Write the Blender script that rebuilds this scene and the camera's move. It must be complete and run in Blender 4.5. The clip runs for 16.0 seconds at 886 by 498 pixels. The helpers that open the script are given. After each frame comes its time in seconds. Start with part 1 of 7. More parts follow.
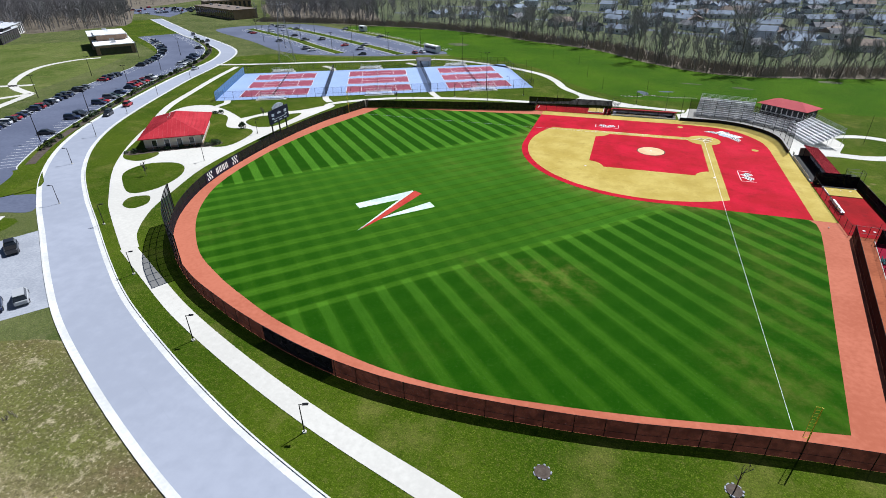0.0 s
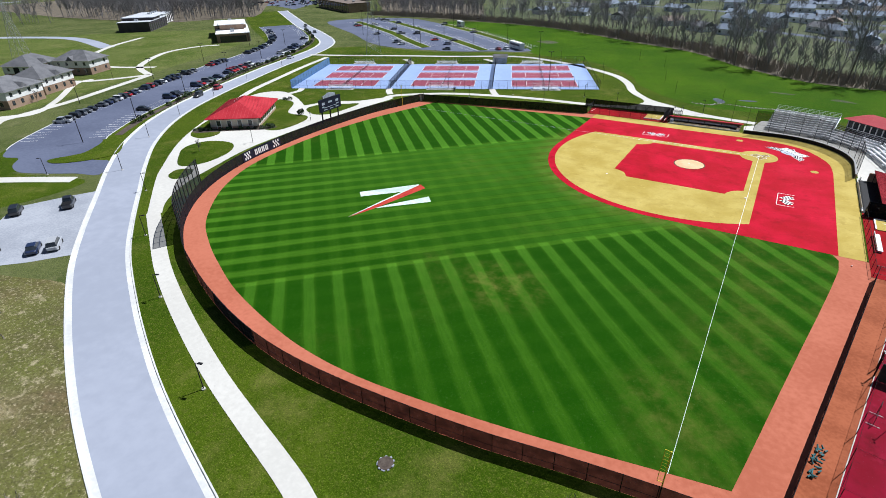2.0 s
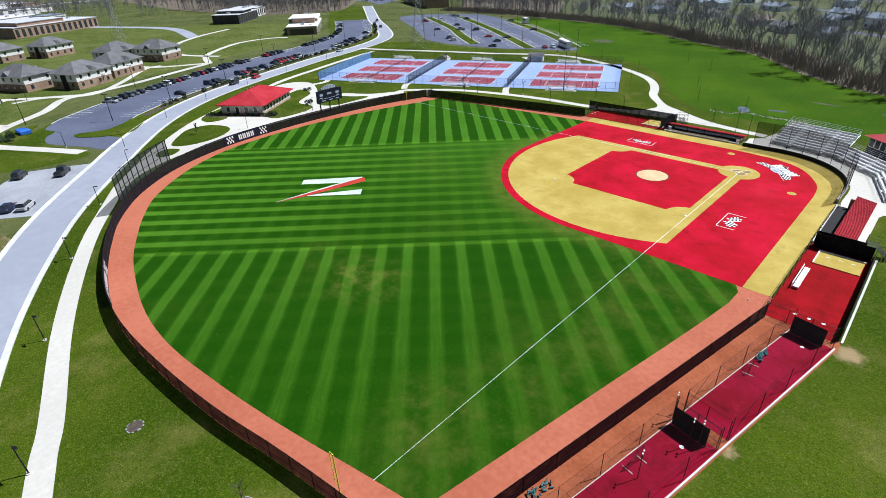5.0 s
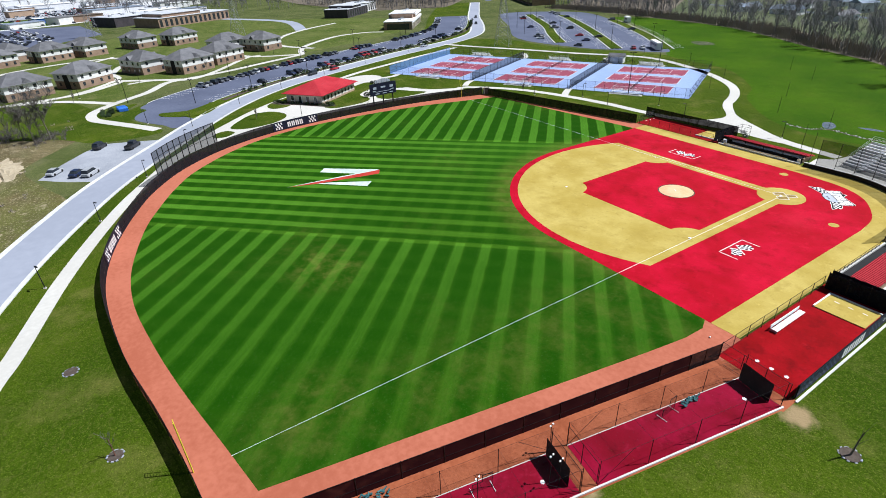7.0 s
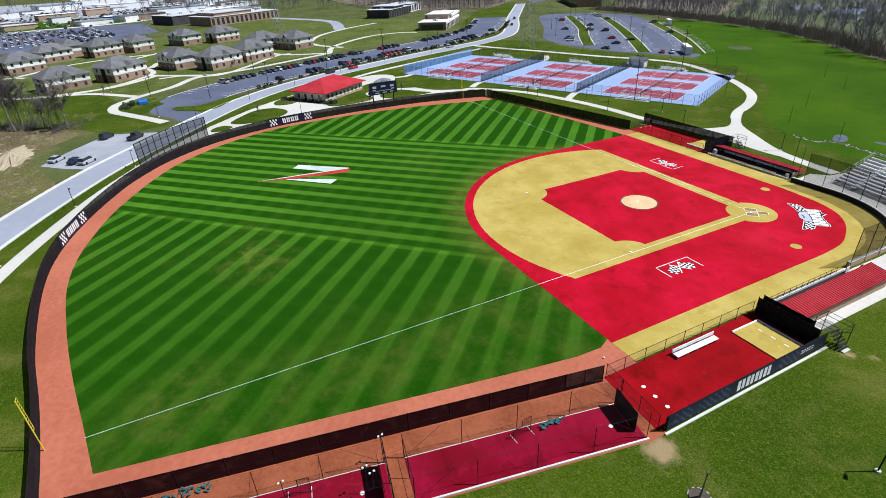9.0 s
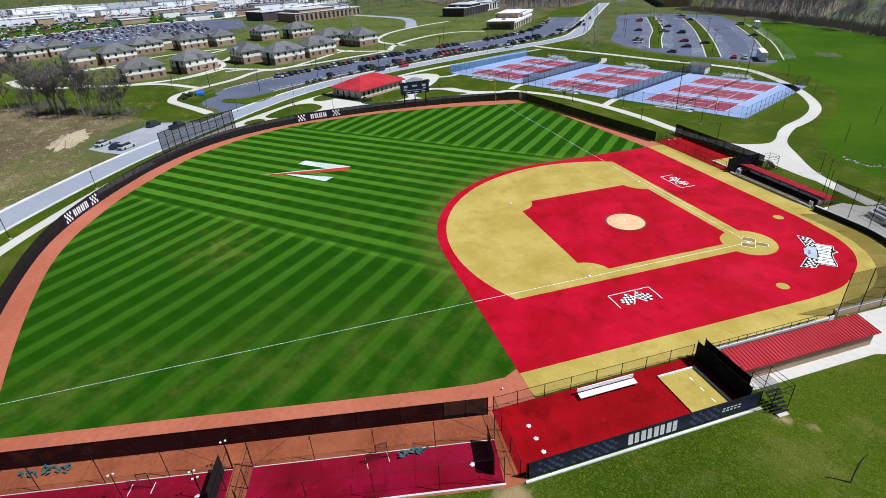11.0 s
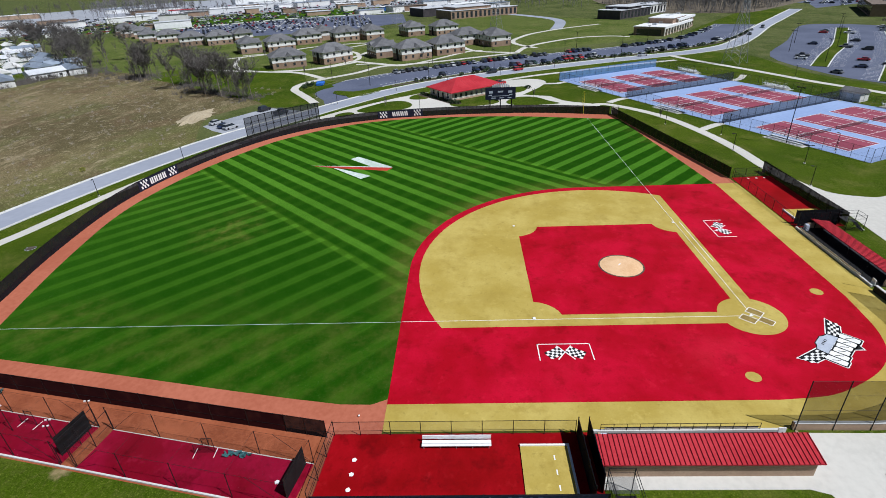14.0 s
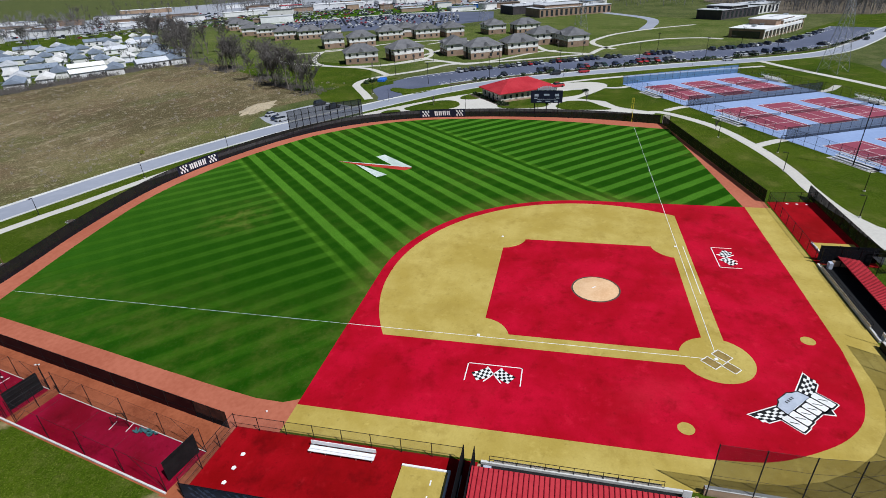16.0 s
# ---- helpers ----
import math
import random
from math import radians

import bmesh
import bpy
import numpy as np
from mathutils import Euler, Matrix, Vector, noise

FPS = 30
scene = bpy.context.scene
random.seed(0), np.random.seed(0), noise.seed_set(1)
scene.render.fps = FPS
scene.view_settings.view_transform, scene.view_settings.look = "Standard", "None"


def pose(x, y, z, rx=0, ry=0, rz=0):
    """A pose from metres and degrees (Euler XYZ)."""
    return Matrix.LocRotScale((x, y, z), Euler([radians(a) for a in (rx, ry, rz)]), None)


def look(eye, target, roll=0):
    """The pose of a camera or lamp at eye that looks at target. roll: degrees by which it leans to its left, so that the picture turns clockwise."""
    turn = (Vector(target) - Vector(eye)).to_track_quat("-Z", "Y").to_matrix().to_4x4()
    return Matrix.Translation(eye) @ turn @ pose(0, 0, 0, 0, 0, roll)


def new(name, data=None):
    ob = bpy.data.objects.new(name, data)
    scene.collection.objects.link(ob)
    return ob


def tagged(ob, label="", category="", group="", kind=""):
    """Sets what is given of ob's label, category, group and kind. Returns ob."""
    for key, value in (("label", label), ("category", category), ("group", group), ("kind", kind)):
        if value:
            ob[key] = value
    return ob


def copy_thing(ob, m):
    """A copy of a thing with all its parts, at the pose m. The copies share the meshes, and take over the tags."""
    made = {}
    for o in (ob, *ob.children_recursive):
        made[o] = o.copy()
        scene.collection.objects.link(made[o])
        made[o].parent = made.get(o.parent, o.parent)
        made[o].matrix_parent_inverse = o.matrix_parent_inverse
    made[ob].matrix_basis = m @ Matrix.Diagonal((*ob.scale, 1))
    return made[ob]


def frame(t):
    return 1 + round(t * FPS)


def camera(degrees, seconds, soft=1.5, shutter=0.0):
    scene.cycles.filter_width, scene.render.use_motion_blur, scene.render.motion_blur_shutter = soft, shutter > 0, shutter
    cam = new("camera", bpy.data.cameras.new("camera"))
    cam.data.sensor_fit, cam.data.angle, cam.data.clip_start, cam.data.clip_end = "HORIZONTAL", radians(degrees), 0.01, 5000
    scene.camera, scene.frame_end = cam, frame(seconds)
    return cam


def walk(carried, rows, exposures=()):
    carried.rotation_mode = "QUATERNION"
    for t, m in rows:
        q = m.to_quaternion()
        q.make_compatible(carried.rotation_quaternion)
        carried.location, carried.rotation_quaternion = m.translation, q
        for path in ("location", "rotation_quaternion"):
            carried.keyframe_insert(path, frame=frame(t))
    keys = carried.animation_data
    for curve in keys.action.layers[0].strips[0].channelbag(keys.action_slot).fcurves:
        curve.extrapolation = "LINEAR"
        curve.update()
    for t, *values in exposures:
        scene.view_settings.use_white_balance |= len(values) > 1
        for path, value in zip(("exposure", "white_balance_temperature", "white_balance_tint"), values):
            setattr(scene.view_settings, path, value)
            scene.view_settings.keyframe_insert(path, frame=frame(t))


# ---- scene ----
cam = camera(80.7, 16.0, soft=0.9)
PATH = [
    (0, (21.378, 146.240, 42.941), (21.949, 144.594, 41.959), -0.97),
    (0.5, (15.758, 144.529, 43.321), (16.431, 142.927, 42.331), -1.29),
    (1, (10.404, 142.584, 43.279), (11.188, 141.031, 42.292), -1.27),
    (1.5, (5.068, 140.278, 43.270), (5.926, 138.766, 42.282), -1.36),
    (2, (0.031, 137.646, 43.207), (0.970, 136.183, 42.218), -1.42),
    (2.5, (-4.967, 134.735, 43.137), (-3.956, 133.320, 42.147), -1.56),
    (3, (-9.759, 131.591, 43.136), (-8.693, 130.219, 42.144), -1.60),
    (3.5, (-14.426, 128.168, 42.943), (-13.321, 126.828, 41.952), -1.68),
    (4, (-18.810, 124.542, 42.640), (-17.682, 123.221, 41.650), -1.74),
    (4.5, (-23.167, 120.812, 42.446), (-22.001, 119.524, 41.456), -1.87),
    (7, (-40.593, 99.850, 41.458), (-39.119, 98.924, 40.473), -2.54),
    (7.5, (-43.167, 95.563, 41.146), (-41.654, 94.699, 40.164), -2.60),
    (8, (-45.416, 91.323, 40.832), (-43.884, 90.489, 39.855), -2.54),
    (8.5, (-47.434, 86.989, 40.516), (-45.884, 86.187, 39.541), -2.60),
    (9, (-49.345, 82.545, 40.320), (-47.769, 81.792, 39.347), -2.73),
    (11.5, (-54.805, 58.640, 39.785), (-53.092, 58.265, 38.823), -2.93),
    (12, (-55.311, 54.134, 39.945), (-53.578, 53.855, 38.988), -2.72),
    (12.5, (-55.492, 49.471, 40.116), (-53.745, 49.286, 39.160), -2.77),
    (13, (-55.559, 44.776, 40.165), (-53.804, 44.675, 39.212), -2.87),
    (13.5, (-55.457, 40.139, 40.310), (-53.698, 40.141, 39.359), -2.90),
    (14, (-55.028, 35.604, 40.358), (-53.270, 35.698, 39.409), -2.84),
    (14.5, (-54.362, 31.219, 40.469), (-52.611, 31.390, 39.519), -2.79),
    (15, (-53.520, 26.924, 40.526), (-51.778, 27.173, 39.576), -2.66),
    (15.5, (-52.569, 22.646, 40.641), (-50.840, 22.977, 39.692), -2.53),
    (16, (-51.219, 18.375, 40.311), (-49.508, 18.801, 39.367), -3.10),
]
walk(cam, [(t, look(eye, target, roll)) for t, eye, target, roll in PATH],
     [(0, 0.37, 5900, 10), (7, 0.4, 5930, 10), (9, 0.28, 5930, 10), (12.5, 0.08, 5950, 10), (16, -0.12, 5950, 10)])

# ---- world, sun, exposure ----
SUN_AZ = math.atan2(-0.88, -0.47)          # towards the sun, in the plan
SUN_EL = radians(56)
world = bpy.data.worlds.new("sky")
scene.world = world
world.use_nodes = True
wn = world.node_tree.nodes
sky = wn.new("ShaderNodeTexSky")
sky.sky_type, sky.sun_disc = "NISHITA", False
sky.sun_elevation, sky.sun_rotation = SUN_EL, math.pi / 2 - SUN_AZ
sky.air_density, sky.dust_density = 1.0, 0.6
world.node_tree.links.new(sky.outputs[0], wn["Background"].inputs[0])
wn["Background"].inputs[1].default_value = 0.034
sun = new("sun", bpy.data.lights.new("sun", "SUN"))
sun.data.energy, sun.data.angle, sun.data.color = 5.0, radians(0.53), (1.0, 0.975, 0.94)
SUN_DIR = Vector((math.cos(SUN_AZ) * math.cos(SUN_EL), math.sin(SUN_AZ) * math.cos(SUN_EL), math.sin(SUN_EL)))
sun.matrix_world = look(SUN_DIR * 300, (0, 0, 0))


# ---- materials ----
class Nodes:
    """A small wrapper that builds node materials."""

    def __init__(self, name):
        self.mat = bpy.data.materials.new(name)
        self.mat.use_nodes = True
        self.t = self.mat.node_tree
        self.bsdf = self.t.nodes["Principled BSDF"]
        self.out = self.t.nodes["Material Output"]
        self.pos = self.add("ShaderNodeNewGeometry").outputs["Position"]

    def add(self, kind):
        return self.t.nodes.new(kind)

    def link(self, a, b):
        self.t.links.new(a, b)

    def put(self, value, socket):
        if isinstance(value, bpy.types.NodeSocket):
            self.link(value, socket)
        else:
            socket.default_value = value

    def math(self, op, a, b=0.0, c=0.0, clamp=False):
        n = self.add("ShaderNodeMath")
        n.operation, n.use_clamp = op, clamp
        for v, s in zip((a, b, c), n.inputs):
            self.put(v, s)
        return n.outputs[0]

    def noise(self, scale, detail=3.0, rough=0.55, vec=None):
        n = self.add("ShaderNodeTexNoise")
        n.inputs["Scale"].default_value, n.inputs["Detail"].default_value = scale, detail
        n.inputs["Roughness"].default_value = rough
        self.link(vec or self.pos, n.inputs["Vector"])
        return n.outputs["Fac"]

    def moved(self, d):
        n = self.add("ShaderNodeVectorMath")
        n.operation = "ADD"
        self.link(self.pos, n.inputs[0])
        n.inputs[1].default_value = (d, d * 0.7, d * 1.3)
        return n.outputs[0]

    def ramp(self, fac, lo, hi):
        """0 below lo, 1 above hi."""
        n = self.add("ShaderNodeMapRange")
        n.interpolation_type = "SMOOTHSTEP"
        self.put(fac, n.inputs["Value"])
        n.inputs["From Min"].default_value, n.inputs["From Max"].default_value = lo, hi
        return n.outputs["Result"]

    def mix(self, fac, a, b, blend="MIX"):
        n = self.add("ShaderNodeMix")
        n.data_type, n.blend_type = "RGBA", blend
        self.put(fac, n.inputs[0])
        for v, s in ((a, n.inputs[6]), (b, n.inputs[7])):
            self.put((*v, 1) if isinstance(v, tuple) and len(v) == 3 else v, s)
        return n.outputs[2]

    def bump(self, height, strength, distance=0.02):
        n = self.add("ShaderNodeBump")
        n.inputs["Strength"].default_value, n.inputs["Distance"].default_value = strength, distance
        self.link(height, n.inputs["Height"])
        self.link(n.outputs[0], self.bsdf.inputs["Normal"])

    def finish(self, colour, rough=0.8, metal=0.0, spec=0.3):
        self.put((*colour, 1) if isinstance(colour, tuple) and len(colour) == 3 else colour, self.bsdf.inputs["Base Color"])
        self.put(rough, self.bsdf.inputs["Roughness"])
        self.bsdf.inputs["Metallic"].default_value = metal
        self.bsdf.inputs["Specular IOR Level"].default_value = spec
        return self.mat


def surf(name, dark, light, large=0.08, small=3.0, rough=0.85, metal=0.0, bump=0.2, spec=0.25, vary=0.0):
    """A two-scale mottled surface."""
    m = Nodes(name)
    f = m.math("ADD", m.math("MULTIPLY", m.noise(large, 4), 0.6), m.math("MULTIPLY", m.noise(small, 3), 0.4))
    c = m.mix(m.ramp(f, 0.36, 0.64), dark, light)
    if vary:
        r = m.add("ShaderNodeObjectInfo").outputs["Random"]
        c = m.mix(m.math("MULTIPLY", r, vary), c, tuple(v * 0.45 for v in dark))
    if bump:
        m.bump(m.noise(small * 4, 3), bump)
    return m.finish(c, rough, metal, spec)


def mesh_cloth(name, colour, see_through):
    """Woven windscreen or chain link: opaque threads and open gaps."""
    m = Nodes(name)
    c = m.mix(m.noise(0.6, 3), colour, tuple(v * 1.7 + 0.004 for v in colour))
    m.finish(c, 0.9, 0.0, 0.1)
    clear = m.add("ShaderNodeBsdfTransparent")
    mixer = m.add("ShaderNodeMixShader")
    f = m.math("ADD", see_through - 0.06, m.math("MULTIPLY", m.noise(0.9, 2), 0.12), clamp=True)
    m.link(f, mixer.inputs[0])
    m.link(m.bsdf.outputs[0], mixer.inputs[1])
    m.link(clear.outputs[0], mixer.inputs[2])
    m.link(mixer.outputs[0], m.out.inputs["Surface"])
    return m.mat


def outfield_material():
    m = Nodes("mown_outfield")
    sep = m.add("ShaderNodeSeparateXYZ")
    m.link(m.pos, sep.inputs[0])
    x, y = sep.outputs[0], sep.outputs[1]
    wob = m.math("MULTIPLY", m.math("SUBTRACT", m.noise(0.22, 2), 0.5), 0.5)
    u = m.math("ADD", m.math("ADD", x, y), wob)
    v = m.math("ADD", m.math("SUBTRACT", x, y), wob)

    def fibres(p, q):
        """Clipping streaks drawn out along a mowing pass."""
        c = m.add("ShaderNodeCombineXYZ")
        m.link(m.math("MULTIPLY", p, 1.0), c.inputs[0])
        m.link(m.math("MULTIPLY", q, 0.07), c.inputs[1])
        return m.ramp(m.noise(1.5, 5, 0.7, c.outputs[0]), 0.34, 0.68)

    def bands(q, phase):
        s = m.math("SINE", m.math("MULTIPLY", m.math("SUBTRACT", q, phase), 2 * math.pi / 6.1))
        return m.ramp(s, -0.4, 0.75)
    across, along = bands(u, 121.5 - 1.525), bands(v, 23.0 - 1.525)
    middle = m.math("SUBTRACT", 1.0, m.ramp(m.math("ABSOLUTE", m.math("SUBTRACT", v, 1.2)), 36.9, 37.7))
    outer = m.math("SUBTRACT", 1.0, middle)
    wear = m.math("ADD", 0.45, m.math("MULTIPLY", m.noise(0.06, 3), 0.9))
    a_tone = m.math("MULTIPLY", across, m.math("ADD", 0.62, m.math("MULTIPLY", fibres(u, v), 0.6)))
    l_tone = m.math("MULTIPLY", along, m.math("ADD", 0.7, m.math("MULTIPLY", fibres(v, u), 0.5)))
    stripe = m.math("ADD", m.math("MULTIPLY", m.math("MULTIPLY", a_tone, 0.37), outer), m.math("MULTIPLY", m.math("MULTIPLY", l_tone, 0.66), middle))
    faint = m.math("ADD", m.math("MULTIPLY", along, m.math("MULTIPLY", outer, 0.05)), m.math("MULTIPLY", a_tone, m.math("MULTIPLY", middle, 0.16)))
    edge = m.math("MULTIPLY", m.ramp(m.math("ABSOLUTE", m.math("SUBTRACT", m.math("ABSOLUTE", m.math("SUBTRACT", v, 1.2)), 37.9)), 1.3, 0.5), 0.6)
    tone = m.math("MULTIPLY", m.math("ADD", m.math("ADD", stripe, faint), edge), wear, clamp=True)
    c = m.mix(m.math("MULTIPLY", tone, 0.8), (0.0098, 0.052, 0.0002), (0.072, 0.178, 0.010))
    c = m.mix(m.math("MULTIPLY", m.noise(1.7, 4), 0.45), c, m.mix(0.5, c, (0.008, 0.05, 0.002)))
    c = m.mix(m.math("MULTIPLY", m.ramp(m.noise(3.4, 5, 0.75), 0.5, 0.7), 0.4), c, (0.004, 0.036, 0.0006))
    c = m.mix(m.math("MULTIPLY", m.ramp(m.noise(2.7, 5, 0.75, m.moved(9)), 0.54, 0.72), 0.2), c, (0.07, 0.17, 0.025))
    c = m.mix(m.math("MULTIPLY", m.ramp(m.noise(5.5, 4, 0.7, m.moved(29)), 0.62, 0.72), 0.3), c, (0.17, 0.24, 0.08))

    def spot(px, py, r0, r1):
        d = m.add("ShaderNodeVectorMath")
        d.operation = "DISTANCE"
        m.link(m.pos, d.inputs[0])
        d.inputs[1].default_value = (px, py, 0)
        return m.ramp(d.outputs["Value"], r1, r0)
    # thin, yellowed turf round the infield skin, along the foul ground and in scattered patches
    rough = m.ramp(m.noise(0.4, 5, 0.7), 0.3, 0.75)
    ring = m.math("MULTIPLY", spot(13, 13, 31.5, 37.5), m.math("MULTIPLY", m.noise(0.5, 4), 1.25))
    foul = m.math("MULTIPLY", m.ramp(x, 9.0, -4.0), m.math("MULTIPLY", m.ramp(m.noise(0.22, 5, 0.7, m.moved(13)), 0.36, 0.70), 0.42))
    centre = m.math("MULTIPLY", m.math("MAXIMUM", spot(27, 78.5, 1.0, 9.0), m.math("MULTIPLY", spot(2, 90, 1.0, 8.0), 0.6)), m.math("MULTIPLY", rough, 0.75))
    worn = m.math("MULTIPLY", m.math("MULTIPLY", m.ramp(m.noise(0.04, 3, 0.5), 0.52, 0.74), rough), 0.35)
    worn = m.math("ADD", m.math("ADD", ring, foul), m.math("ADD", centre, worn), clamp=True)
    c = m.mix(worn, c, m.mix(rough, (0.050, 0.088, 0.006), (0.125, 0.132, 0.026)))
    m.bump(m.noise(9.0, 4), 0.5, 0.05)
    # rollers lay the blades one way or the other along each stripe, so that they shine from one side
    signed = lambda s: m.math("SUBTRACT", m.math("MULTIPLY", s, 2.0), 1.0)
    p = m.math("MULTIPLY", m.math("MULTIPLY", signed(across), outer), -0.3)
    q = m.math("MULTIPLY", m.math("MULTIPLY", signed(along), middle), -0.34)
    lean = m.add("ShaderNodeCombineXYZ")
    m.link(m.math("MULTIPLY", m.math("ADD", p, q), -1.0), lean.inputs[0])
    m.link(m.math("SUBTRACT", p, q), lean.inputs[1])
    lean.inputs[2].default_value = 1.0
    unit = m.add("ShaderNodeVectorMath")
    unit.operation = "NORMALIZE"
    m.link(lean.outputs[0], unit.inputs[0])
    shine = m.add("ShaderNodeLayerWeight")
    shine.inputs["Blend"].default_value = 0.5
    m.link(unit.outputs[0], shine.inputs["Normal"])
    gloss = m.math("MULTIPLY", m.ramp(shine.outputs["Facing"], 0.5, 0.98), m.math("MULTIPLY", wear, 0.92))
    m.put(m.math("ADD", gloss, 0.04), m.bsdf.inputs["Sheen Weight"])
    m.bsdf.inputs["Sheen Roughness"].default_value = 0.5
    m.bsdf.inputs["Sheen Tint"].default_value = (0.36, 0.9, 0.08, 1)
    return m.finish(c, 0.95, 0.0, 0.03)


def lawn_material(name, dark, light, dry, dryness=0.5, bare=()):
    m = Nodes(name)
    c = m.mix(m.ramp(m.noise(0.035, 5, 0.6), 0.35, 0.65), dark, light)
    c = m.mix(m.math("MULTIPLY", m.ramp(m.noise(0.13, 5, 0.65), 0.48, 0.72), dryness), c, dry)
    c = m.mix(m.math("MULTIPLY", m.ramp(m.noise(1.6, 4, 0.7), 0.5, 0.72), 0.5 * dryness + 0.1), c, dry)
    c = m.mix(m.math("MULTIPLY", m.noise(0.5, 4), 0.45), c, tuple(v * 0.5 for v in dark))
    c = m.mix(m.math("MULTIPLY", m.ramp(m.noise(2.6, 5, 0.75), 0.5, 0.68), 0.55), c, tuple(v * 0.35 for v in dark))
    c = m.mix(m.math("MULTIPLY", m.ramp(m.noise(3.1, 5, 0.75, m.moved(17)), 0.55, 0.7), 0.35 + 0.35 * dryness), c, tuple(min(1, v * 1.9) for v in light))
    c = m.mix(m.math("MULTIPLY", m.ramp(m.noise(7.0, 4, 0.7), 0.5, 0.62), 0.45), c, tuple(v * 0.3 for v in dark))
    c = m.mix(m.math("MULTIPLY", m.ramp(m.noise(6.1, 4, 0.7, m.moved(3)), 0.54, 0.68), 0.38), c, tuple(min(1, v * 1.5 + 0.5 * d) for v, d in zip(light, dry)))
    c = m.mix(m.math("MULTIPLY", m.ramp(m.noise(9.5, 3, 0.6, m.moved(61)), 0.6, 0.68), 0.12 + 0.7 * dryness), c, (0.25, 0.26, 0.05))
    for px, py, r in bare:
        d = m.add("ShaderNodeVectorMath")
        d.operation = "DISTANCE"
        m.link(m.pos, d.inputs[0])
        d.inputs[1].default_value = (px, py, 0)
        near = m.math("ADD", d.outputs["Value"], m.math("MULTIPLY", m.noise(0.9, 4, 0.65), 2.2))
        c = m.mix(m.math("MULTIPLY", m.ramp(near, r + 1.6, r * 0.5 + 0.9), 0.85), c, (0.33, 0.235, 0.13))
    m.bump(m.noise(4.0, 4), 0.8, 0.1)
    return m.finish(c, 0.95, 0.0, 0.05)


def rough_material():
    """Unmown winter field: straw, bare soil, green flushes, mower and tyre streaks."""
    m = Nodes("rough_grass")
    warp = m.add("ShaderNodeMapping")
    warp.inputs["Rotation"].default_value = (0, 0, 0.5)
    warp.inputs["Scale"].default_value = (0.35, 1.6, 1.0)
    m.link(m.pos, warp.inputs["Vector"])
    c = m.mix(m.ramp(m.noise(0.022, 5, 0.65), 0.42, 0.60), (0.088, 0.070, 0.032), (0.185, 0.145, 0.075))
    c = m.mix(m.math("MULTIPLY", m.ramp(m.noise(0.05, 5, 0.7, m.moved(77)), 0.48, 0.62), 0.65), c, (0.145, 0.092, 0.055))
    c = m.mix(m.math("MULTIPLY", m.ramp(m.noise(0.09, 6, 0.75, warp.outputs[0]), 0.52, 0.66), 0.75), c, (0.33, 0.265, 0.165))
    c = m.mix(m.math("MULTIPLY", m.ramp(m.noise(0.024, 5, 0.7, m.moved(31)), 0.5, 0.64), 0.6), c, (0.075, 0.095, 0.022))
    # greener verge towards the road
    far = m.add("ShaderNodeVectorMath")
    far.operation = "DISTANCE"
    m.link(m.pos, far.inputs[0])
    far.inputs[1].default_value = (40.0, 42.0, 0.0)
    verge = m.math("MULTIPLY", m.ramp(far.outputs["Value"], 122.0, 88.0), m.ramp(m.noise(0.07, 5, 0.7, m.moved(11)), 0.34, 0.6))
    c = m.mix(m.math("MULTIPLY", verge, 0.75), c, (0.125, 0.135, 0.03))
    c = m.mix(m.math("MULTIPLY", m.ramp(m.noise(0.4, 5, 0.75), 0.5, 0.64), 0.6), c, (0.09, 0.078, 0.034))
    c = m.mix(m.math("MULTIPLY", m.ramp(m.noise(0.33, 5, 0.75, m.moved(5)), 0.55, 0.68), 0.6), c, (0.45, 0.385, 0.25))
    c = m.mix(m.math("MULTIPLY", m.ramp(m.noise(1.9, 5, 0.75), 0.49, 0.64), 0.65), c, (0.055, 0.05, 0.02))
    c = m.mix(m.math("MULTIPLY", m.ramp(m.noise(2.3, 5, 0.75, m.moved(17)), 0.53, 0.66), 0.6), c, (0.50, 0.43, 0.28))
    c = m.mix(m.math("MULTIPLY", m.ramp(m.noise(6.0, 4, 0.7, m.moved(41)), 0.5, 0.64), 0.55), c, (0.07, 0.06, 0.03))
    m.bump(m.noise(2.0, 5), 0.8, 0.25)
    return m.finish(c, 0.95, 0.0, 0.08)


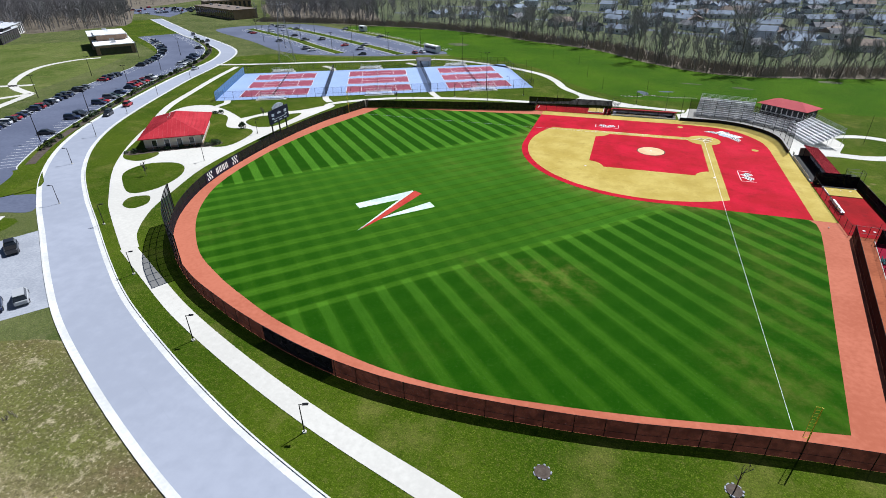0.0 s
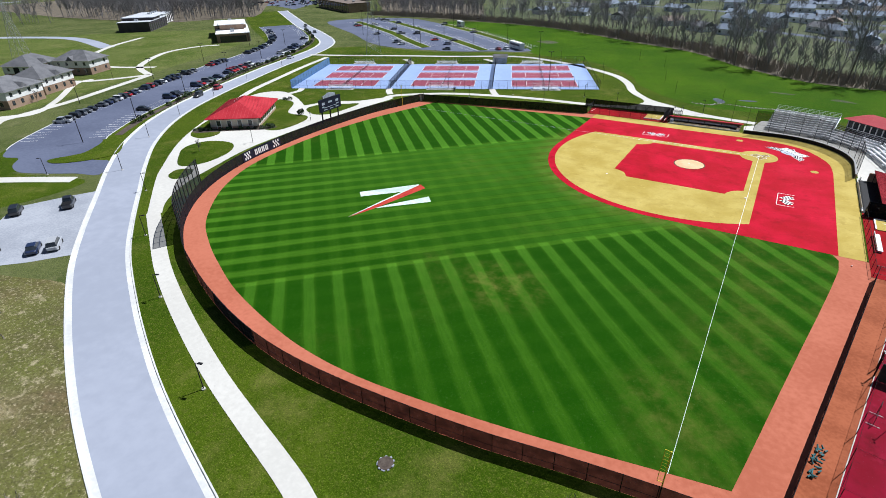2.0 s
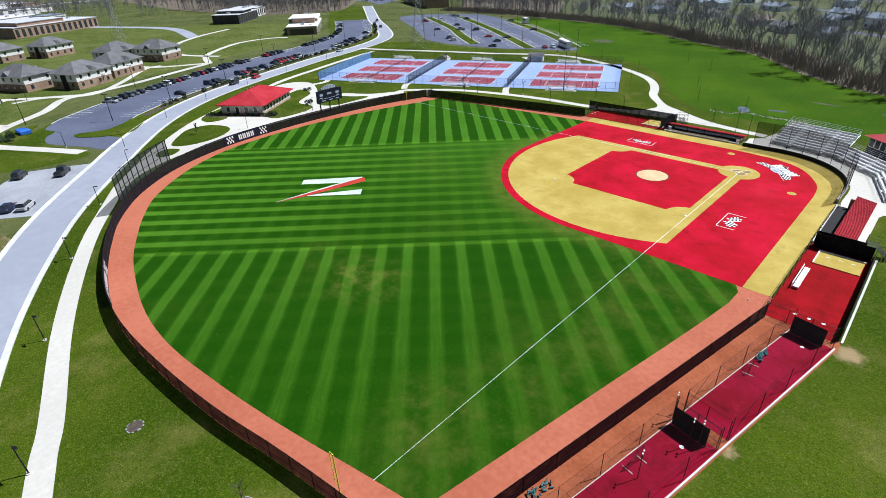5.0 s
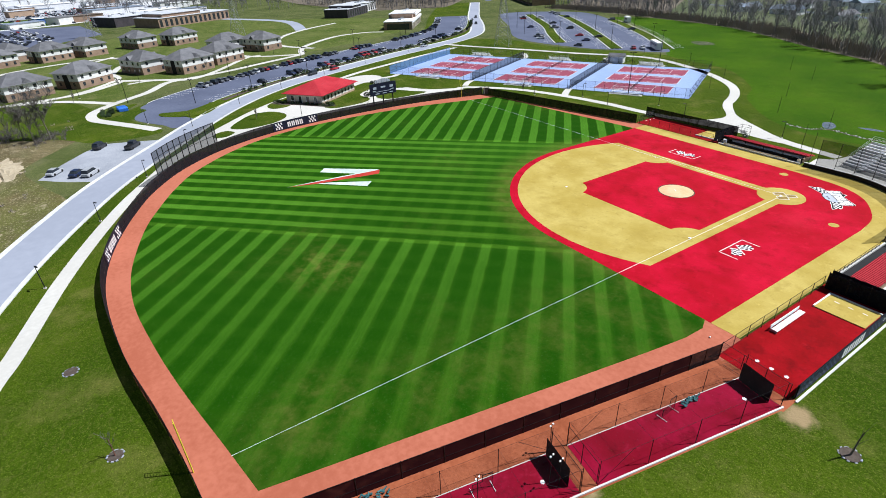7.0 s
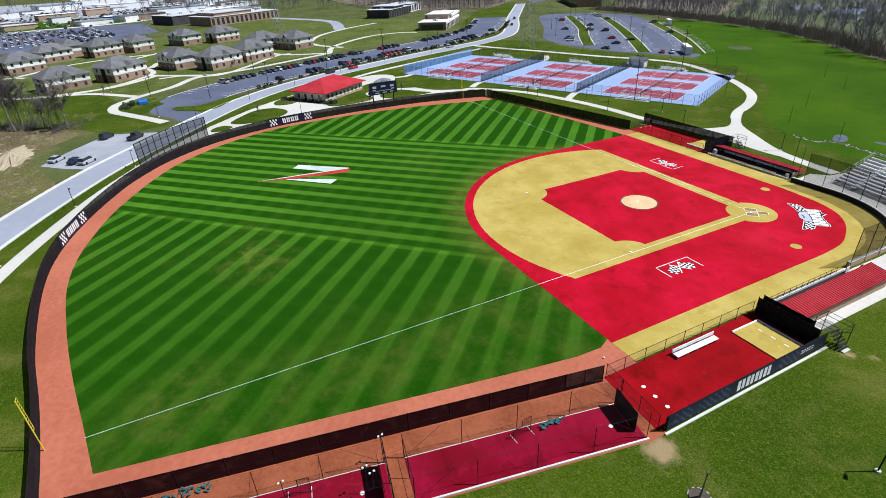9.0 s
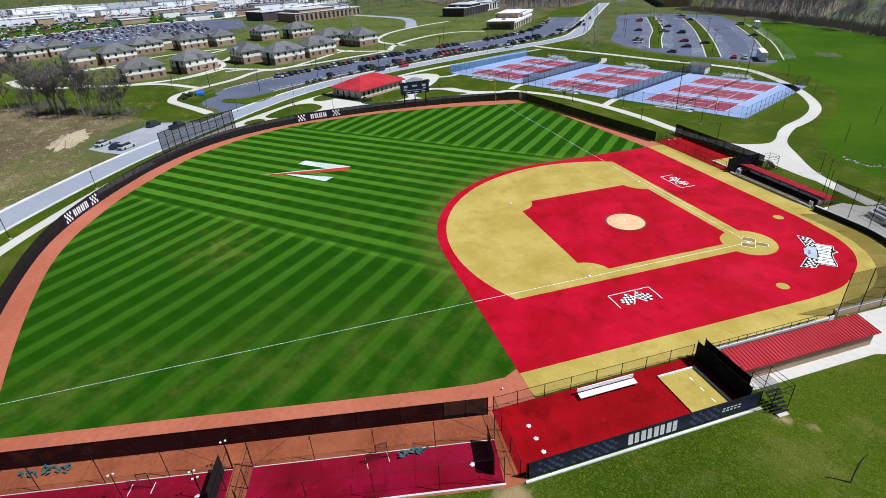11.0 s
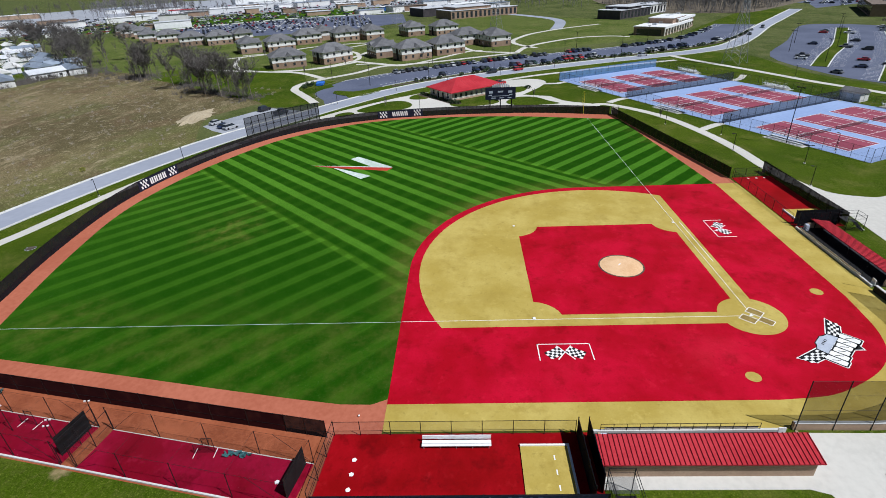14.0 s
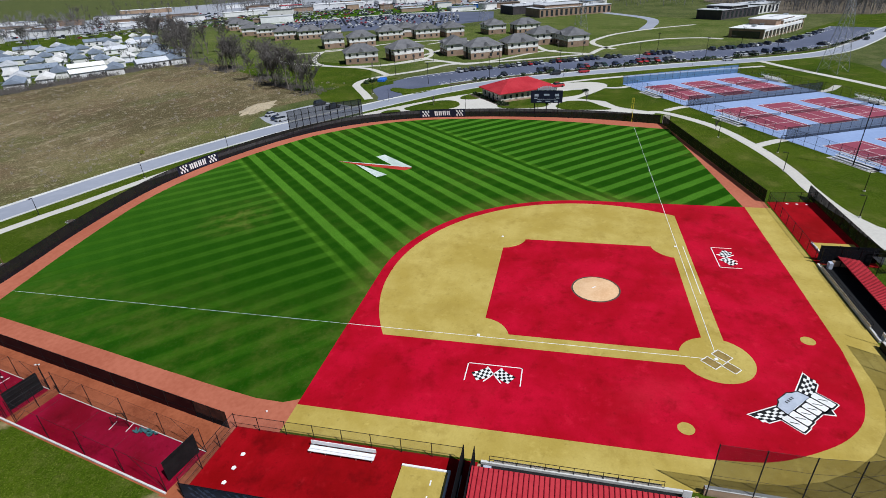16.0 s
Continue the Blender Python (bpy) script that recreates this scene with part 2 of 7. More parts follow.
def turf_material(name, dark, light, stain):
    m = Nodes(name)
    c = m.mix(m.ramp(m.noise(0.12, 5, 0.6), 0.35, 0.68), dark, light)
    c = m.mix(m.math("MULTIPLY", m.ramp(m.noise(0.28, 6, 0.7), 0.5, 0.72), 0.7), c, stain)
    c = m.mix(m.math("MULTIPLY", m.ramp(m.noise(0.55, 5, 0.7, m.moved(23)), 0.56, 0.72), 0.4), c, tuple(min(1, v * 1.25 + 0.01) for v in light))
    c = m.mix(m.math("MULTIPLY", m.ramp(m.noise(0.09, 4, 0.6, m.moved(57)), 0.55, 0.78), 0.3), c, tuple(min(1, v * 1.15 + 0.02) for v in light))
    c = m.mix(m.math("MULTIPLY", m.ramp(m.noise(0.16, 5, 0.65, m.moved(83)), 0.54, 0.70), 0.38), c, stain)
    c = m.mix(m.math("MULTIPLY", m.noise(5.0, 3), 0.4), c, tuple(v * 0.6 for v in dark))
    c = m.mix(m.math("MULTIPLY", m.ramp(m.noise(1.3, 5, 0.75, m.moved(7)), 0.56, 0.7), 0.3), c, tuple(v * 0.45 for v in stain))
    m.bump(m.noise(14.0, 3), 0.35, 0.02)
    m.bsdf.inputs["Sheen Weight"].default_value = 0.11
    m.bsdf.inputs["Sheen Roughness"].default_value = 0.35
    m.bsdf.inputs["Sheen Tint"].default_value = (1.0, 0.6, 0.62, 1)
    return m.finish(c, 0.75, 0.0, 0.06)


M = dict(
    outfield=outfield_material(),
    lawn=lawn_material("lawn", (0.031, 0.065, 0.0014), (0.066, 0.102, 0.0045), (0.20, 0.18, 0.05), 0.5, ((-28.2, 51.3, 1.7), (-29.0, 23.6, 0.5), (-30.5, 22.0, 0.2), (-22.7, 74.4, 0.7))),
    meadow=lawn_material("meadow", (0.029, 0.084, 0.0012), (0.058, 0.126, 0.0025), (0.13, 0.145, 0.018), 0.18),
    rough=rough_material(),
    garden=lawn_material("garden_lawn", (0.06, 0.082, 0.038), (0.115, 0.13, 0.073), (0.22, 0.20, 0.15), 0.6),
    land=lawn_material("land", (0.054, 0.078, 0.018), (0.112, 0.128, 0.045), (0.22, 0.20, 0.11), 0.5),
    campus=lawn_material("campus_lawn", (0.062, 0.098, 0.014), (0.12, 0.145, 0.04), (0.25, 0.225, 0.10), 0.55),
    clay=surf("clay_track", (0.345, 0.097, 0.052), (0.435, 0.138, 0.08), 0.06, 1.5, 0.95, bump=0.25),
    clay2=surf("clay_path", (0.225, 0.058, 0.022), (0.33, 0.097, 0.042), 0.2, 2.5, 0.95, bump=0.35),
    red=turf_material("red_turf", (0.37, 0.0012, 0.010), (0.54, 0.003, 0.028), (0.20, 0.0007, 0.002)),
    # Cage turf is darker than the infield red: net shade in the colour.
    cagered=turf_material("cage_turf", (0.20, 0.0012, 0.012), (0.31, 0.004, 0.034), (0.085, 0.0005, 0.003)),
    penred=turf_material("bullpen_turf", (0.225, 0.0008, 0.002), (0.36, 0.002, 0.008), (0.095, 0.0004, 0.001)),
    gold=turf_material("gold_turf", (0.42, 0.312, 0.065), (0.54, 0.425, 0.12), (0.34, 0.245, 0.05)),
    mound=surf("mound_clay", (0.62, 0.38, 0.20), (0.72, 0.48, 0.28), 0.4, 4, 0.95),
    chalk=surf("white_turf", (0.70, 0.70, 0.68), (0.82, 0.82, 0.80), 0.4, 6, 0.8),
    paintw=surf("grass_paint_white", (0.42, 0.50, 0.45), (0.62, 0.69, 0.65), 0.25, 1.5, 0.9),
    paintr=surf("grass_paint_red", (0.34, 0.02, 0.015), (0.45, 0.05, 0.03), 0.25, 1.5, 0.9),
    asphalt=surf("asphalt", (0.082, 0.094, 0.142), (0.115, 0.13, 0.188), 0.06, 1.2, 0.9, bump=0.15),
    road=surf("road_asphalt", (0.27, 0.29, 0.345), (0.315, 0.335, 0.395), 0.03, 0.5, 0.9, bump=0.1),
    gravel=surf("gravel", (0.255, 0.27, 0.305), (0.36, 0.375, 0.41), 0.12, 2.5, 0.95, bump=0.5),
    concrete=surf("concrete", (0.49, 0.472, 0.428), (0.57, 0.55, 0.50), 0.05, 1.5, 0.9, bump=0.1),
    kerb=surf("kerb_concrete", (0.50, 0.50, 0.48), (0.62, 0.62, 0.60), 0.2, 2, 0.9, bump=0.1),
    court=surf("court_blue", (0.245, 0.33, 0.54), (0.29, 0.385, 0.61), 0.05, 1, 0.8, bump=0),
    courtred=surf("court_red", (0.23, 0.046, 0.075), (0.28, 0.062, 0.096), 0.06, 1, 0.8, bump=0),
    screen_maroon=mesh_cloth("maroon_windscreen", (0.020, 0.0022, 0.0034), 0.0),
    screen=mesh_cloth("dark_windscreen", (0.010, 0.008, 0.011), 0.06),
    screen_open=mesh_cloth("thin_windscreen", (0.02, 0.023, 0.03), 0.3),
    screen_black=mesh_cloth("black_windscreen", (0.004, 0.004, 0.006), 0.05),
    screen_blue=mesh_cloth("blue_windscreen", (0.10, 0.20, 0.42), 0.45),
    link=mesh_cloth("chain_link", (0.05, 0.05, 0.055), 0.84),
    tnet=mesh_cloth("tennis_net", (0.03, 0.03, 0.034), 0.5),
    net=mesh_cloth("netting", (0.008, 0.008, 0.009), 0.74),
    cagenet=mesh_cloth("cage_netting", (0.010, 0.010, 0.011), 0.92),
    backnet=mesh_cloth("backstop_netting", (0.005, 0.005, 0.005), 0.5),
    grating=mesh_cloth("steel_grating", (0.05, 0.05, 0.055), 0.55),
    black=surf("black_steel", (0.006, 0.006, 0.007), (0.012, 0.012, 0.014), 1, 8, 0.5, 0.0, 0),
    galv=surf("galvanised_steel", (0.45, 0.47, 0.5), (0.6, 0.62, 0.65), 1, 8, 0.4, 0.7, 0),
    alu=surf("aluminium", (0.74, 0.75, 0.77), (0.84, 0.85, 0.87), 0.7, 6, 0.4, 0.1, 0),
    yellow=surf("yellow_paint", (0.62, 0.50, 0.03), (0.72, 0.6, 0.06), 1, 6, 0.5, 0, 0),
    navy=surf("navy_vinyl", (0.006, 0.008, 0.022), (0.014, 0.018, 0.042), 0.8, 4, 0.6, 0, 0),
    navy2=surf("slate_blue_vinyl", (0.035, 0.05, 0.10), (0.06, 0.08, 0.14), 0.8, 4, 0.6, 0, 0),
    white=surf("white_paint", (0.72, 0.72, 0.72), (0.82, 0.82, 0.82), 0.5, 4, 0.6, 0, 0),
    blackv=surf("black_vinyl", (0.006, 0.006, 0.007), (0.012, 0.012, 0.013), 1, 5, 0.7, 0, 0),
    greyv=surf("grey_vinyl", (0.38, 0.42, 0.50), (0.46, 0.50, 0.58), 1, 5, 0.7, 0, 0),
    redroof=surf("red_metal_roof", (0.36, 0.022, 0.032), (0.46, 0.04, 0.052), 0.2, 3, 0.6, 0, 0, spec=0.06),
    maroonroof=surf("maroon_metal_roof", (0.36, 0.05, 0.06), (0.46, 0.085, 0.09), 0.2, 3, 0.6, 0, 0, spec=0.08),
    stucco=surf("cream_stucco", (0.55, 0.50, 0.42), (0.64, 0.59, 0.5), 0.3, 5, 0.9, 0, 0.1),
    tanwall=surf("tan_block", (0.33, 0.23, 0.16), (0.42, 0.30, 0.21), 0.3, 4, 0.9, 0, 0.1),
    darkwall=surf("dark_block", (0.045, 0.04, 0.045), (0.075, 0.065, 0.07), 0.3, 4, 0.8, 0, 0.1),
    brick=surf("brick_wall", (0.27, 0.18, 0.125), (0.37, 0.26, 0.19), 0.3, 6, 0.9, 0, 0.15, vary=0.25),
    siding=surf("pale_siding", (0.68, 0.67, 0.65), (0.78, 0.77, 0.75), 0.3, 5, 0.8, 0, 0, vary=0.15),
    shingle=surf("grey_shingle", (0.115, 0.115, 0.122), (0.18, 0.18, 0.188), 0.4, 5, 0.9, 0, 0.2, vary=0.3),
    shingle2=surf("brown_shingle", (0.20, 0.155, 0.125), (0.28, 0.225, 0.19), 0.4, 5, 0.9, 0, 0.2, vary=0.6),
    shingleb=surf("blue_grey_shingle", (0.20, 0.24, 0.31), (0.28, 0.33, 0.4), 0.4, 5, 0.9, 0, 0.2, vary=0.5),
    metalroof=surf("white_membrane_roof", (0.44, 0.46, 0.49), (0.60, 0.61, 0.64), 0.1, 2, 0.6, 0, 0),
    glass=surf("dark_window_glass", (0.02, 0.025, 0.03), (0.035, 0.04, 0.05), 0.5, 2, 0.08, 0, 0, spec=0.6),
    bark=surf("bark", (0.13, 0.108, 0.092), (0.21, 0.18, 0.155), 0.6, 5, 0.95, 0, 0.3),
    # One bark in three tones: twig lightened against backlight, stem darkened for clump shade.
    twig=surf("bare_twigs", (0.20, 0.192, 0.195), (0.31, 0.298, 0.30), 0.08, 1, 0.95, 0, 0),
    roofseam=surf("dark_red_seam", (0.13, 0.006, 0.012), (0.18, 0.01, 0.018), 0.2, 3, 0.6, 0, 0, spec=0.06),
    stem=surf("dark_thicket_stems", (0.09, 0.08, 0.075), (0.15, 0.136, 0.126), 0.1, 1.5, 0.95, 0, 0),
    greytwig=surf("grey_woodland_twigs", (0.152, 0.146, 0.148), (0.230, 0.221, 0.223), 0.08, 1, 0.95, 0, 0),
    leafmould=surf("leaf_litter", (0.10, 0.085, 0.06), (0.17, 0.14, 0.105), 0.08, 1.2, 0.95, 0, 0.4),
    tower=surf("weathered_steel", (0.26, 0.27, 0.285), (0.36, 0.37, 0.385), 1, 8, 0.6, 0.3, 0),
    brush=surf("dry_brush", (0.21, 0.182, 0.145), (0.31, 0.272, 0.22), 0.1, 1.5, 0.95, 0, 0),
    shrub=surf("evergreen_leaf", (0.018, 0.035, 0.012), (0.035, 0.06, 0.02), 0.5, 4, 0.7, 0, 0),
    budleaf=surf("budding_leaf", (0.20, 0.22, 0.03), (0.3, 0.3, 0.06), 0.5, 4, 0.8, 0, 0),
    redbud=surf("reddish_buds", (0.16, 0.07, 0.05), (0.22, 0.11, 0.08), 0.5, 4, 0.9, 0, 0),
    mulch=surf("mulch", (0.06, 0.045, 0.035), (0.10, 0.08, 0.065), 1, 6, 0.95, 0, 0.4),
    stone=surf("pale_rock", (0.45, 0.43, 0.40), (0.6, 0.58, 0.54), 0.8, 5, 0.9, 0, 0.4),
    rubber=surf("tyre_rubber", (0.015, 0.015, 0.015), (0.025, 0.025, 0.025), 1, 6, 0.9, 0, 0),
    water=surf("puddle_water", (0.10, 0.12, 0.13), (0.14, 0.16, 0.17), 0.3, 2, 0.04, 0, 0, spec=0.6),
    sand=surf("bare_soil", (0.30, 0.25, 0.165), (0.42, 0.355, 0.25), 0.2, 2, 0.95, 0, 0.3),
    tarp=surf("blue_tarp", (0.02, 0.10, 0.42), (0.04, 0.16, 0.55), 0.5, 3, 0.6, 0, 0.1),
    teal=surf("teal_netting", (0.03, 0.10, 0.11), (0.06, 0.16, 0.17), 1, 8, 0.8, 0, 0.3),
)


# ---- geometry helpers ----
def part(name, bm, material, parent=None, label=""):
    me = bpy.data.meshes.new(name)
    bm.to_mesh(me)
    bm.free()
    return mesh_part(name, me, material, parent, label)


def mesh_part(name, me, material, parent=None, label=""):
    if material is not None and not me.materials:
        me.materials.append(M[material] if isinstance(material, str) else material)
    ob = new(name, me)
    if parent is not None:
        ob.parent = parent
    if label:
        ob["label"] = label
    return ob


def empty(name, x=0.0, y=0.0, z=0.0, rz=0.0, label="", category="", group="", kind=""):
    ob = new(name)
    ob.empty_display_size = 0.1
    ob.matrix_basis = pose(x, y, z, 0, 0, rz)
    return tagged(ob, label, category, group, kind)


def box(bm, x0, x1, y0, y1, z0, z1):
    v = [bm.verts.new(p) for p in ((x0, y0, z0), (x1, y0, z0), (x1, y1, z0), (x0, y1, z0), (x0, y0, z1), (x1, y0, z1), (x1, y1, z1), (x0, y1, z1))]
    for f in ((3, 2, 1, 0), (4, 5, 6, 7), (0, 1, 5, 4), (1, 2, 6, 5), (2, 3, 7, 6), (3, 0, 4, 7)):
        bm.faces.new([v[i] for i in f])
    return bm


def boxes(*dims):
    bm = bmesh.new()
    for d in dims:
        box(bm, *d)
    return bm


def tube(bm, p, q, r0, r1=None, n=6):
    """A closed, tapered bar from p to q."""
    p, q = Vector(p), Vector(q)
    r1 = r0 if r1 is None else r1
    a = (q - p).to_track_quat("Z", "Y")
    rings = []
    for c, r in ((p, r0), (q, r1)):
        rings.append([bm.verts.new(c + a @ Vector((r * math.cos(2 * math.pi * i / n), r * math.sin(2 * math.pi * i / n), 0))) for i in range(n)])
    for i in range(n):
        j = (i + 1) % n
        bm.faces.new((rings[0][i], rings[0][j], rings[1][j], rings[1][i]))
    bm.faces.new(rings[0][::-1])
    bm.faces.new(rings[1])
    return bm


def tubes(*bars, n=6):
    bm = bmesh.new()
    for p, q, r in bars:
        tube(bm, p, q, r, n=n)
    return bm


def prism(bm, pts, z0, z1):
    """An upright slab over a plan outline."""
    area = sum(a[0] * b[1] - b[0] * a[1] for a, b in zip(pts, list(pts[1:]) + [pts[0]]))
    if area < 0:
        pts = pts[::-1]
    lo, hi = [[bm.verts.new((p[0], p[1], z)) for p in pts] for z in (z0, z1)]
    bm.faces.new(hi)
    for i in range(len(pts)):
        j = (i + 1) % len(pts)
        bm.faces.new((lo[i], lo[j], hi[j], hi[i]))
    return bm


def smooth(pts, n=6, closed=False):
    """A Catmull-Rom line through the points."""
    out, k = [], len(pts)
    for i in range(k if closed else k - 1):
        q = [pts[(i + d) % k] if closed else pts[min(max(i + d, 0), k - 1)] for d in (-1, 0, 1, 2)]
        for s in range(n):
            t = s / n
            out.append(tuple(0.5 * (2 * q[1][c] + (q[2][c] - q[0][c]) * t + (2 * q[0][c] - 5 * q[1][c] + 4 * q[2][c] - q[3][c]) * t * t
                                    + (3 * q[1][c] - q[0][c] - 3 * q[2][c] + q[3][c]) * t ** 3) for c in (0, 1)))
    if not closed:
        out.append(tuple(pts[-1][:2]))
    return out


def beside(line, d):
    """The line, moved d to its left."""
    out = []
    for i, p in enumerate(line):
        a, b = line[max(i - 1, 0)], line[min(i + 1, len(line) - 1)]
        l = math.hypot(b[0] - a[0], b[1] - a[1]) or 1
        out.append((p[0] - d * (b[1] - a[1]) / l, p[1] + d * (b[0] - a[0]) / l))
    return out


def strip(bm, line, d0, d1, z0, z1):
    """A slab along a line, between two offsets."""
    a, b = beside(line, d0), beside(line, d1)
    rows = [[bm.verts.new((*p, z)) for p in side] for side, z in ((a, z0), (a, z1), (b, z1), (b, z0))]
    for i in range(len(line) - 1):
        for r in range(3):
            bm.faces.new((rows[r][i], rows[r][i + 1], rows[r + 1][i + 1], rows[r + 1][i]))
    for i in (0, len(line) - 1):
        bm.faces.new([rows[r][i] for r in range(4)])
    bmesh.ops.recalc_face_normals(bm, faces=bm.faces)
    return bm


def slab(name, pts, z0, z1, material, label, category, kind="structure"):
    return tagged(part(name, prism(bmesh.new(), pts, z0, z1), material), label, category, kind=kind)


def path(name, line, d0, d1, z0, z1, material, label, category):
    return tagged(part(name, strip(bmesh.new(), line, d0, d1, z0, z1), material), label, category, kind="structure")


def arc(cx, cy, r, a0, a1, n=24):
    return [(cx + r * math.cos(radians(a0 + (a1 - a0) * i / n)), cy + r * math.sin(radians(a0 + (a1 - a0) * i / n))) for i in range(n + 1)]


def along(line, step, start=0.0):
    """Places at even steps along a line, with the heading in degrees."""
    out, left = [], start
    for a, b in zip(line, line[1:]):
        l = math.hypot(b[0] - a[0], b[1] - a[1])
        h = math.degrees(math.atan2(b[1] - a[1], b[0] - a[0]))
        while left <= l:
            out.append((a[0] + (b[0] - a[0]) * left / l, a[1] + (b[1] - a[1]) * left / l, h))
            left += step
        left -= l
    return out


# ---- the ground ----
bm = bmesh.new()
rings = [0, 150, 300, 600, 1200, 2400, 4500]
prev = [bm.verts.new((60, 0, 0))]
for r in rings[1:]:
    cur = [bm.verts.new((60 + r * math.cos(2 * math.pi * i / 48), r * math.sin(2 * math.pi * i / 48), 0)) for i in range(48)]
    for i in range(48):
        j = (i + 1) % 48
        bm.faces.new((prev[0], cur[i], cur[j]) if len(prev) == 1 else (prev[i], cur[i], cur[j], prev[j]))
    prev = cur
tagged(part("ground", bm, "land"), "flat land of spring grass and bare fields", "ground", kind="structure")

FENCE = smooth([(-8.85, 102.4), (-1.0, 103.2), (8.0, 104.5), (16.9, 106.1), (27.0, 107.2), (37.0, 107.7), (45.1, 107.3), (53.1, 105.9), (61.7, 103.4), (70.2, 100.2), (79.3, 95.9),
                (89.9, 88.2), (99.0, 76.8), (104.9, 62.2), (107.1, 46.5), (107.4, 30.0), (105.6, 11), (100.5, -7.8)], 8)
LINE1 = [(100.5, -7.8), (47.2, -18.1)]
LINE3 = [(-18.95, 49.9), (-8.85, 102.4)]
TRACK_IN = smooth([(-5.4, 98.5), (2.0, 99.9), (8.5, 101.2), (15.9, 102.5), (23.9, 103.6), (33.5, 104.5), (42.1, 104.2), (50.1, 102.8), (61.0, 99.8), (69.4, 96.3), (77.8, 92.1),
                   (86.4, 86.3), (96.2, 75.1), (102.3, 62.2), (104.4, 47.2), (104.2, 32.0), (101.8, 15.7), (97.4, -0.8), (95.6, -8.6)], 6)

slab("home_lawn", smooth([(-140, 30), (-140, 150), (-60, 150), (20, 128.5), (45, 120), (70, 111), (100, 95.5), (122, 79), (150, 57), (176, 22), (190, -12), (204, -50), (212, -72),
                          (195, -92), (150, -93), (108, -108), (70, -100), (45, -72), (30, -55), (-10, -45), (-60, -40), (-120, -20)], 4, True), -0.3, 0.004, "lawn", "mown spring lawn with dry patches", "lawn")
slab("sports_meadow", smooth([(42, -62), (50, -78), (72, -99), (100, -106), (115, -122), (150, -158), (180, -182), (215, -204), (186, -213), (130, -200), (70, -162), (38, -142), (12, -110),
                              (-19, -90), (-70, -97), (-150, -115), (-150, -30), (-60, -36), (-10, -42), (20, -42)], 4, True), -0.3, 0.008, "meadow", "wide bright green mown meadow", "meadow")
slab("rough_field", smooth([(-70, 154), (-20, 147), (18, 136.8), (36, 131.5), (52, 126.5), (68, 120), (84, 112), (98, 116), (116, 120), (134, 109), (150, 104), (164, 110), (190, 150), (222, 222), (190, 250), (130, 266), (40, 275), (-60, 290), (-160, 260), (-150, 170)], 5, True),
     -0.3, 0.006, "rough", "dry brown unmown field with green tufts", "field")

# ---- the ball field ----
slab("warning_track", FENCE + [(47.2, -18.1), (44.0, -18.1), (44.4, -14.2), (44.4, 13), (13, 44.4), (-15.0, 44.4), (-19.4, 44.6), (-19.4, 49.8)] + LINE3[:1], -0.2, 0.016, "clay", "reddish clay warning track along the fence", "warning track")
RED_ARC = arc(13.04, 13.04, 31.45, 0, 90, 40)
slab("outfield_lawn", TRACK_IN + [(59.2, -12.4), (44.4, -13.9)] + RED_ARC + [(-13.8, 44.5), (-14.6, 46.2), (-14.5, 49.5), (-13.6, 55), (-11.9, 64.2), (-10.15, 73.2), (-8.25, 83.3), (-6.3, 93.8)], -0.2, 0.03, "outfield",
     "green outfield grass mown in light and dark stripes", "outfield grass")
OUTER_GOLD = [(-18.3, 44.5), (-18.3, 4)] + arc(-2.5, -2.5, 15.9, 180, 270, 20) + [(4, -18.3), (44.4, -18.3)]
RED_OUT = [(-14.6, 44.5), (-14.5, 4)] + smooth([(-14.4, 2.6), (-13.9, -1.5), (-12.4, -5.2), (-10.2, -8.8), (-7.4, -11.4), (-3.8, -12.9), (0, -13.5), (4, -13.9)], 5) + [(44.4, -14.1)]
slab("gold_border_turf", OUTER_GOLD + [(44.4, 13), (13, 44.5)], -0.2, 0.034, "gold", "gold artificial turf border in front of the dugouts", "artificial turf")
slab("red_turf", RED_OUT + RED_ARC, -0.2, 0.044, "red", "bright red artificial turf of the infield", "artificial turf")
cut = math.degrees(math.asin((13.04 + 1.5) / 29.9))
GOLD_ARC = arc(13.04, 13.04, 29.9, -cut, 90 + cut, 40)
slab("gold_infield_turf", GOLD_ARC + [(-1.5, 4.2), (-1.5, 3.66)] + arc(0, 0, 3.96, 112.3, 337.7, 40) + [(3.66, -1.5)], -0.2, 0.054, "gold", "mustard-gold artificial turf of the basepaths", "artificial turf")
q0, q1, rr = 0.9, 26.9, 3.96
base_cut = []
for cx, cy in ((0, 0), (27.43, 0), (27.43, 27.43), (0, 27.43)):
    ex, ey = (q0 if cx == 0 else q1), (q0 if cy == 0 else q1)
    sx, sy = (1 if cx == 0 else -1), (1 if cy == 0 else -1)
    p = (ex, cy + sy * math.sqrt(rr ** 2 - (ex - cx) ** 2))
    r = (cx + sx * math.sqrt(rr ** 2 - (ey - cy) ** 2), ey)
    a, b = [math.degrees(math.atan2(v[1] - cy, v[0] - cx)) for v in (p, r)]
    if b - a > 180: a += 360
    if a - b > 180: b += 360
    pts = arc(cx, cy, rr, a, b, 8)
    base_cut += pts if (cx == cy) else pts[::-1]
slab("red_infield_turf", base_cut, -0.2, 0.064, "red", "red artificial turf square inside the basepaths", "artificial turf")

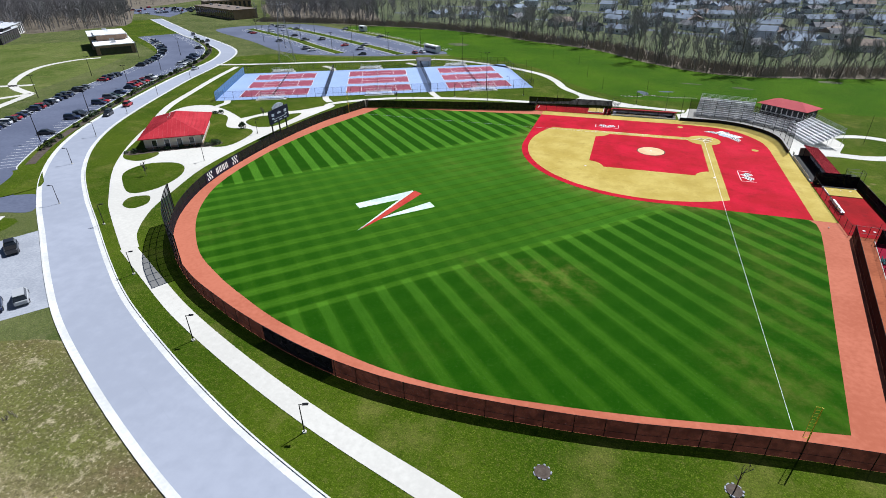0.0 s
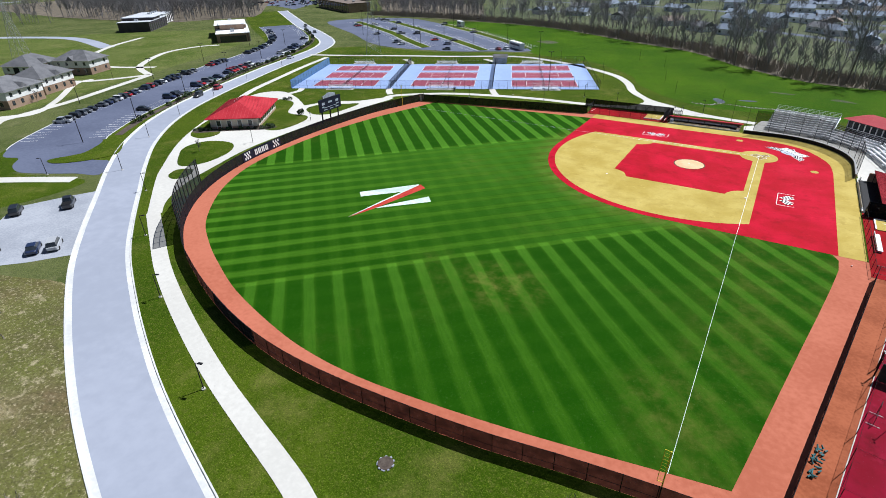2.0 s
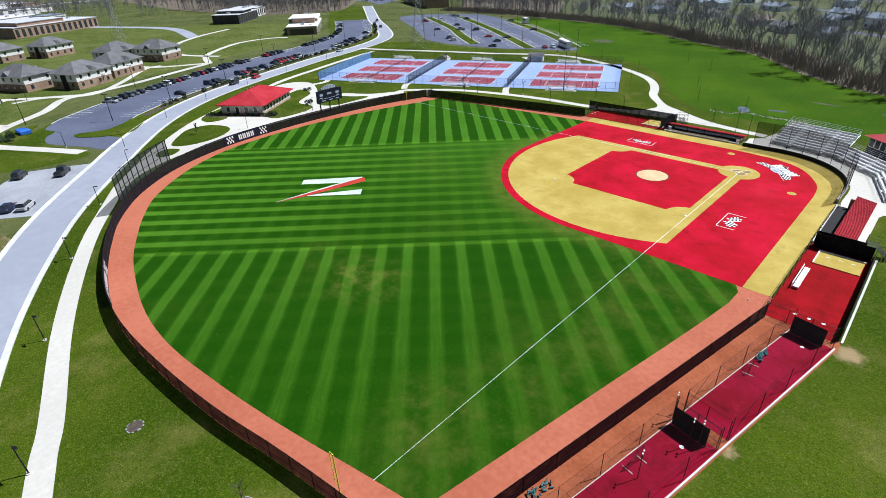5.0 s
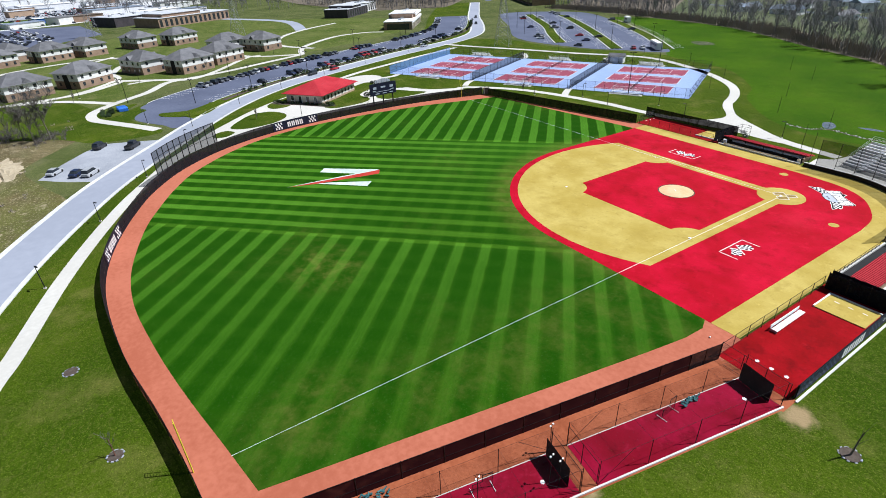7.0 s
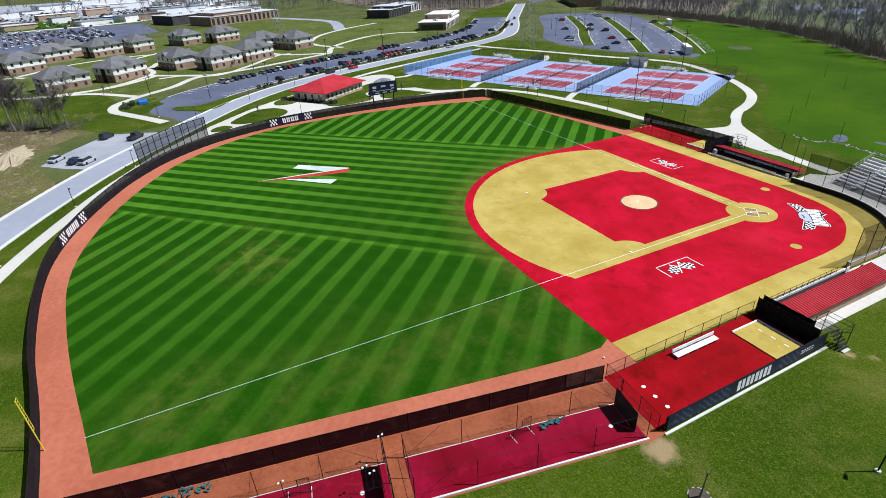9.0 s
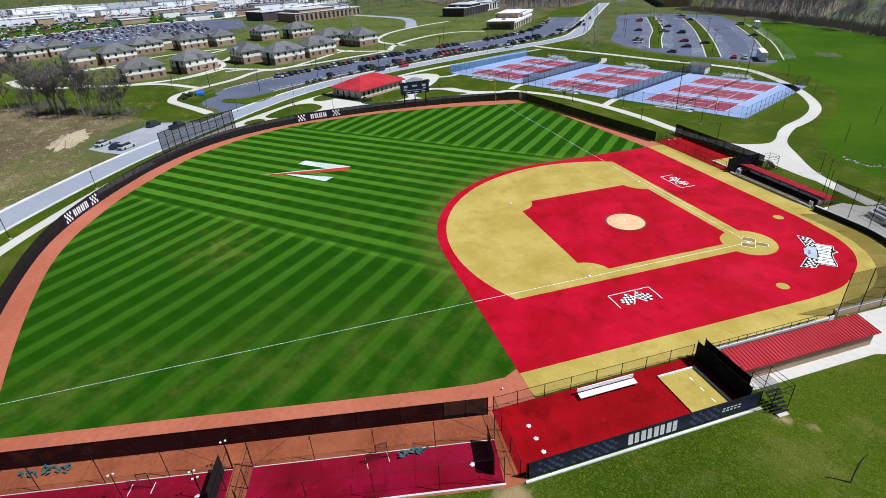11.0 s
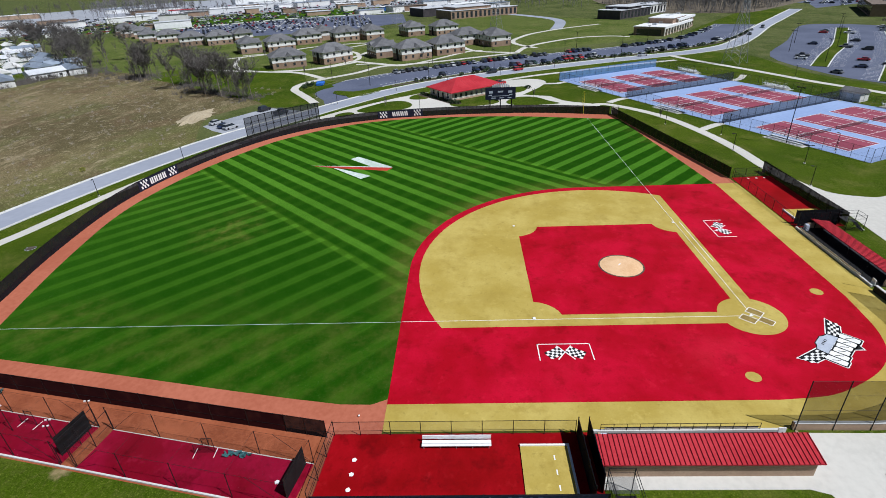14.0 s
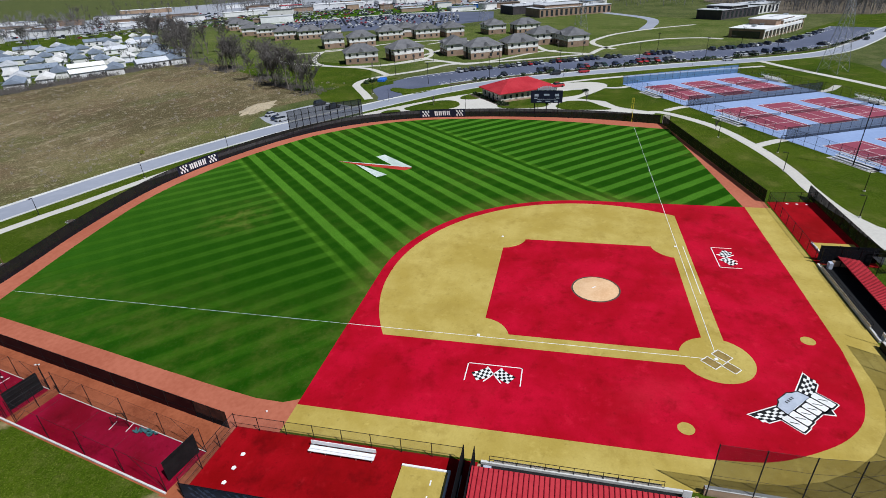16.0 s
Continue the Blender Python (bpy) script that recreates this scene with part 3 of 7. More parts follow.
# mound, raised dirt
bm = bmesh.new()
prev = None
for r, z in ((3.1, 0.074), (2.95, 0.083), (1.6, 0.26), (0.8, 0.29)):
    cur = [bm.verts.new((13.0 + r * math.cos(2 * math.pi * i / 40), 12.75 + r * math.sin(2 * math.pi * i / 40), z)) for i in range(40)]
    if prev:
        for i in range(40):
            bm.faces.new((prev[i], prev[(i + 1) % 40], cur[(i + 1) % 40], cur[i]))
    prev = cur
bm.faces.new(prev)
slab("mound_edge", arc(13.0, 12.75, 3.32, 0, 352, 44), -0.1, 0.069, "mulch", "thin dark worn ring round the pitching mound", "mound edge")
mound = tagged(part("pitchers_mound", bm, "mound"), "low round tan clay pitching mound with white rubber", "mound")
bm = boxes((-0.31, 0.31, -0.075, 0.075, 0.28, 0.315))
bm.transform(pose(13.04, 13.04, 0, 0, 0, -45))
part("pitching_rubber", bm, "white", mound)
for x, y in ((-11.1, 5.1), (5.1, -10.9)):
    slab("on_deck_circle", arc(x, y, 0.8, 0, 345, 23), 0.0, 0.052, "gold", "small round gold on-deck spot in the red turf", "on-deck circle")


def line_bar(bm, p, q, w, z0=0.05, z1=0.062):
    p, q = Vector((*p, 0)), Vector((*q, 0))
    d = (q - p).normalized()
    n = Vector((-d.y, d.x, 0)) * w / 2
    return prism(bm, [tuple((p + n)[:2]), tuple((p - n)[:2]), tuple((q - n)[:2]), tuple((q + n)[:2])], z0, z1)


def flat(name, lines, w, label, z0=0.05, z1=0.07, material="chalk"):
    bm = bmesh.new()
    for p, q in lines:
        line_bar(bm, p, q, w, z0, z1)
    return tagged(part(name, bm, material), label, "field marking", kind="structure")


flat("foul_line", [((-0.06, 1.2), (-0.06, 44.4))], 0.07, "white foul line on the turf", 0.02, 0.072)
flat("foul_line", [((-0.06, 44.4), (-0.06, 99.6))], 0.056, "white painted foul line running to the pole", 0.02, 0.04, "paintw")
flat("foul_line", [((1.2, -0.06), (44.4, -0.06))], 0.07, "white foul line on the turf", 0.02, 0.072)
flat("foul_line", [((44.4, -0.06), (97.9, -0.06))], 0.07, "white painted foul line running to the pole", 0.02, 0.04, "paintw")
flat("runners_lane_line", [((27.4, -0.95), (13.7, -0.95))], 0.1, "white running lane line beside the basepath", 0.05, 0.066)
H45 = pose(0, 0, 0, 0, 0, -45)


def turned(x, y):
    v = H45 @ Vector((x, y, 0))
    return (v.x, v.y)


def rect_lines(x0, x1, y0, y1):
    c = [turned(*p) for p in ((x0, y0), (x1, y0), (x1, y1), (x0, y1))]
    return list(zip(c, c[1:] + c[:1]))


flat("batters_box", rect_lines(-1.6, -0.38, -0.92, 0.92) + rect_lines(0.38, 1.6, -0.92, 0.92) + rect_lines(-0.55, 0.55, -2.6, -0.95), 0.09, "white batter's and catcher's box lines", 0.05, 0.07)
M["worngold"] = surf("worn_gold_turf", (0.20, 0.135, 0.04), (0.30, 0.21, 0.06), 0.8, 4, 0.85)
for x0, x1, y0, y1 in ((-1.55, -0.43, -0.87, 0.87), (0.43, 1.55, -0.87, 0.87), (-0.5, 0.5, -2.55, -1.0)):
    slab("worn_box", [turned(*p) for p in ((x0, y0), (x1, y0), (x1, y1), (x0, y1))], 0.0, 0.06, "worngold", "worn brownish turf inside the batting boxes", "artificial turf")
slab("home_plate", [turned(*p) for p in ((-0.22, 0.22), (0.22, 0.22), (0.22, 0), (0, -0.22), (-0.22, 0))], 0.0, 0.085, "white", "white rubber home plate", "home plate", "")
for x, y in ((27.24, 0.19), (27.43, 27.43), (0.19, 27.24)):
    bm = boxes((-0.19, 0.19, -0.19, 0.19, 0.05, 0.13))
    bmesh.ops.bevel(bm, geom=bm.edges[:], offset=0.02, segments=1, affect="EDGES")
    bm.transform(pose(x, y, 0))
    tagged(part("base", bm, "white"), "white square canvas base on gold turf", "base", "bases")

# ---- roads, walks and car parks ----
ROAD = smooth([(-420, 196), (-200, 170), (-70, 150), (-20, 142.5), (18, 133), (36, 127.6), (50, 123.0), (61, 118.7), (73.9, 112.8), (87.8, 105.6), (99.8, 97.9), (114.8, 87.3), (128.3, 77.7), (142.5, 66.2), (156, 52), (167, 36),
               (176, 18), (185, -3), (195, -28), (203, -52), (212, -76), (227, -98), (258, -122), (297, -148), (340, -180), (400, -225)], 8)


def kerbed(name, line, half, label):
    path(name, line, -half, half, -0.2, 0.03, "road", label, "road")
    for s in (-1, 1):
        path("gutter", line, s * half, s * (half + 0.75), -0.2, 0.034, "kerb", "pale concrete gutter beside the road", "gutter")
        path("kerb", line, s * (half + 0.75), s * (half + 0.93), -0.2, 0.15, "kerb", "pale concrete kerb", "kerb")


kerbed("road", ROAD, 3.65, "smooth light grey asphalt road curving past the field")
flat("road_seam", [(a, b) for a, b in zip(ROAD[56:126], ROAD[57:127])], 0.12, "darker seam along the middle of the road", 0.0, 0.036, "road")

WALK = smooth([(-420, 183), (-200, 158), (-60, 137), (-20, 130), (5, 126.3), (24, 120.8), (31, 118.3), (47.4, 113.4), (62, 108.0), (76, 101.9), (87, 96.0), (98, 89.9)], 8)
path("pavement", WALK, -1.25, 1.25, -0.2, 0.05, "concrete", "pale concrete footpath along the road", "pavement")
slab("plaza", smooth([(98, 91.2), (113.3, 79.8), (120, 74), (134.4, 59.5), (147.1, 41.7), (156, 25), (160, 10), (154, 4), (143, 8), (132, 15)], 4) +
     smooth([(128, 6), (120, 2), (114.5, -6), (111.2, -6), (112.5, 6), (113.8, 20), (114, 36), (113, 53.8), (109.5, 67), (106.5, 76.2), (101.5, 84.5), (96.5, 89.0)], 4), -0.2, 0.045, "concrete", "wide pale concrete walks round the red-roofed building", "pavement")
LAWNS = [smooth(p, 5, True) for p in (
    [(124.5, 66.3), (128.8, 61.5), (128.3, 56), (122.9, 53.2), (118, 54.6), (114.3, 60.1), (113.8, 67.3), (117.4, 71)],
    [(113.9, 76.2), (115.4, 72.9), (112.3, 71), (109.6, 74.1), (110.6, 77)],
    [(128.1, 17.9), (127.9, 11.7), (121.6, 7.6), (117.1, 4.7), (116.3, 12), (117, 19), (121.5, 21.6)],
    [(118.2, 38.5), (118.4, 29), (122, 24), (130, 24), (138, 14), (146, 13), (142, 22), (132, 33), (124, 40)],
    [(131.5, 54.5), (138, 53.5), (145, 43), (152, 27), (148, 22), (142, 30), (138, 44), (131, 49)])]
for p in LAWNS:
    slab("island_lawn", p, 0.0, 0.075, "lawn", "small rounded lawn inside the concrete walks", "lawn")
slab("planting_bed", smooth([(137.5, 52.2), (131, 46.8), (126.5, 43.4), (121.6, 39.6), (121.4, 36.5), (125, 38.2), (137.5, 47.5), (140.5, 50)], 4, True), 0.0, 0.1, "mulch", "dark mulch bed beside the building", "planting bed")
WALK1 = smooth([(112.8, -4), (113, -10), (99, -20.2), (82, -25.4), (66.5, -27.8), (54, -28.2), (44, -29.2), (36, -31.8), (28, -32.6), (18, -31.4), (10, -30), (3, -29)], 8)
path("pavement", WALK1, -1.3, 1.3, -0.2, 0.05, "concrete", "pale concrete footpath behind the fence", "pavement")
slab("path_junction", smooth([(47.4, -62.6), (44.8, -54.4), (41.6, -48.7), (37.4, -43.5), (35.6, -39.8), (36.2, -36.5), (38.2, -32.8), (42.7, -30.2), (46, -28.7), (36, -28.8), (28, -29.8), (16.7, -29.3), (8.7, -30.8), (14.5, -32.3), (19.7, -34.3), (27, -38.7), (33.4, -42.8), (37.6, -47.6), (42.4, -55.2), (45.2, -63)], 4, True), -0.2, 0.047, "concrete", "broad pale concrete junction of footpaths", "pavement")
WALK2 = smooth([(43.6, -55), (47.0, -63.5), (52.7, -72.5), (60.7, -79.9), (73.5, -88), (90.7, -95.3), (104, -98), (118, -94), (135, -85.8), (160, -76.5), (185, -66), (203, -60)], 8)
path("pavement", WALK2, -1.4, 1.4, -0.2, 0.05, "concrete", "pale concrete footpath round the tennis courts", "pavement")
WALK3 = smooth([(156, 25), (166, 8), (174, -12), (183, -36), (190, -58)], 6)
path("pavement", WALK3, -1.2, 1.2, -0.2, 0.05, "concrete", "pale concrete footpath along the road", "pavement")

# tennis axes: e runs along the courts, f away from the ball field
TE, TF = Vector((-0.9026, -0.4305)), Vector((0.4305, -0.9026))
TA = Vector((150.5, -8.0))


def tennis(s, t):
    return tuple(TA + TE * s + TF * t)


for s in (30.6, 68.1, -3):
    path("pavement", smooth([tennis(s + (2 if s > 0 else -2), -14.5 if s > 40 else -12.5), tennis(s + 0.5, -8), tennis(s, -3.7)], 5), -1.1, 1.1, -0.2, 0.054, "concrete", "short pale concrete path to the courts", "pavement")
for s in (30.6, 68.1):
    path("pavement", smooth([tennis(s, 43.5), tennis(s - 1, 49), tennis(s - 5, 56)], 5), -1.1, 1.1, -0.2, 0.054, "concrete", "short pale concrete path to the courts", "pavement")

# gravel lot across the road
slab("gravel_lot", [(119, 88.8), (122.5, 95.5), (125.6, 102.6), (121, 107.2), (112.8, 112.6), (104, 117.2), (98.6, 112), (94, 106)], -0.2, 0.028, "gravel", "pale grey gravel parking area beside the road", "parking lot")

# the car park along the road
LOTLINE = smooth([(165, 80.5), (170, 76), (182, 60), (192, 42), (201, 24), (210, 4), (220, -20), (229, -45), (241, -70), (258, -92), (285, -114), (318, -137)], 6)
path("parking_lot", LOTLINE, -15.8, 7.6, -0.2, 0.026, "asphalt", "dark asphalt car park with rows of cars", "parking lot")
slab("parking_lot", smooth([(136, 77.5), (142, 79), (150, 73), (157, 68.5), (167, 72), (174, 80), (170, 86), (164.3, 89.4), (159.4, 88), (154.6, 91.3), (147.8, 92.6), (140, 89.2), (134.7, 86.2), (129, 83.8)], 4, True), -0.2, 0.023, "asphalt", "dark asphalt turning loop and entrance", "parking lot")
slab("island_lawn", smooth([(150.8, 84.8), (149, 80), (148.6, 77), (151.5, 72.2), (155.5, 67), (152, 65), (146, 68.5), (140, 73.5), (141, 79), (144.2, 83.4), (147.5, 85.6)], 4, True), -0.1, 0.14, "lawn", "kerbed lawn island at the lot entrance", "lawn")
slab("island_lawn", smooth([(166.5, 92.5), (172, 89.5), (171, 96), (164, 100), (156, 99.5), (158, 96)], 4, True), -0.1, 0.14, "lawn", "kerbed lawn at the turning loop", "lawn")
LOOPWALK = smooth([(131, 88.5), (140, 93.5), (150, 99.5), (158, 103.5), (168, 103), (178, 96), (190, 84), (204, 75.5), (207, 68), (212, 50), (221, 30), (231, 8)], 6)
path("pavement", LOOPWALK, -1.6, 1.6, -0.2, 0.05, "concrete", "pale concrete footpath by the car park", "pavement")
for p in ([(178, 96), (196, 112), (203, 130), (210, 150), (222, 172), (245, 186)], [(207, 68), (222, 88), (232, 96), (246, 92), (262, 88)], [(203, 130), (206, 106), (222, 90)], [(231, 8), (248, 2), (262, -8), (281, -32), (283, -52), (276, -62)],
          [(246, -4), (262, 4), (276, 6), (290, 2), (312, -10), (335, -34), (352, -62)], [(262, 88), (290, 78), (300, 100), (290, 130), (265, 150), (245, 186)], [(231, 8), (243, 28), (262, 36), (278, 40)]):
    path("pavement", smooth(p, 6), -1.5, 1.5, -0.2, 0.048, "concrete", "pale concrete campus footpath", "pavement")
slab("campus_lawn", smooth([(165, 100), (205, 78), (236, 0), (262, -60), (285, -85), (330, -110), (400, -60), (460, 10), (380, 100), (345, 190), (420, 350), (250, 240), (225, 222), (190, 150)], 4, True), -0.3, 0.01, "campus", "dry mown campus lawn between the houses", "lawn")
bm = bmesh.new()
for x, y, h in along(LOTLINE, 2.75, 6)[:118]:
    d, n = Vector((math.cos(radians(h)), math.sin(radians(h)))), Vector((-math.sin(radians(h)), math.cos(radians(h))))
    for o in (2.4, -10.7):
        line_bar(bm, tuple(Vector((x, y)) + n * o), tuple(Vector((x, y)) + n * (o + math.copysign(4.9, o))), 0.12, 0.02, 0.031)
tagged(part("bay_lines", bm, "chalk"), "white painted parking bay lines", "bay lines", kind="stuff")

# the large lot with curved islands
LOT2 = [(190, -98.6), (235, -130), (287, -164), (298, -180), (288, -198), (262, -213), (240, -211), (198, -186), (150, -150), (111, -120), (112, -111), (124, -106.8), (146, -98)]
slab("parking_lot", smooth(LOT2, 4, True), -0.2, 0.024, "asphalt", "wide grey asphalt lot with curved grass islands", "parking lot")
for p in ([(162, -103), (188, -122), (213, -142), (245, -163), (275, -182)], [(130, -107), (160, -130), (190, -152), (222, -174), (252, -193)], [(113, -121), (143, -147), (170, -167), (205, -191)]):
    line = smooth(p, 6)
    path("traffic_island", line, -3.1, 3.1, -0.1, 0.14, "kerb", "pale kerbed island in the car park", "traffic island")
    path("island_lawn", line, -2.6, 2.6, 0.0, 0.17, "lawn", "narrow grass strip on a traffic island", "lawn")

# verges
EASTROAD = [p for p in ROAD if p[0] > 132]
path("verge", EASTROAD, 4.6, 34, -0.3, 0.0125, "lawn", "mown grass verge between the road and the car park", "verge")
slab("verge", smooth([(128, 104), (138, 112), (150, 128), (176, 158), (205, 190), (225, 170), (205, 118), (168, 101), (140, 91), (127, 88)], 4, True), -0.3, 0.0105, "lawn", "mown grass beyond the gravel lot", "verge")
bm = bmesh.new()
for p in ([(162, -103), (188, -122), (213, -142), (245, -163), (275, -182)], [(130, -107), (160, -130), (190, -152), (222, -174), (252, -193)], [(113, -121), (143, -147), (170, -167), (205, -191)]):
    for x, y, h in along(smooth(p, 6), 2.8, 3):
        n = Vector((-math.sin(radians(h)), math.cos(radians(h))))
        for o in (3.3, -3.3):
            line_bar(bm, tuple(Vector((x, y)) + n * o), tuple(Vector((x, y)) + n * (o + math.copysign(4.6, o))), 0.13, 0.02, 0.031)
tagged(part("bay_lines", bm, "chalk"), "white painted bay lines beside the islands", "bay lines", kind="stuff")
for p in ([(259, 163), (236, 158), (214, 147), (203, 131), (202, 117), (210.5, 103.5), (225, 93), (235, 90.5), (255, 95.5), (266, 103)], [(263, 164), (266, 153), (260, 144)], [(282, 104), (292, 96), (303, 87)], [(213.5, 88.5), (214, 79), (205, 66), (217.5, 52), (242, 33.5), (245, 25)]):
    path("pavement", smooth(p, 6), -1.2, 1.2, -0.2, 0.053, "concrete", "pale concrete path looping round the campus houses", "pavement")
for d0, d1 in ((-16.0, -15.8), (7.6, 7.8)):
    path("kerb", LOTLINE, d0, d1, -0.2, 0.14, "kerb", "pale concrete kerb round the car park", "kerb")

# ---- fences ----
def fence(name, line, height, cloth, label, step=3.05, group="", post_r=0.04, mid=True, frame_mat="black", z0=0.0, banner=None):
    """Posts, rails and a cloth panel per bay along a line."""
    root = empty(name, line[0][0], line[0][1], 0, 0, label, "fence", group)
    o = Vector((line[0][0], line[0][1], 0))
    pts = along(line, step)
    if math.hypot(pts[-1][0] - line[-1][0], pts[-1][1] - line[-1][1]) > step * 0.35:
        pts.append((*line[-1], pts[-1][2]))
    post = None
    for x, y, h in pts:
        if post is None:
            post = tubes(((0, 0, z0), (0, 0, height + 0.05), post_r), n=6)
            me = bpy.data.meshes.new("post")
            post.to_mesh(me)
            me.materials.append(M[frame_mat])
        p = mesh_part("post", me, None, root)
        p.location = (x - o.x, y - o.y, 0)
    for i, (a, b) in enumerate(zip(pts, pts[1:])):
        pa, pb = Vector((a[0], a[1], 0)) - o, Vector((b[0], b[1], 0)) - o
        bm = bmesh.new()
        v = [bm.verts.new((p.x, p.y, z)) for p, z in ((pa, z0 + 0.03), (pb, z0 + 0.03), (pb, height), (pa, height))]
        bm.faces.new(v)
        part("panel", bm, banner(i) if banner and banner(i) else cloth, root)
        part("top_rail", tubes(((pa.x, pa.y, height), (pb.x, pb.y, height), post_r * 0.7), n=5), frame_mat, root)
        if height > 6:
            part("upper_rail", tubes(((pa.x, pa.y, z0 + (height - z0) * 0.7), (pb.x, pb.y, z0 + (height - z0) * 0.7), post_r * 0.55), n=5), frame_mat, root)
        if mid:
            part("middle_rail", tubes(((pa.x, pa.y, z0 + (height - z0) * 0.36), (pb.x, pb.y, z0 + (height - z0) * 0.36), post_r * 0.55), n=5), frame_mat, root)
    return root


fence("outfield_fence", FENCE, 2.44, "screen", "long curved chain-link fence hung with dark mesh windscreen", 3.05)
fence("foul_line_fence", LINE1, 2.3, "screen_black", "straight fence covered with black windscreen", 3.05)
mid3 = (LINE3[0][0] + 0.83, LINE3[0][1] + 4.3)
fence("foul_line_fence", [LINE3[0], mid3], 2.3, "screen_black", "short stretch of fence hung with black windscreen", 2.19)
fence("foul_line_fence", [mid3, LINE3[1]], 2.3, "screen_maroon", "long straight fence hung with dark maroon windscreen", 4.2)
fence("tall_screen", [p for p in FENCE if 81 < p[0] < 105 and p[1] > 77.5], 7.3, "screen_open", "high ball-stopping screen of dark mesh on black posts", 2.2, post_r=0.1, z0=2.4, mid=True)


def hoarding(line, z0, z1, out, label, bars, checks, blue=()):
    """A vinyl banner that hangs on a fence, with plain white shapes."""
    o = Vector((line[0][0], line[0][1], 0))
    root = empty("banner", o.x, o.y, 0, 0, label, "banner", "fence banners")
    bm = bmesh.new()
    strip(bm, [(p[0] - o.x, p[1] - o.y) for p in line], out, out + 0.03, z0, z1)
    part("sheet", bm, "navy", root)
    total = sum(math.hypot(b[0] - a[0], b[1] - a[1]) for a, b in zip(line, line[1:]))

    def at(s):
        for a, b in zip(line, line[1:]):
            l = math.hypot(b[0] - a[0], b[1] - a[1])
            if s <= l or b is line[-1]:
                return Vector((a[0] + (b[0] - a[0]) * s / l - o.x, a[1] + (b[1] - a[1]) * s / l - o.y, 0)), Vector((-(b[1] - a[1]) / l, (b[0] - a[0]) / l, 0))
            s -= l

    def quad(bm, s0, s1, y0, y1, slant=0.0):
        vs = []
        for s, y in ((s0, y0), (s1, y0), (s1 + slant, y1), (s0 + slant, y1)):
            p, n = at(min(max(s, 0), total))
            vs.append(bm.verts.new(p + n * (out + (0.036 if out >= 0 else -0.006)) + Vector((0, 0, z0 + (z1 - z0) * y))))
        bm.faces.new(vs)
    for b in bars:
        bm = bmesh.new()
        quad(bm, *b)
        part("white_bar", bm, "white", root)
    for c in checks:
        for i in range(5):
            for j in range(3):
                if (i + j) % 2 == 0:
                    bm = bmesh.new()
                    quad(bm, c + i * 0.42, c + i * 0.42 + 0.42, 0.12 + j * 0.26, 0.38 + j * 0.26, 0.12)
                    part("white_check", bm, "white", root)
    for c, n in blue:
        for i in range(n):
            for j in range(4):
                if (i + j) % 2 == 0:
                    bm = bmesh.new()
                    w = 0.3 + 0.1 * math.sin(i * 1.3)
                    quad(bm, c + i * 0.42, c + i * 0.42 + w, 0.06 + j * 0.22, 0.27 + j * 0.22, 0.22)
                    part("blue_check", bm, "navy2", root, "slate blue check")
    return root


def block_bars(s, w, gap, y0=0.2, y1=0.8):
    """Four pairs of plain slanted bars in a row."""
    out = []
    for k in range(4):
        a = s + k * (w + gap)
        out += [(a, a + w * 0.4, y0, y1, 0.12), (a + w * 0.56, a + w, y0, y1, 0.12)]
    return out


seg1 = [p for p in FENCE if 46.5 < p[1] < 63 and p[0] > 100][::-1]
seg2 = [p for p in FENCE if 48.3 < p[0] < 61.6 and p[1] > 90][::-1]
for seg in (seg1, seg2):
    tot = sum(math.hypot(b[0] - a[0], b[1] - a[1]) for a, b in zip(seg, seg[1:]))
    hoarding(seg, 0.12, 2.4, 0.06, "navy vinyl banner with white block bars and checks", block_bars(tot / 2 - 2.35, 0.95, 0.3), (0.5, tot - 2.9))

# foul poles
for x, y in ((0.1, 103.0), (102.6, 0.1)):
    root = empty("foul_pole", x, y, 0, 0, "tall yellow foul pole with a mesh wing", "foul pole", "foul poles")
    part("pole", tubes(((0, 0, 0), (0, 0, 6.6), 0.065), n=8), "yellow", root)
    wing = (0.5, 0.0) if x < 50 else (0.0, 0.5)
    bm = tubes(((wing[0], wing[1], 2.6), (wing[0], wing[1], 6.6), 0.03), ((0, 0, 6.58), (wing[0], wing[1], 6.58), 0.03), ((0, 0, 2.62), (wing[0], wing[1], 2.62), 0.03), n=5)
    for k in range(9):
        tube(bm, (0, 0, 3.0 + 0.4 * k), (wing[0], wing[1], 3.0 + 0.4 * k), 0.015, n=4)
    part("wing", bm, "yellow", root)

# gate post pad in the corner
root = empty("corner_gate", 100.9, -8.6, 0, 0, "pale padded gate at the fence corner", "gate")
part("pad", boxes((-0.3, 0.3, -0.9, 0.9, 0.1, 2.2)), "stucco", root)
part("frame", tubes(((-0.3, -1, 0), (-0.3, -1, 2.5), 0.05), ((-0.3, 1, 0), (-0.3, 1, 2.5), 0.05), ((-0.3, -1, 2.5), (-0.3, 1, 2.5), 0.04)), "black", root)


# ---- painted and inlaid field logos ----
def inlay(name, shapes, label):
    root = empty(name, 0, 0, 0, 0, label, "field logo")
    for nm, mat, z0, z1, polys in shapes:
        for p in polys:
            part(nm, prism(bmesh.new(), p, z0, z1), mat, root)
    return root


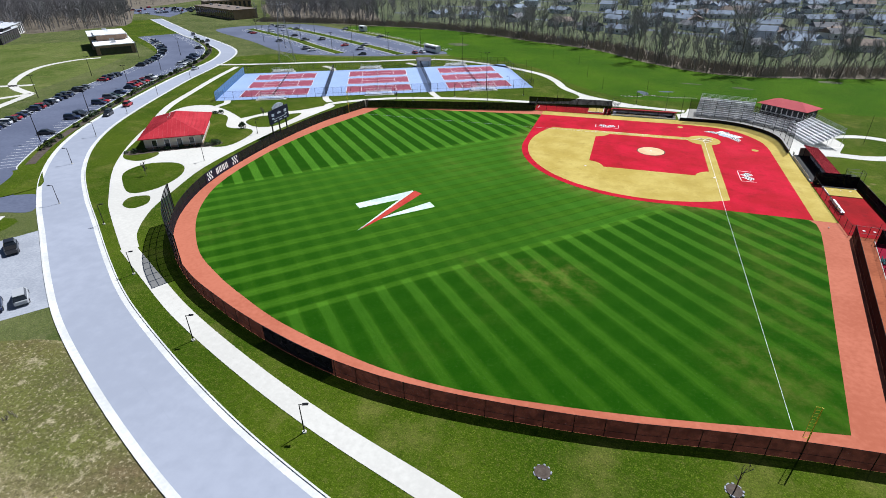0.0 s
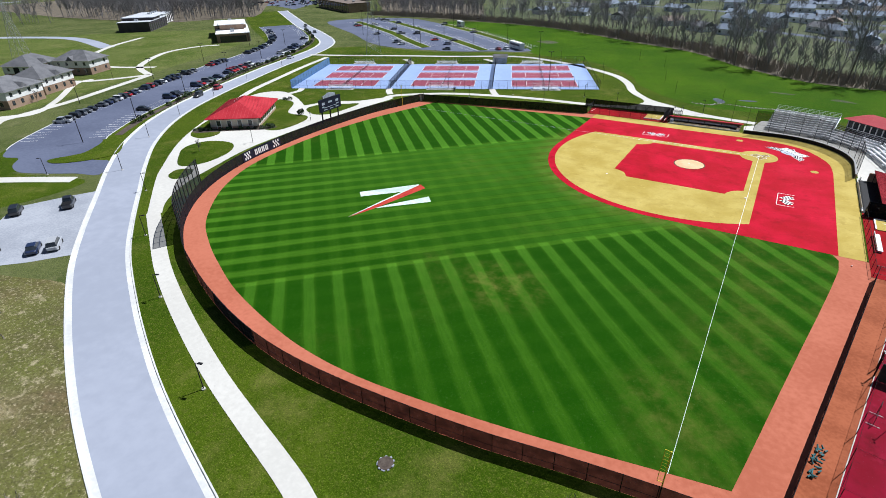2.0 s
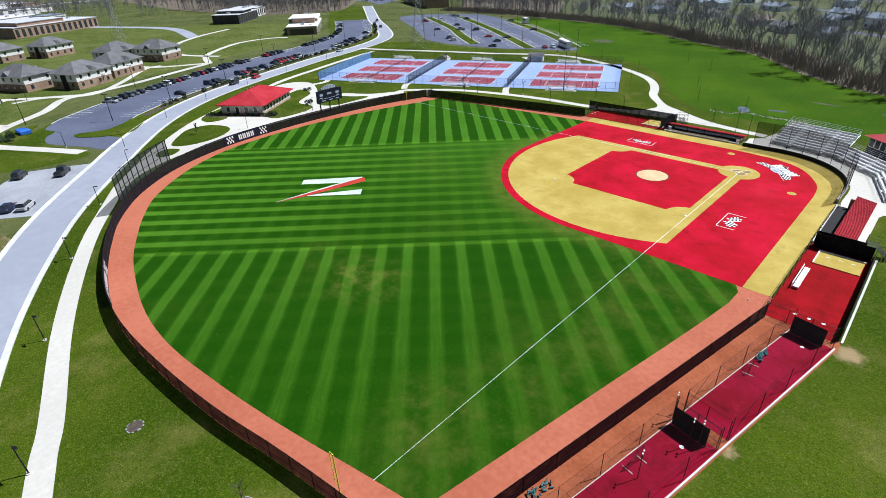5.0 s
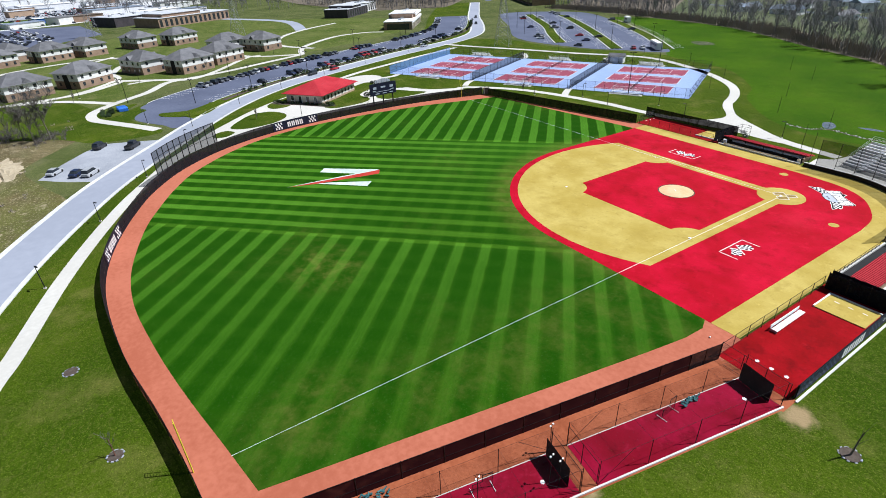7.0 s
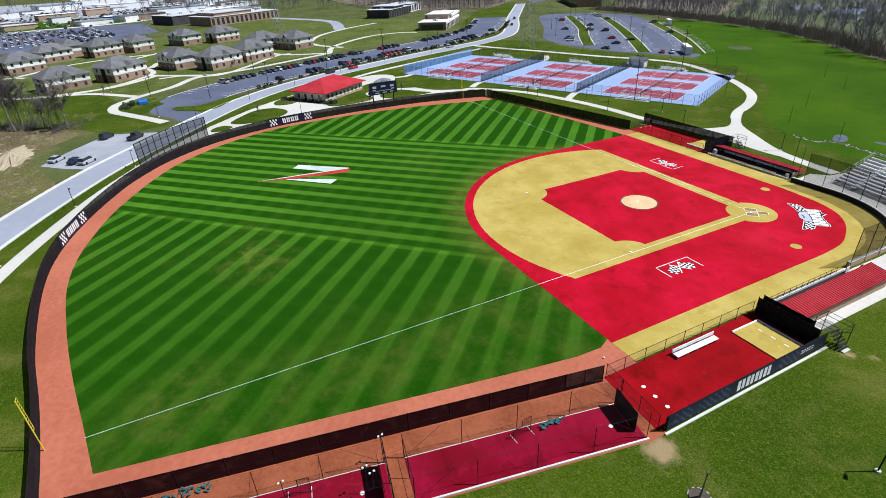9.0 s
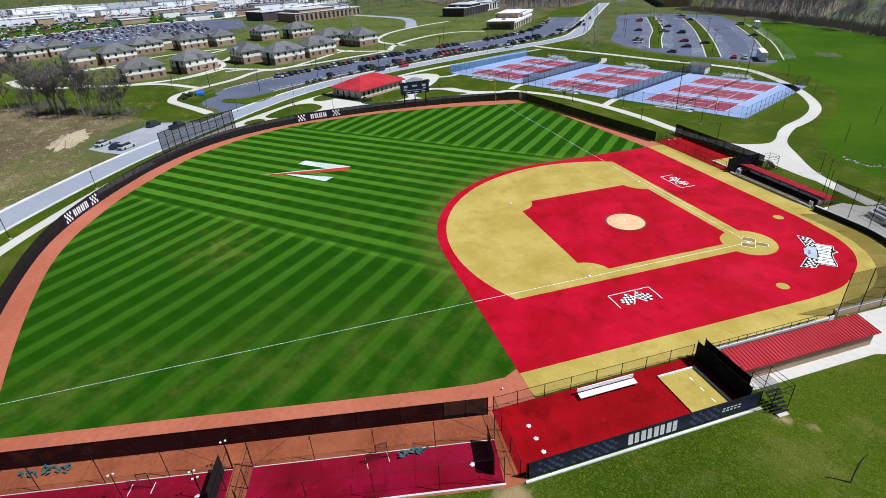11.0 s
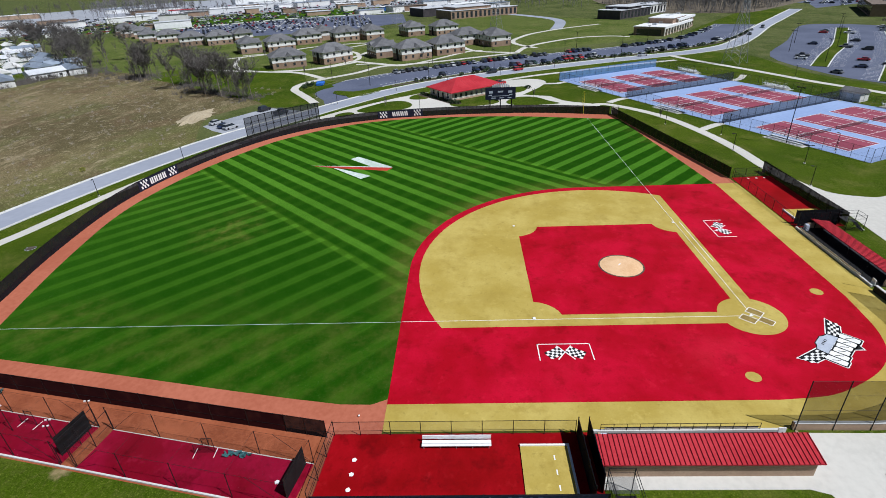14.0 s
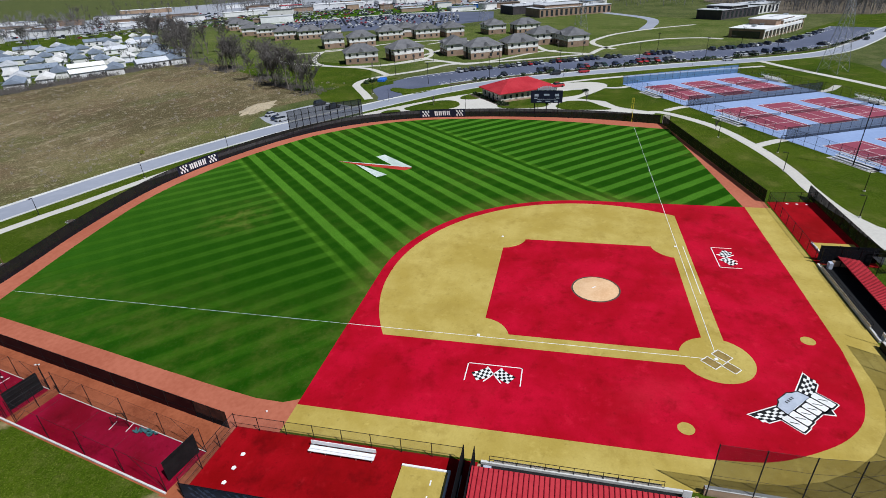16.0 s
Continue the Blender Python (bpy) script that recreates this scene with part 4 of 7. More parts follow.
inlay("outfield_emblem", (
    ("white_bar", "paintw", 0.02, 0.036, [[(68.9, 62.0), (67.2, 63.7), (60.6, 57.0), (59.4, 54.0), (60.4, 52.5)], [(61.3, 66.9), (60.0, 64.3), (55.0, 56.9), (53.2, 58.8)]]),
    ("white_tail", "paintw", 0.02, 0.038, [[(63.2, 72.6), (60.4, 57.5), (60.9, 55.0), (62.2, 64.0)]]),
    ("red_blade", "paintr", 0.02, 0.042, [[(63.0, 72.2), (60.0, 52.4), (58.0, 53.6), (61.0, 66.5)]]),
), "white and red slanted emblem painted on the grass")


def checker(origin, ux, uy, nu, nv, bend=0.0):
    """Alternate squares of a flag in the plan, as two lists."""
    a, b = [], []
    o, ux, uy = Vector(origin), Vector(ux), Vector(uy)
    for i in range(nu):
        for j in range(nv):
            def at(u, v):
                p = o + ux * u / nu + uy * v / nv + uy.normalized() * bend * math.sin(math.pi * u / nu)
                return (p.x, p.y)
            (a if (i + j) % 2 else b).append([at(i, j), at(i + 1, j), at(i + 1, j + 1), at(i, j + 1)])
    return a, b


def flags_box(to_world, label):
    """A coach's box with two crossed checkered flags."""
    w = lambda pts: [to_world(*p) for p in pts]
    white, dark = [], []
    for sx in (-1, 1):
        # sx: along the base line; second coordinate is the way from the line
        d, l = checker((sx * 0.8, -0.45), (sx * 1.7, -1.15), (-sx * 0.75, -1.2), 6, 4, 0.13)
        white += [w(q) for q in l]
        dark += [w(q) for q in d]
        white.append(w([(sx * 0.9, -0.38), (sx * 0.78, -0.36), (-sx * 1.05, -2.82), (-sx * 0.9, -2.9)]))
    shapes = [("white_square", "chalk", 0.04, 0.058, white), ("black_square", "blackv", 0.04, 0.056, dark)]
    lines = [[(-3.15, 0), (3.15, 0), (3.15, -0.12), (-3.15, -0.12)], [(-3.15, 0), (-3.03, 0), (-3.03, -3.0), (-3.15, -3.0)], [(3.15, 0), (3.03, 0), (3.03, -3.0), (3.15, -3.0)]]
    shapes.append(("box_line", "chalk", 0.04, 0.06, [w(q) for q in lines]))
    return inlay("coaches_box", shapes, label)


flags_box(lambda a, b: (-5.0 + b, 24.45 + a), "white coach's box line with crossed checkered flags")
flags_box(lambda a, b: (24.6 + a, -5.0 + b), "white coach's box line with crossed checkered flags")

# the large inlaid emblem behind the plate: shield, two checkered wings, a plain block band
C0 = Vector((-5.7, -5.9))
UD, VD = Vector((0.707, -0.707)), Vector((-0.707, -0.707))


def em(u, v):
    p = C0 + UD * u * 0.88 + VD * (v * 0.88 + 0.1)
    return (p.x, p.y)


def block(u, v0, v1, w, cut):
    """A chamfered block in the plan."""
    return [em(*p) for p in ((u - w + cut, v0), (u + w - cut, v0), (u + w, v0 + cut), (u + w, v1 - cut), (u + w - cut, v1), (u - w + cut, v1), (u - w, v1 - cut), (u - w, v0 + cut))]


rimp, blackp, greyp, whitep, darkp = [], [], [], [], []
greyp.append([em(*p) for p in ((-2.3, 0.5), (-2.1, -0.75), (-1.3, -1.0), (-0.9, -1.3), (0.9, -1.3), (1.3, -1.0), (2.1, -0.75), (2.3, 0.5))])
blackp.append([em(*p) for p in ((-2.45, 0.5), (-2.25, -0.85), (-1.4, -1.12), (-0.95, -1.42), (0.95, -1.42), (1.4, -1.12), (2.25, -0.85), (2.45, 0.5))])
for s in (-1, 1):
    rimp.append([em(*p) for p in ((s * 2.1, 0.62), (s * 2.0, -0.98), (s * 5.98, -2.12), (s * 5.25, 0.1), (s * 2.9, 0.85))])
    blackp.append([em(*p) for p in ((s * 2.2, 0.5), (s * 2.12, -0.86), (s * 5.8, -1.95), (s * 5.15, 0.0), (s * 2.9, 0.72))])
    a, b = checker((s * 2.35, -0.75), (s * 3.2, -0.95), (s * 0.1, 1.3), 6, 4, 0.1)
    whitep += [[em(*p) for p in q] for q in b]
    darkp += [[em(*p) for p in q] for q in a]
for i in range(6):
    u = -3.0 + i * 1.2
    lift = 0.16 * (abs(i - 2.5) - 1.5)
    rimp.append(block(u, 0.28 - lift, 2.92 + lift, 0.78, 0.14))
    blackp.append(block(u, 0.38 - lift, 2.82 + lift, 0.7, 0.14))
    whitep.append(block(u, 0.56 - lift, 2.64 + lift, 0.5, 0.12))
    darkp.append([em(u - 0.34, 1.2), em(u - 0.2, 1.2), em(u + 0.34, 2.0), em(u + 0.2, 2.0)])
rimp.append([em(*p) for p in ((0.6, 2.6), (2.6, 2.6), (1.7, 3.7))])
blackp.append([em(*p) for p in ((0.8, 2.6), (2.4, 2.6), (1.7, 3.5))])
darkp += [block(x, -0.72, -0.38, 0.1, 0.02) for x in (-0.6, -0.2, 0.2, 0.6)]
inlay("home_emblem", (("white_rim", "chalk", 0.04, 0.048, rimp), ("black_outline", "blackv", 0.04, 0.052, blackp), ("grey_shield", "greyv", 0.04, 0.054, greyp),
                      ("white_shape", "chalk", 0.04, 0.058, whitep), ("black_check", "blackv", 0.04, 0.061, darkp)), "winged shield emblem in white, grey and black turf")


# ---- dugouts ----
def dugout(to, label, drop=0.0):
    """to maps (along, out) to the plan; out grows away from the field. 18 m long."""
    def quadbox(a0, a1, o0, o1, z0, z1):
        bm = bmesh.new()
        return prism(bm, [to(a0, o0), to(a1, o0), to(a1, o1), to(a0, o1)], z0, z1)

    root = empty("dugout", 0, 0, 0, 0, label, "dugout", "dugouts")
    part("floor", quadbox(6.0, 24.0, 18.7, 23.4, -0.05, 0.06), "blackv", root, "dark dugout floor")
    part("back_wall", quadbox(6.0, 24.0, 23.3, 23.55, 0, 1.85 - drop), "tanwall", root, "tan block back wall")
    for a in (6.0, 23.75):
        part("side_wall", quadbox(a, a + 0.25, 20.2, 23.3, 0, 1.9 - drop), "tanwall", root)
    part("front_kerb", quadbox(6.0, 24.0, 18.45, 18.7, 0, 0.35), "kerb", root, "pale concrete front kerb")
    part("bench", quadbox(7.0, 23.0, 22.4, 22.9, 0.06, 0.5), "alu", root, "long aluminium bench")
    bm = bmesh.new()
    pts = [(20.9, 2.42 - drop), (23.9, 1.92 - drop), (23.9, 1.8 - drop), (20.9, 2.3 - drop)]
    lo, hi = [[bm.verts.new((*to(a, o), z)) for o, z in pts] for a in (5.6, 24.4)]
    for i in range(4):
        j = (i + 1) % 4
        bm.faces.new((lo[i], lo[j], hi[j], hi[i]))
    bm.faces.new(lo[::-1])
    bm.faces.new(hi)
    bmesh.ops.recalc_face_normals(bm, faces=bm.faces)
    roof = part("roof", bm, "redroof", root, "red standing-seam metal roof")
    for k in range(44):
        a = 5.7 + k * 0.43
        bm = bmesh.new()
        p, q = (*to(a, 20.9), 2.44 - drop), (*to(a, 23.9), 1.94 - drop)
        tube(bm, p, q, 0.05, n=4)
        part("seam", bm, "roofseam", roof)
    for k in range(5):
        a = 6.6 + k * 4.2
        bm = bmesh.new()
        tube(bm, (*to(a, 21.1), 0), (*to(a, 21.1), 2.25 - drop), 0.06, n=6)
        part("column", bm, "black", root)
    bm = bmesh.new()
    for k in range(13):
        a = 8.2 + k * 1.25
        tube(bm, (*to(a, 18.58), 0.3), (*to(a, 18.58), 1.15), 0.03, n=5)
    for z in (0.72, 1.15):
        tube(bm, (*to(8.2, 18.58), z), (*to(23.2, 18.58), z), 0.03, n=5)
    part("guard_rail", bm, "black", root, "black steel guard rail")
    part("rail_padding", quadbox(8.4, 22.8, 18.5, 18.56, 0.4, 0.68), "stucco", root)
    part("end_screen", quadbox(6.1, 6.8, 19.0, 19.08, 0.06, 1.0), "white", root, "white end panel")
    part("end_box", quadbox(22.9, 23.6, 19.5, 20.0, 0.06, 1.0), "greyv", root, "pale grey equipment box")
    return root


to3 = lambda a, o: (-o, a)
to1 = lambda a, o: (a, -o)
dugout(to3, "tan block dugout with a red metal roof")
dugout(to1, "low tan block dugout with a faded red metal roof", 0.95)


# ---- bullpens ----
def pen_bench(qb):
    b = empty("bench_seat", 0, 0, 0, 0, "long white bench with a backrest on red turf", "bench", "bullpen benches")
    part("seat", qb(33.8, 40.4, 19.75, 20.15, 0.42, 0.48), "white", b)
    part("backrest", qb(33.8, 40.4, 19.55, 19.63, 0.5, 0.95), "white", b)
    part("front_plank", qb(33.8, 40.4, 20.18, 20.45, 0.4, 0.46), "white", b)
    for k in range(5):
        a = 34.0 + k * 1.55
        part("leg", qb(a, a + 0.06, 19.6, 20.4, 0.05, 0.42), "galv", b)


def bullpen(to, a1, label):
    def qb(a0, a1, o0, o1, z0, z1):
        return prism(bmesh.new(), [to(a0, o0), to(a1, o0), to(a1, o1), to(a0, o1)], z0, z1)
    tagged(part("bullpen_turf", prism(bmesh.new(), [to(24.3, 18.55), to(a1 + 0.1, 18.55), to(a1 + 0.65, 26.6), to(24.3, 26.6)], -0.1, 0.05), "penred"), "red artificial turf bullpen", "artificial turf", kind="structure")
    pad = empty("pitching_pad", 0, 0, 0, 0, "gold turf pitching pad with white board edging", "pitching pad", "pitching pads")
    part("turf_top", qb(26.7, 31.1, 20.3, 26.0, 0, 0.18), "gold", pad)
    part("front_board", qb(26.5, 26.7, 20.1, 26.1, 0, 0.32), "white", pad, "white edge board")
    part("side_board", qb(26.5, 31.1, 20.1, 20.3, 0, 0.3), "white", pad, "white edge board")
    for o in (21.6, 23.2, 24.8):
        part("rubber", qb(28.0, 28.12, o - 0.28, o + 0.28, 0.17, 0.19), "white", pad)
        p = to(46.7, o + 0.05) if a1 > 45 else to(a1 - 1.6, o)
        tagged(part("bullpen_plate", prism(bmesh.new(), [(p[0] + 0.25 * math.cos(t), p[1] + 0.25 * math.sin(t)) for t in (0, 1.25, 2.5, 3.8, 5.0)], 0.0, 0.075), "white"), "white rubber plate on red turf", "home plate", "bullpen plates")
    fence("bullpen_fence", [to(25.6, 18.7), to(a1, 18.7)], 1.85, "link", "low black chain-link fence along the bullpen", 3.0, mid=False)
    fence("bullpen_fence", [to(a1, 18.7), to(a1 + 0.6, 26.6)], 2.0, "link", "low black chain-link fence across the bullpen", 2.6, mid=True)
    if a1 > 48:
        pen_bench(qb)
    s = empty("side_screen", 0, 0, 0, 0, "black windscreen panels between dugout and bullpen", "screen", "bullpen end screens")
    for a, o1 in ((25.5, 26.4), (24.5, 25.2)):
        part("panel", qb(a, a + 0.05, 19.0, o1, 0.05, 2.5), "screen_black", s)
        for o in (19.0, 21.4, 23.8, o1):
            part("post", tubes(((*to(a, o), 0), (*to(a, o), 2.6), 0.05)), "black", s)
        part("foot_board", qb(a - 0.06, a - 0.01, 20.4, 22.6, 0.05, 0.3), "white", s, "white foot board")
    # stair frame behind
    st = empty("stair_tower", 0, 0, 0, 0, "black steel stair frame with open railings", "stairs", "stair towers")
    for a, o in ((22.0, 25.0), (24.2, 25.0), (22.0, 27.8), (24.2, 27.8)):
        part("leg", tubes(((*to(a, o), 0), (*to(a, o), 2.9), 0.045)), "black", st)
    part("platform", qb(22.0, 24.2, 25.0, 26.6, 1.8, 1.84), "grating", st, "open steel grating platform")
    for k in range(6):
        part("tread", qb(22.3, 23.9, 26.6 + k * 0.28, 26.85 + k * 0.28, 1.55 - k * 0.28, 1.6 - k * 0.28), "black", st)
    for z in (2.35, 2.9):
        bm = bmesh.new()
        for p, q in (((22.0, 25.0), (24.2, 25.0)), ((22.0, 25.0), (22.0, 27.8)), ((24.2, 25.0), (24.2, 27.8)), ((22.0, 27.8), (24.2, 27.8))):
            tube(bm, (*to(*p), z), (*to(*q), z), 0.03, n=5)
        part("hand_rail", bm, "black", st)
    part("brace", tubes(((*to(22.0, 25.0), 0.1), (*to(22.0, 27.8), 1.7), 0.03), ((*to(24.2, 27.8), 0.1), (*to(24.2, 25.0), 1.7), 0.03)), "black", st)
    part("footing", qb(22.6, 23.8, 28.0, 28.6, 0, 0.12), "concrete", st, "pale concrete footing")


bullpen(to3, 49.2, "bullpen")
bullpen(to1, 47.2, "bullpen")
fence("bullpen_wall", [(-26.7, 24.4), (-26.9, 49.4)], 1.95, "screen_black", "bullpen fence covered with dark windscreen", 2.6)
hoarding([(-26.7, 24.6), (-26.9, 49.2)], 0.1, 1.95, 0.06, "long navy banner with white block bars and blue checks", block_bars(9.5, 1.12, 0.24, 0.13, 0.87) + [(2.3 + 0.45 * k, 2.6 + 0.45 * k, y, y + 0.09, 0.02) for k in range(5) for y in (0.38, 0.56)], (), ((4.7, 8), (15.8, 11), (21.2, 6)))
slab("bullpen_kerb", [(-26.95, 24.4), (-27.2, 24.4), (-27.4, 49.6), (-27.15, 49.6)], -0.1, 0.14, "kerb", "pale concrete kerb under the bullpen wall", "kerb")
fence("bullpen_wall", [(24.4, -26.7), (50.5, -26.2)], 2.4, "screen_black", "bullpen fence covered with black windscreen", 2.6)

slab("clay_gap", [(-19.4, 49.2), (-19.0, 50.6), (-22.2, 51.4), (-27.2, 51.9), (-27.2, 49.3)], -0.2, 0.0145, "clay2", "clay strip between bullpen and batting cage", "clay path")

# ---- batting cages beside the foul line ----
CD = Vector((10.4, 52.7)).normalized()
CN = Vector((-CD.y, CD.x))
CP = Vector((-19.3, 49.6))


def cg(s, n):
    p = CP + CD * s + CN * n
    return (p.x, p.y)


def cbox(s0, s1, n0, n1, z0, z1):
    return prism(bmesh.new(), [cg(s0, n0), cg(s1, n0), cg(s1, n1), cg(s0, n1)], z0, z1)


tagged(part("clay_walk", cbox(0.2, 52.0, -0.4, 8.0, -0.2, 0.012), "clay2"), "orange-red clay strip between fence and cages", "clay path", kind="structure")
tagged(part("cage_kerb", cbox(0.2, 48.0, 7.68, 7.85, -0.1, 0.16), "kerb"), "white concrete kerb outside the batting cages", "kerb", kind="structure")


def cage(s0, s1, label):
    root = empty("batting_cage", 0, 0, 0, 0, label, "batting cage", "batting cages")
    part("turf", cbox(s0, s1, 2.92, 7.66, -0.1, 0.04), "cagered", root, "red turf floor")
    part("edge_board", cbox(s0, s1, 2.83, 2.92, -0.1, 0.07), "concrete", root, "thin pale edge board")
    k = int((s1 - s0) / 5.4)
    for i in range(k + 1):
        s = s0 + (s1 - s0) * i / k
        for n in (2.85, 7.55):
            part("post", tubes(((*cg(s, n), 0), (*cg(s, n), 3.2), 0.036)), "black", root)
        bm = tubes(((*cg(s, 2.85), 3.2), (*cg(s, 7.55), 3.2), 0.012), n=4)
        part("cable", bm, "black", root)
    for n in (2.85, 7.55):
        part("top_cable", tubes(((*cg(s0, n), 3.15), (*cg(s1, n), 3.15), 0.014), n=4), "black", root)
        bm = bmesh.new()
        bm.faces.new([bm.verts.new((*cg(s, n), z)) for s, z in ((s0, 0.05), (s1, 0.05), (s1, 3.1), (s0, 3.1))])
        part("side_net", bm, "cagenet", root)
    bm = bmesh.new()
    m = 10
    rows = []
    for i in range(m + 1):
        s = s0 + (s1 - s0) * i / m
        sag = 0.22 * abs(math.sin(math.pi * i * k / m))
        rows.append([bm.verts.new((*cg(s, n), 3.1 - sag - (0.25 if j == 1 else 0))) for j, n in enumerate((2.85, 5.2, 7.55))])
    for a, b in zip(rows, rows[1:]):
        for j in (0, 1):
            bm.faces.new((a[j], a[j + 1], b[j + 1], b[j]))
    part("roof_net", bm, "cagenet", root)
    # black backdrop at the plate end
    bm = bmesh.new()
    bm.faces.new([bm.verts.new((*cg(s0 + 0.7, n), z)) for n, z in ((3.05, 0.05), (6.7, 0.05), (6.7, 2.5), (3.05, 2.5))])
    part("backdrop", bm, "blackv", root, "black backdrop sheet")
    bm = bmesh.new()
    for n in (2.85, 7.55):
        tube(bm, (*cg(s0, n), 0.1), (*cg(s0 + 3.6, n), 3.1), 0.02, n=4)
        tube(bm, (*cg(s1, n), 0.1), (*cg(s1 - 3.6, n), 3.1), 0.02, n=4)
    part("brace", bm, "black", root)
    part("plate", prism(bmesh.new(), [cg(s0 + 2.45 + 0.25 * math.cos(t), 5.35 + 0.25 * math.sin(t)) for t in (0, 1.25, 2.5, 3.8, 5.0)], 0.0, 0.07), "white", root, "white rubber plate")
    return root


cage(0.3, 22.7, "netted batting cage with red turf on black posts")
cage(24.5, 47.0, "netted batting cage with red turf on black posts")
for n0, n1 in ((2.8, 7.6),):
    for s in (22.7, 24.5):
        fence("cage_gate", [cg(s, n0), cg(s, n1)], 2.6, "cagenet", "netted cage end with black frame", 2.3, mid=True)


def l_screen(s, n, rz):
    root = empty("pitching_screen", *cg(s, n), 0, rz, "pitching screen of black tube and netting", "pitching screen", "pitching screens")
    part("frame", tubes(((-1, 0, 0.05), (-1, 0, 2), 0.03), ((1, 0, 0.05), (1, 0, 1.2), 0.03), ((-1, 0, 2), (0, 0, 2), 0.03), ((0, 0, 2), (0, 0, 1.2), 0.03), ((0, 0, 1.2), (1, 0, 1.2), 0.03)), "black", root)
    bm = bmesh.new()
    bm.faces.new([bm.verts.new(p) for p in ((-1, 0, 0.1), (1, 0, 0.1), (1, 0, 1.2), (0, 0, 1.2), (0, 0, 2), (-1, 0, 2))])
    part("net", bm, "net", root)
    for x in (-1, 1):
        part("foot", tubes(((x, -0.6, 0.07), (x, 0.6, 0.07), 0.035)), "white", root, "white tube foot")


l_screen(11.3, 3.7, 92)
l_screen(32.2, 3.9, 78)


def net_heap(s, n, l, rz, label="heap of folded teal netting"):
    bm = bmesh.new()
    rnd = random.Random(int(s * 10))
    for i in range(26):
        x, y = (rnd.random() - 0.5) * l, (rnd.random() - 0.5) * 0.7
        a = rnd.random() * 6.28
        tube(bm, (x, y, 0.05 + rnd.random() * 0.2), (x + 0.45 * math.cos(a), y + 0.3 * math.sin(a), 0.1 + rnd.random() * 0.3), 0.11, 0.07, n=5)
    ob = tagged(part("netting_heap", bm, "teal"), label, "netting", "netting heaps")
    ob.matrix_basis = pose(*cg(s, n), 0.02, 0, 0, rz)


net_heap(42.2, 0.75, 4.6, 80)
net_heap(8.0, 3.35, 2.2, 82)
# floodlights on the cage posts
for s, n in ((24.6, 2.75), (33.2, 5.0), (26.4, 5.6), (25.9, 6.3)):
    root = empty("cage_light", *cg(s, n), 0, 10, "pair of small white floodlights on a black post", "floodlight", "cage floodlights")
    part("post", tubes(((0, 0, 0), (0, 0, 3.6), 0.034)), "black", root)
    for y in (-0.28, 0.28):
        part("lamp_head", boxes((-0.06, 0.06, y * 0.7 - 0.08, y * 0.7 + 0.08, 3.5, 3.62)), "white", root)

# ---- backstop ----
BACK = [(-18.45, 5.0)] + arc(-2.5, -2.5, 16.05, 180, 270, 24) + [(5.0, -18.45)]
bs = empty("backstop", -13.8, -13.8, 0, 0, "curved low backstop wall with tall posts and netting", "backstop")
bo = (-13.8, -13.8)
loc = [(p[0] - bo[0], p[1] - bo[1]) for p in BACK]
part("low_wall", strip(bmesh.new(), loc, 0, 0.3, 0, 0.85), "tanwall", bs, "low tan block wall")
part("wall_pad", strip(bmesh.new(), loc, 0.3, 0.4, 0.05, 0.82), "blackv", bs, "black padding on the wall")
part("coping", strip(bmesh.new(), loc, -0.03, 0.33, 0.85, 0.93), "kerb", bs, "pale concrete coping")
posts = along(loc, 3.45, 0.2)
for x, y, h in posts:
    part("net_post", tubes(((x, y, 0), (x, y, 6.2), 0.05), n=7), "black", bs)
for z in (2.6, 4.4, 6.15):
    for a, b in zip(posts, posts[1:]):
        part("cable", tubes(((a[0], a[1], z), (b[0], b[1], z), 0.015), n=4), "black", bs)
for a, b in zip(posts, posts[1:]):
    bm = bmesh.new()
    bm.faces.new([bm.verts.new((p[0], p[1], z)) for p, z in ((a, 0.95), (b, 0.95), (b, 6.15), (a, 6.15))])
    part("net", bm, "backnet", bs)

# ---- seating terrace ----
slab("terrace", [(-18.8, 6.05), (-18.8, 5)] + arc(-2.5, -2.5, 16.4, 180, 270, 16) + [(5, -18.8), (5.5, -25), (3, -27)] + arc(-2.5, -2.5, 30.5, 278, 186, 18) + [(-30.5, 0), (-28.6, 5.2), (-26.6, 5.0), (-25.4, 5.6), (-24.9, 7), (-24.9, 25.5), (-23.5, 25.5), (-23.5, 6.05)], -0.2, 0.03, "concrete",
     "pale concrete terrace behind the plate", "terrace")
path("pavement", smooth([(-27, 3), (-36, 4), (-47, 0), (-60, -6), (-80, -16), (-110, -30)], 6), -1.6, 1.6, -0.2, 0.05, "concrete", "pale concrete footpath behind the seating", "pavement")
path("pavement", smooth([(-31, -12), (-39, -14), (-47, -11), (-58, -6)], 6), -1.3, 1.3, -0.2, 0.052, "concrete", "pale concrete footpath behind the seating", "pavement")


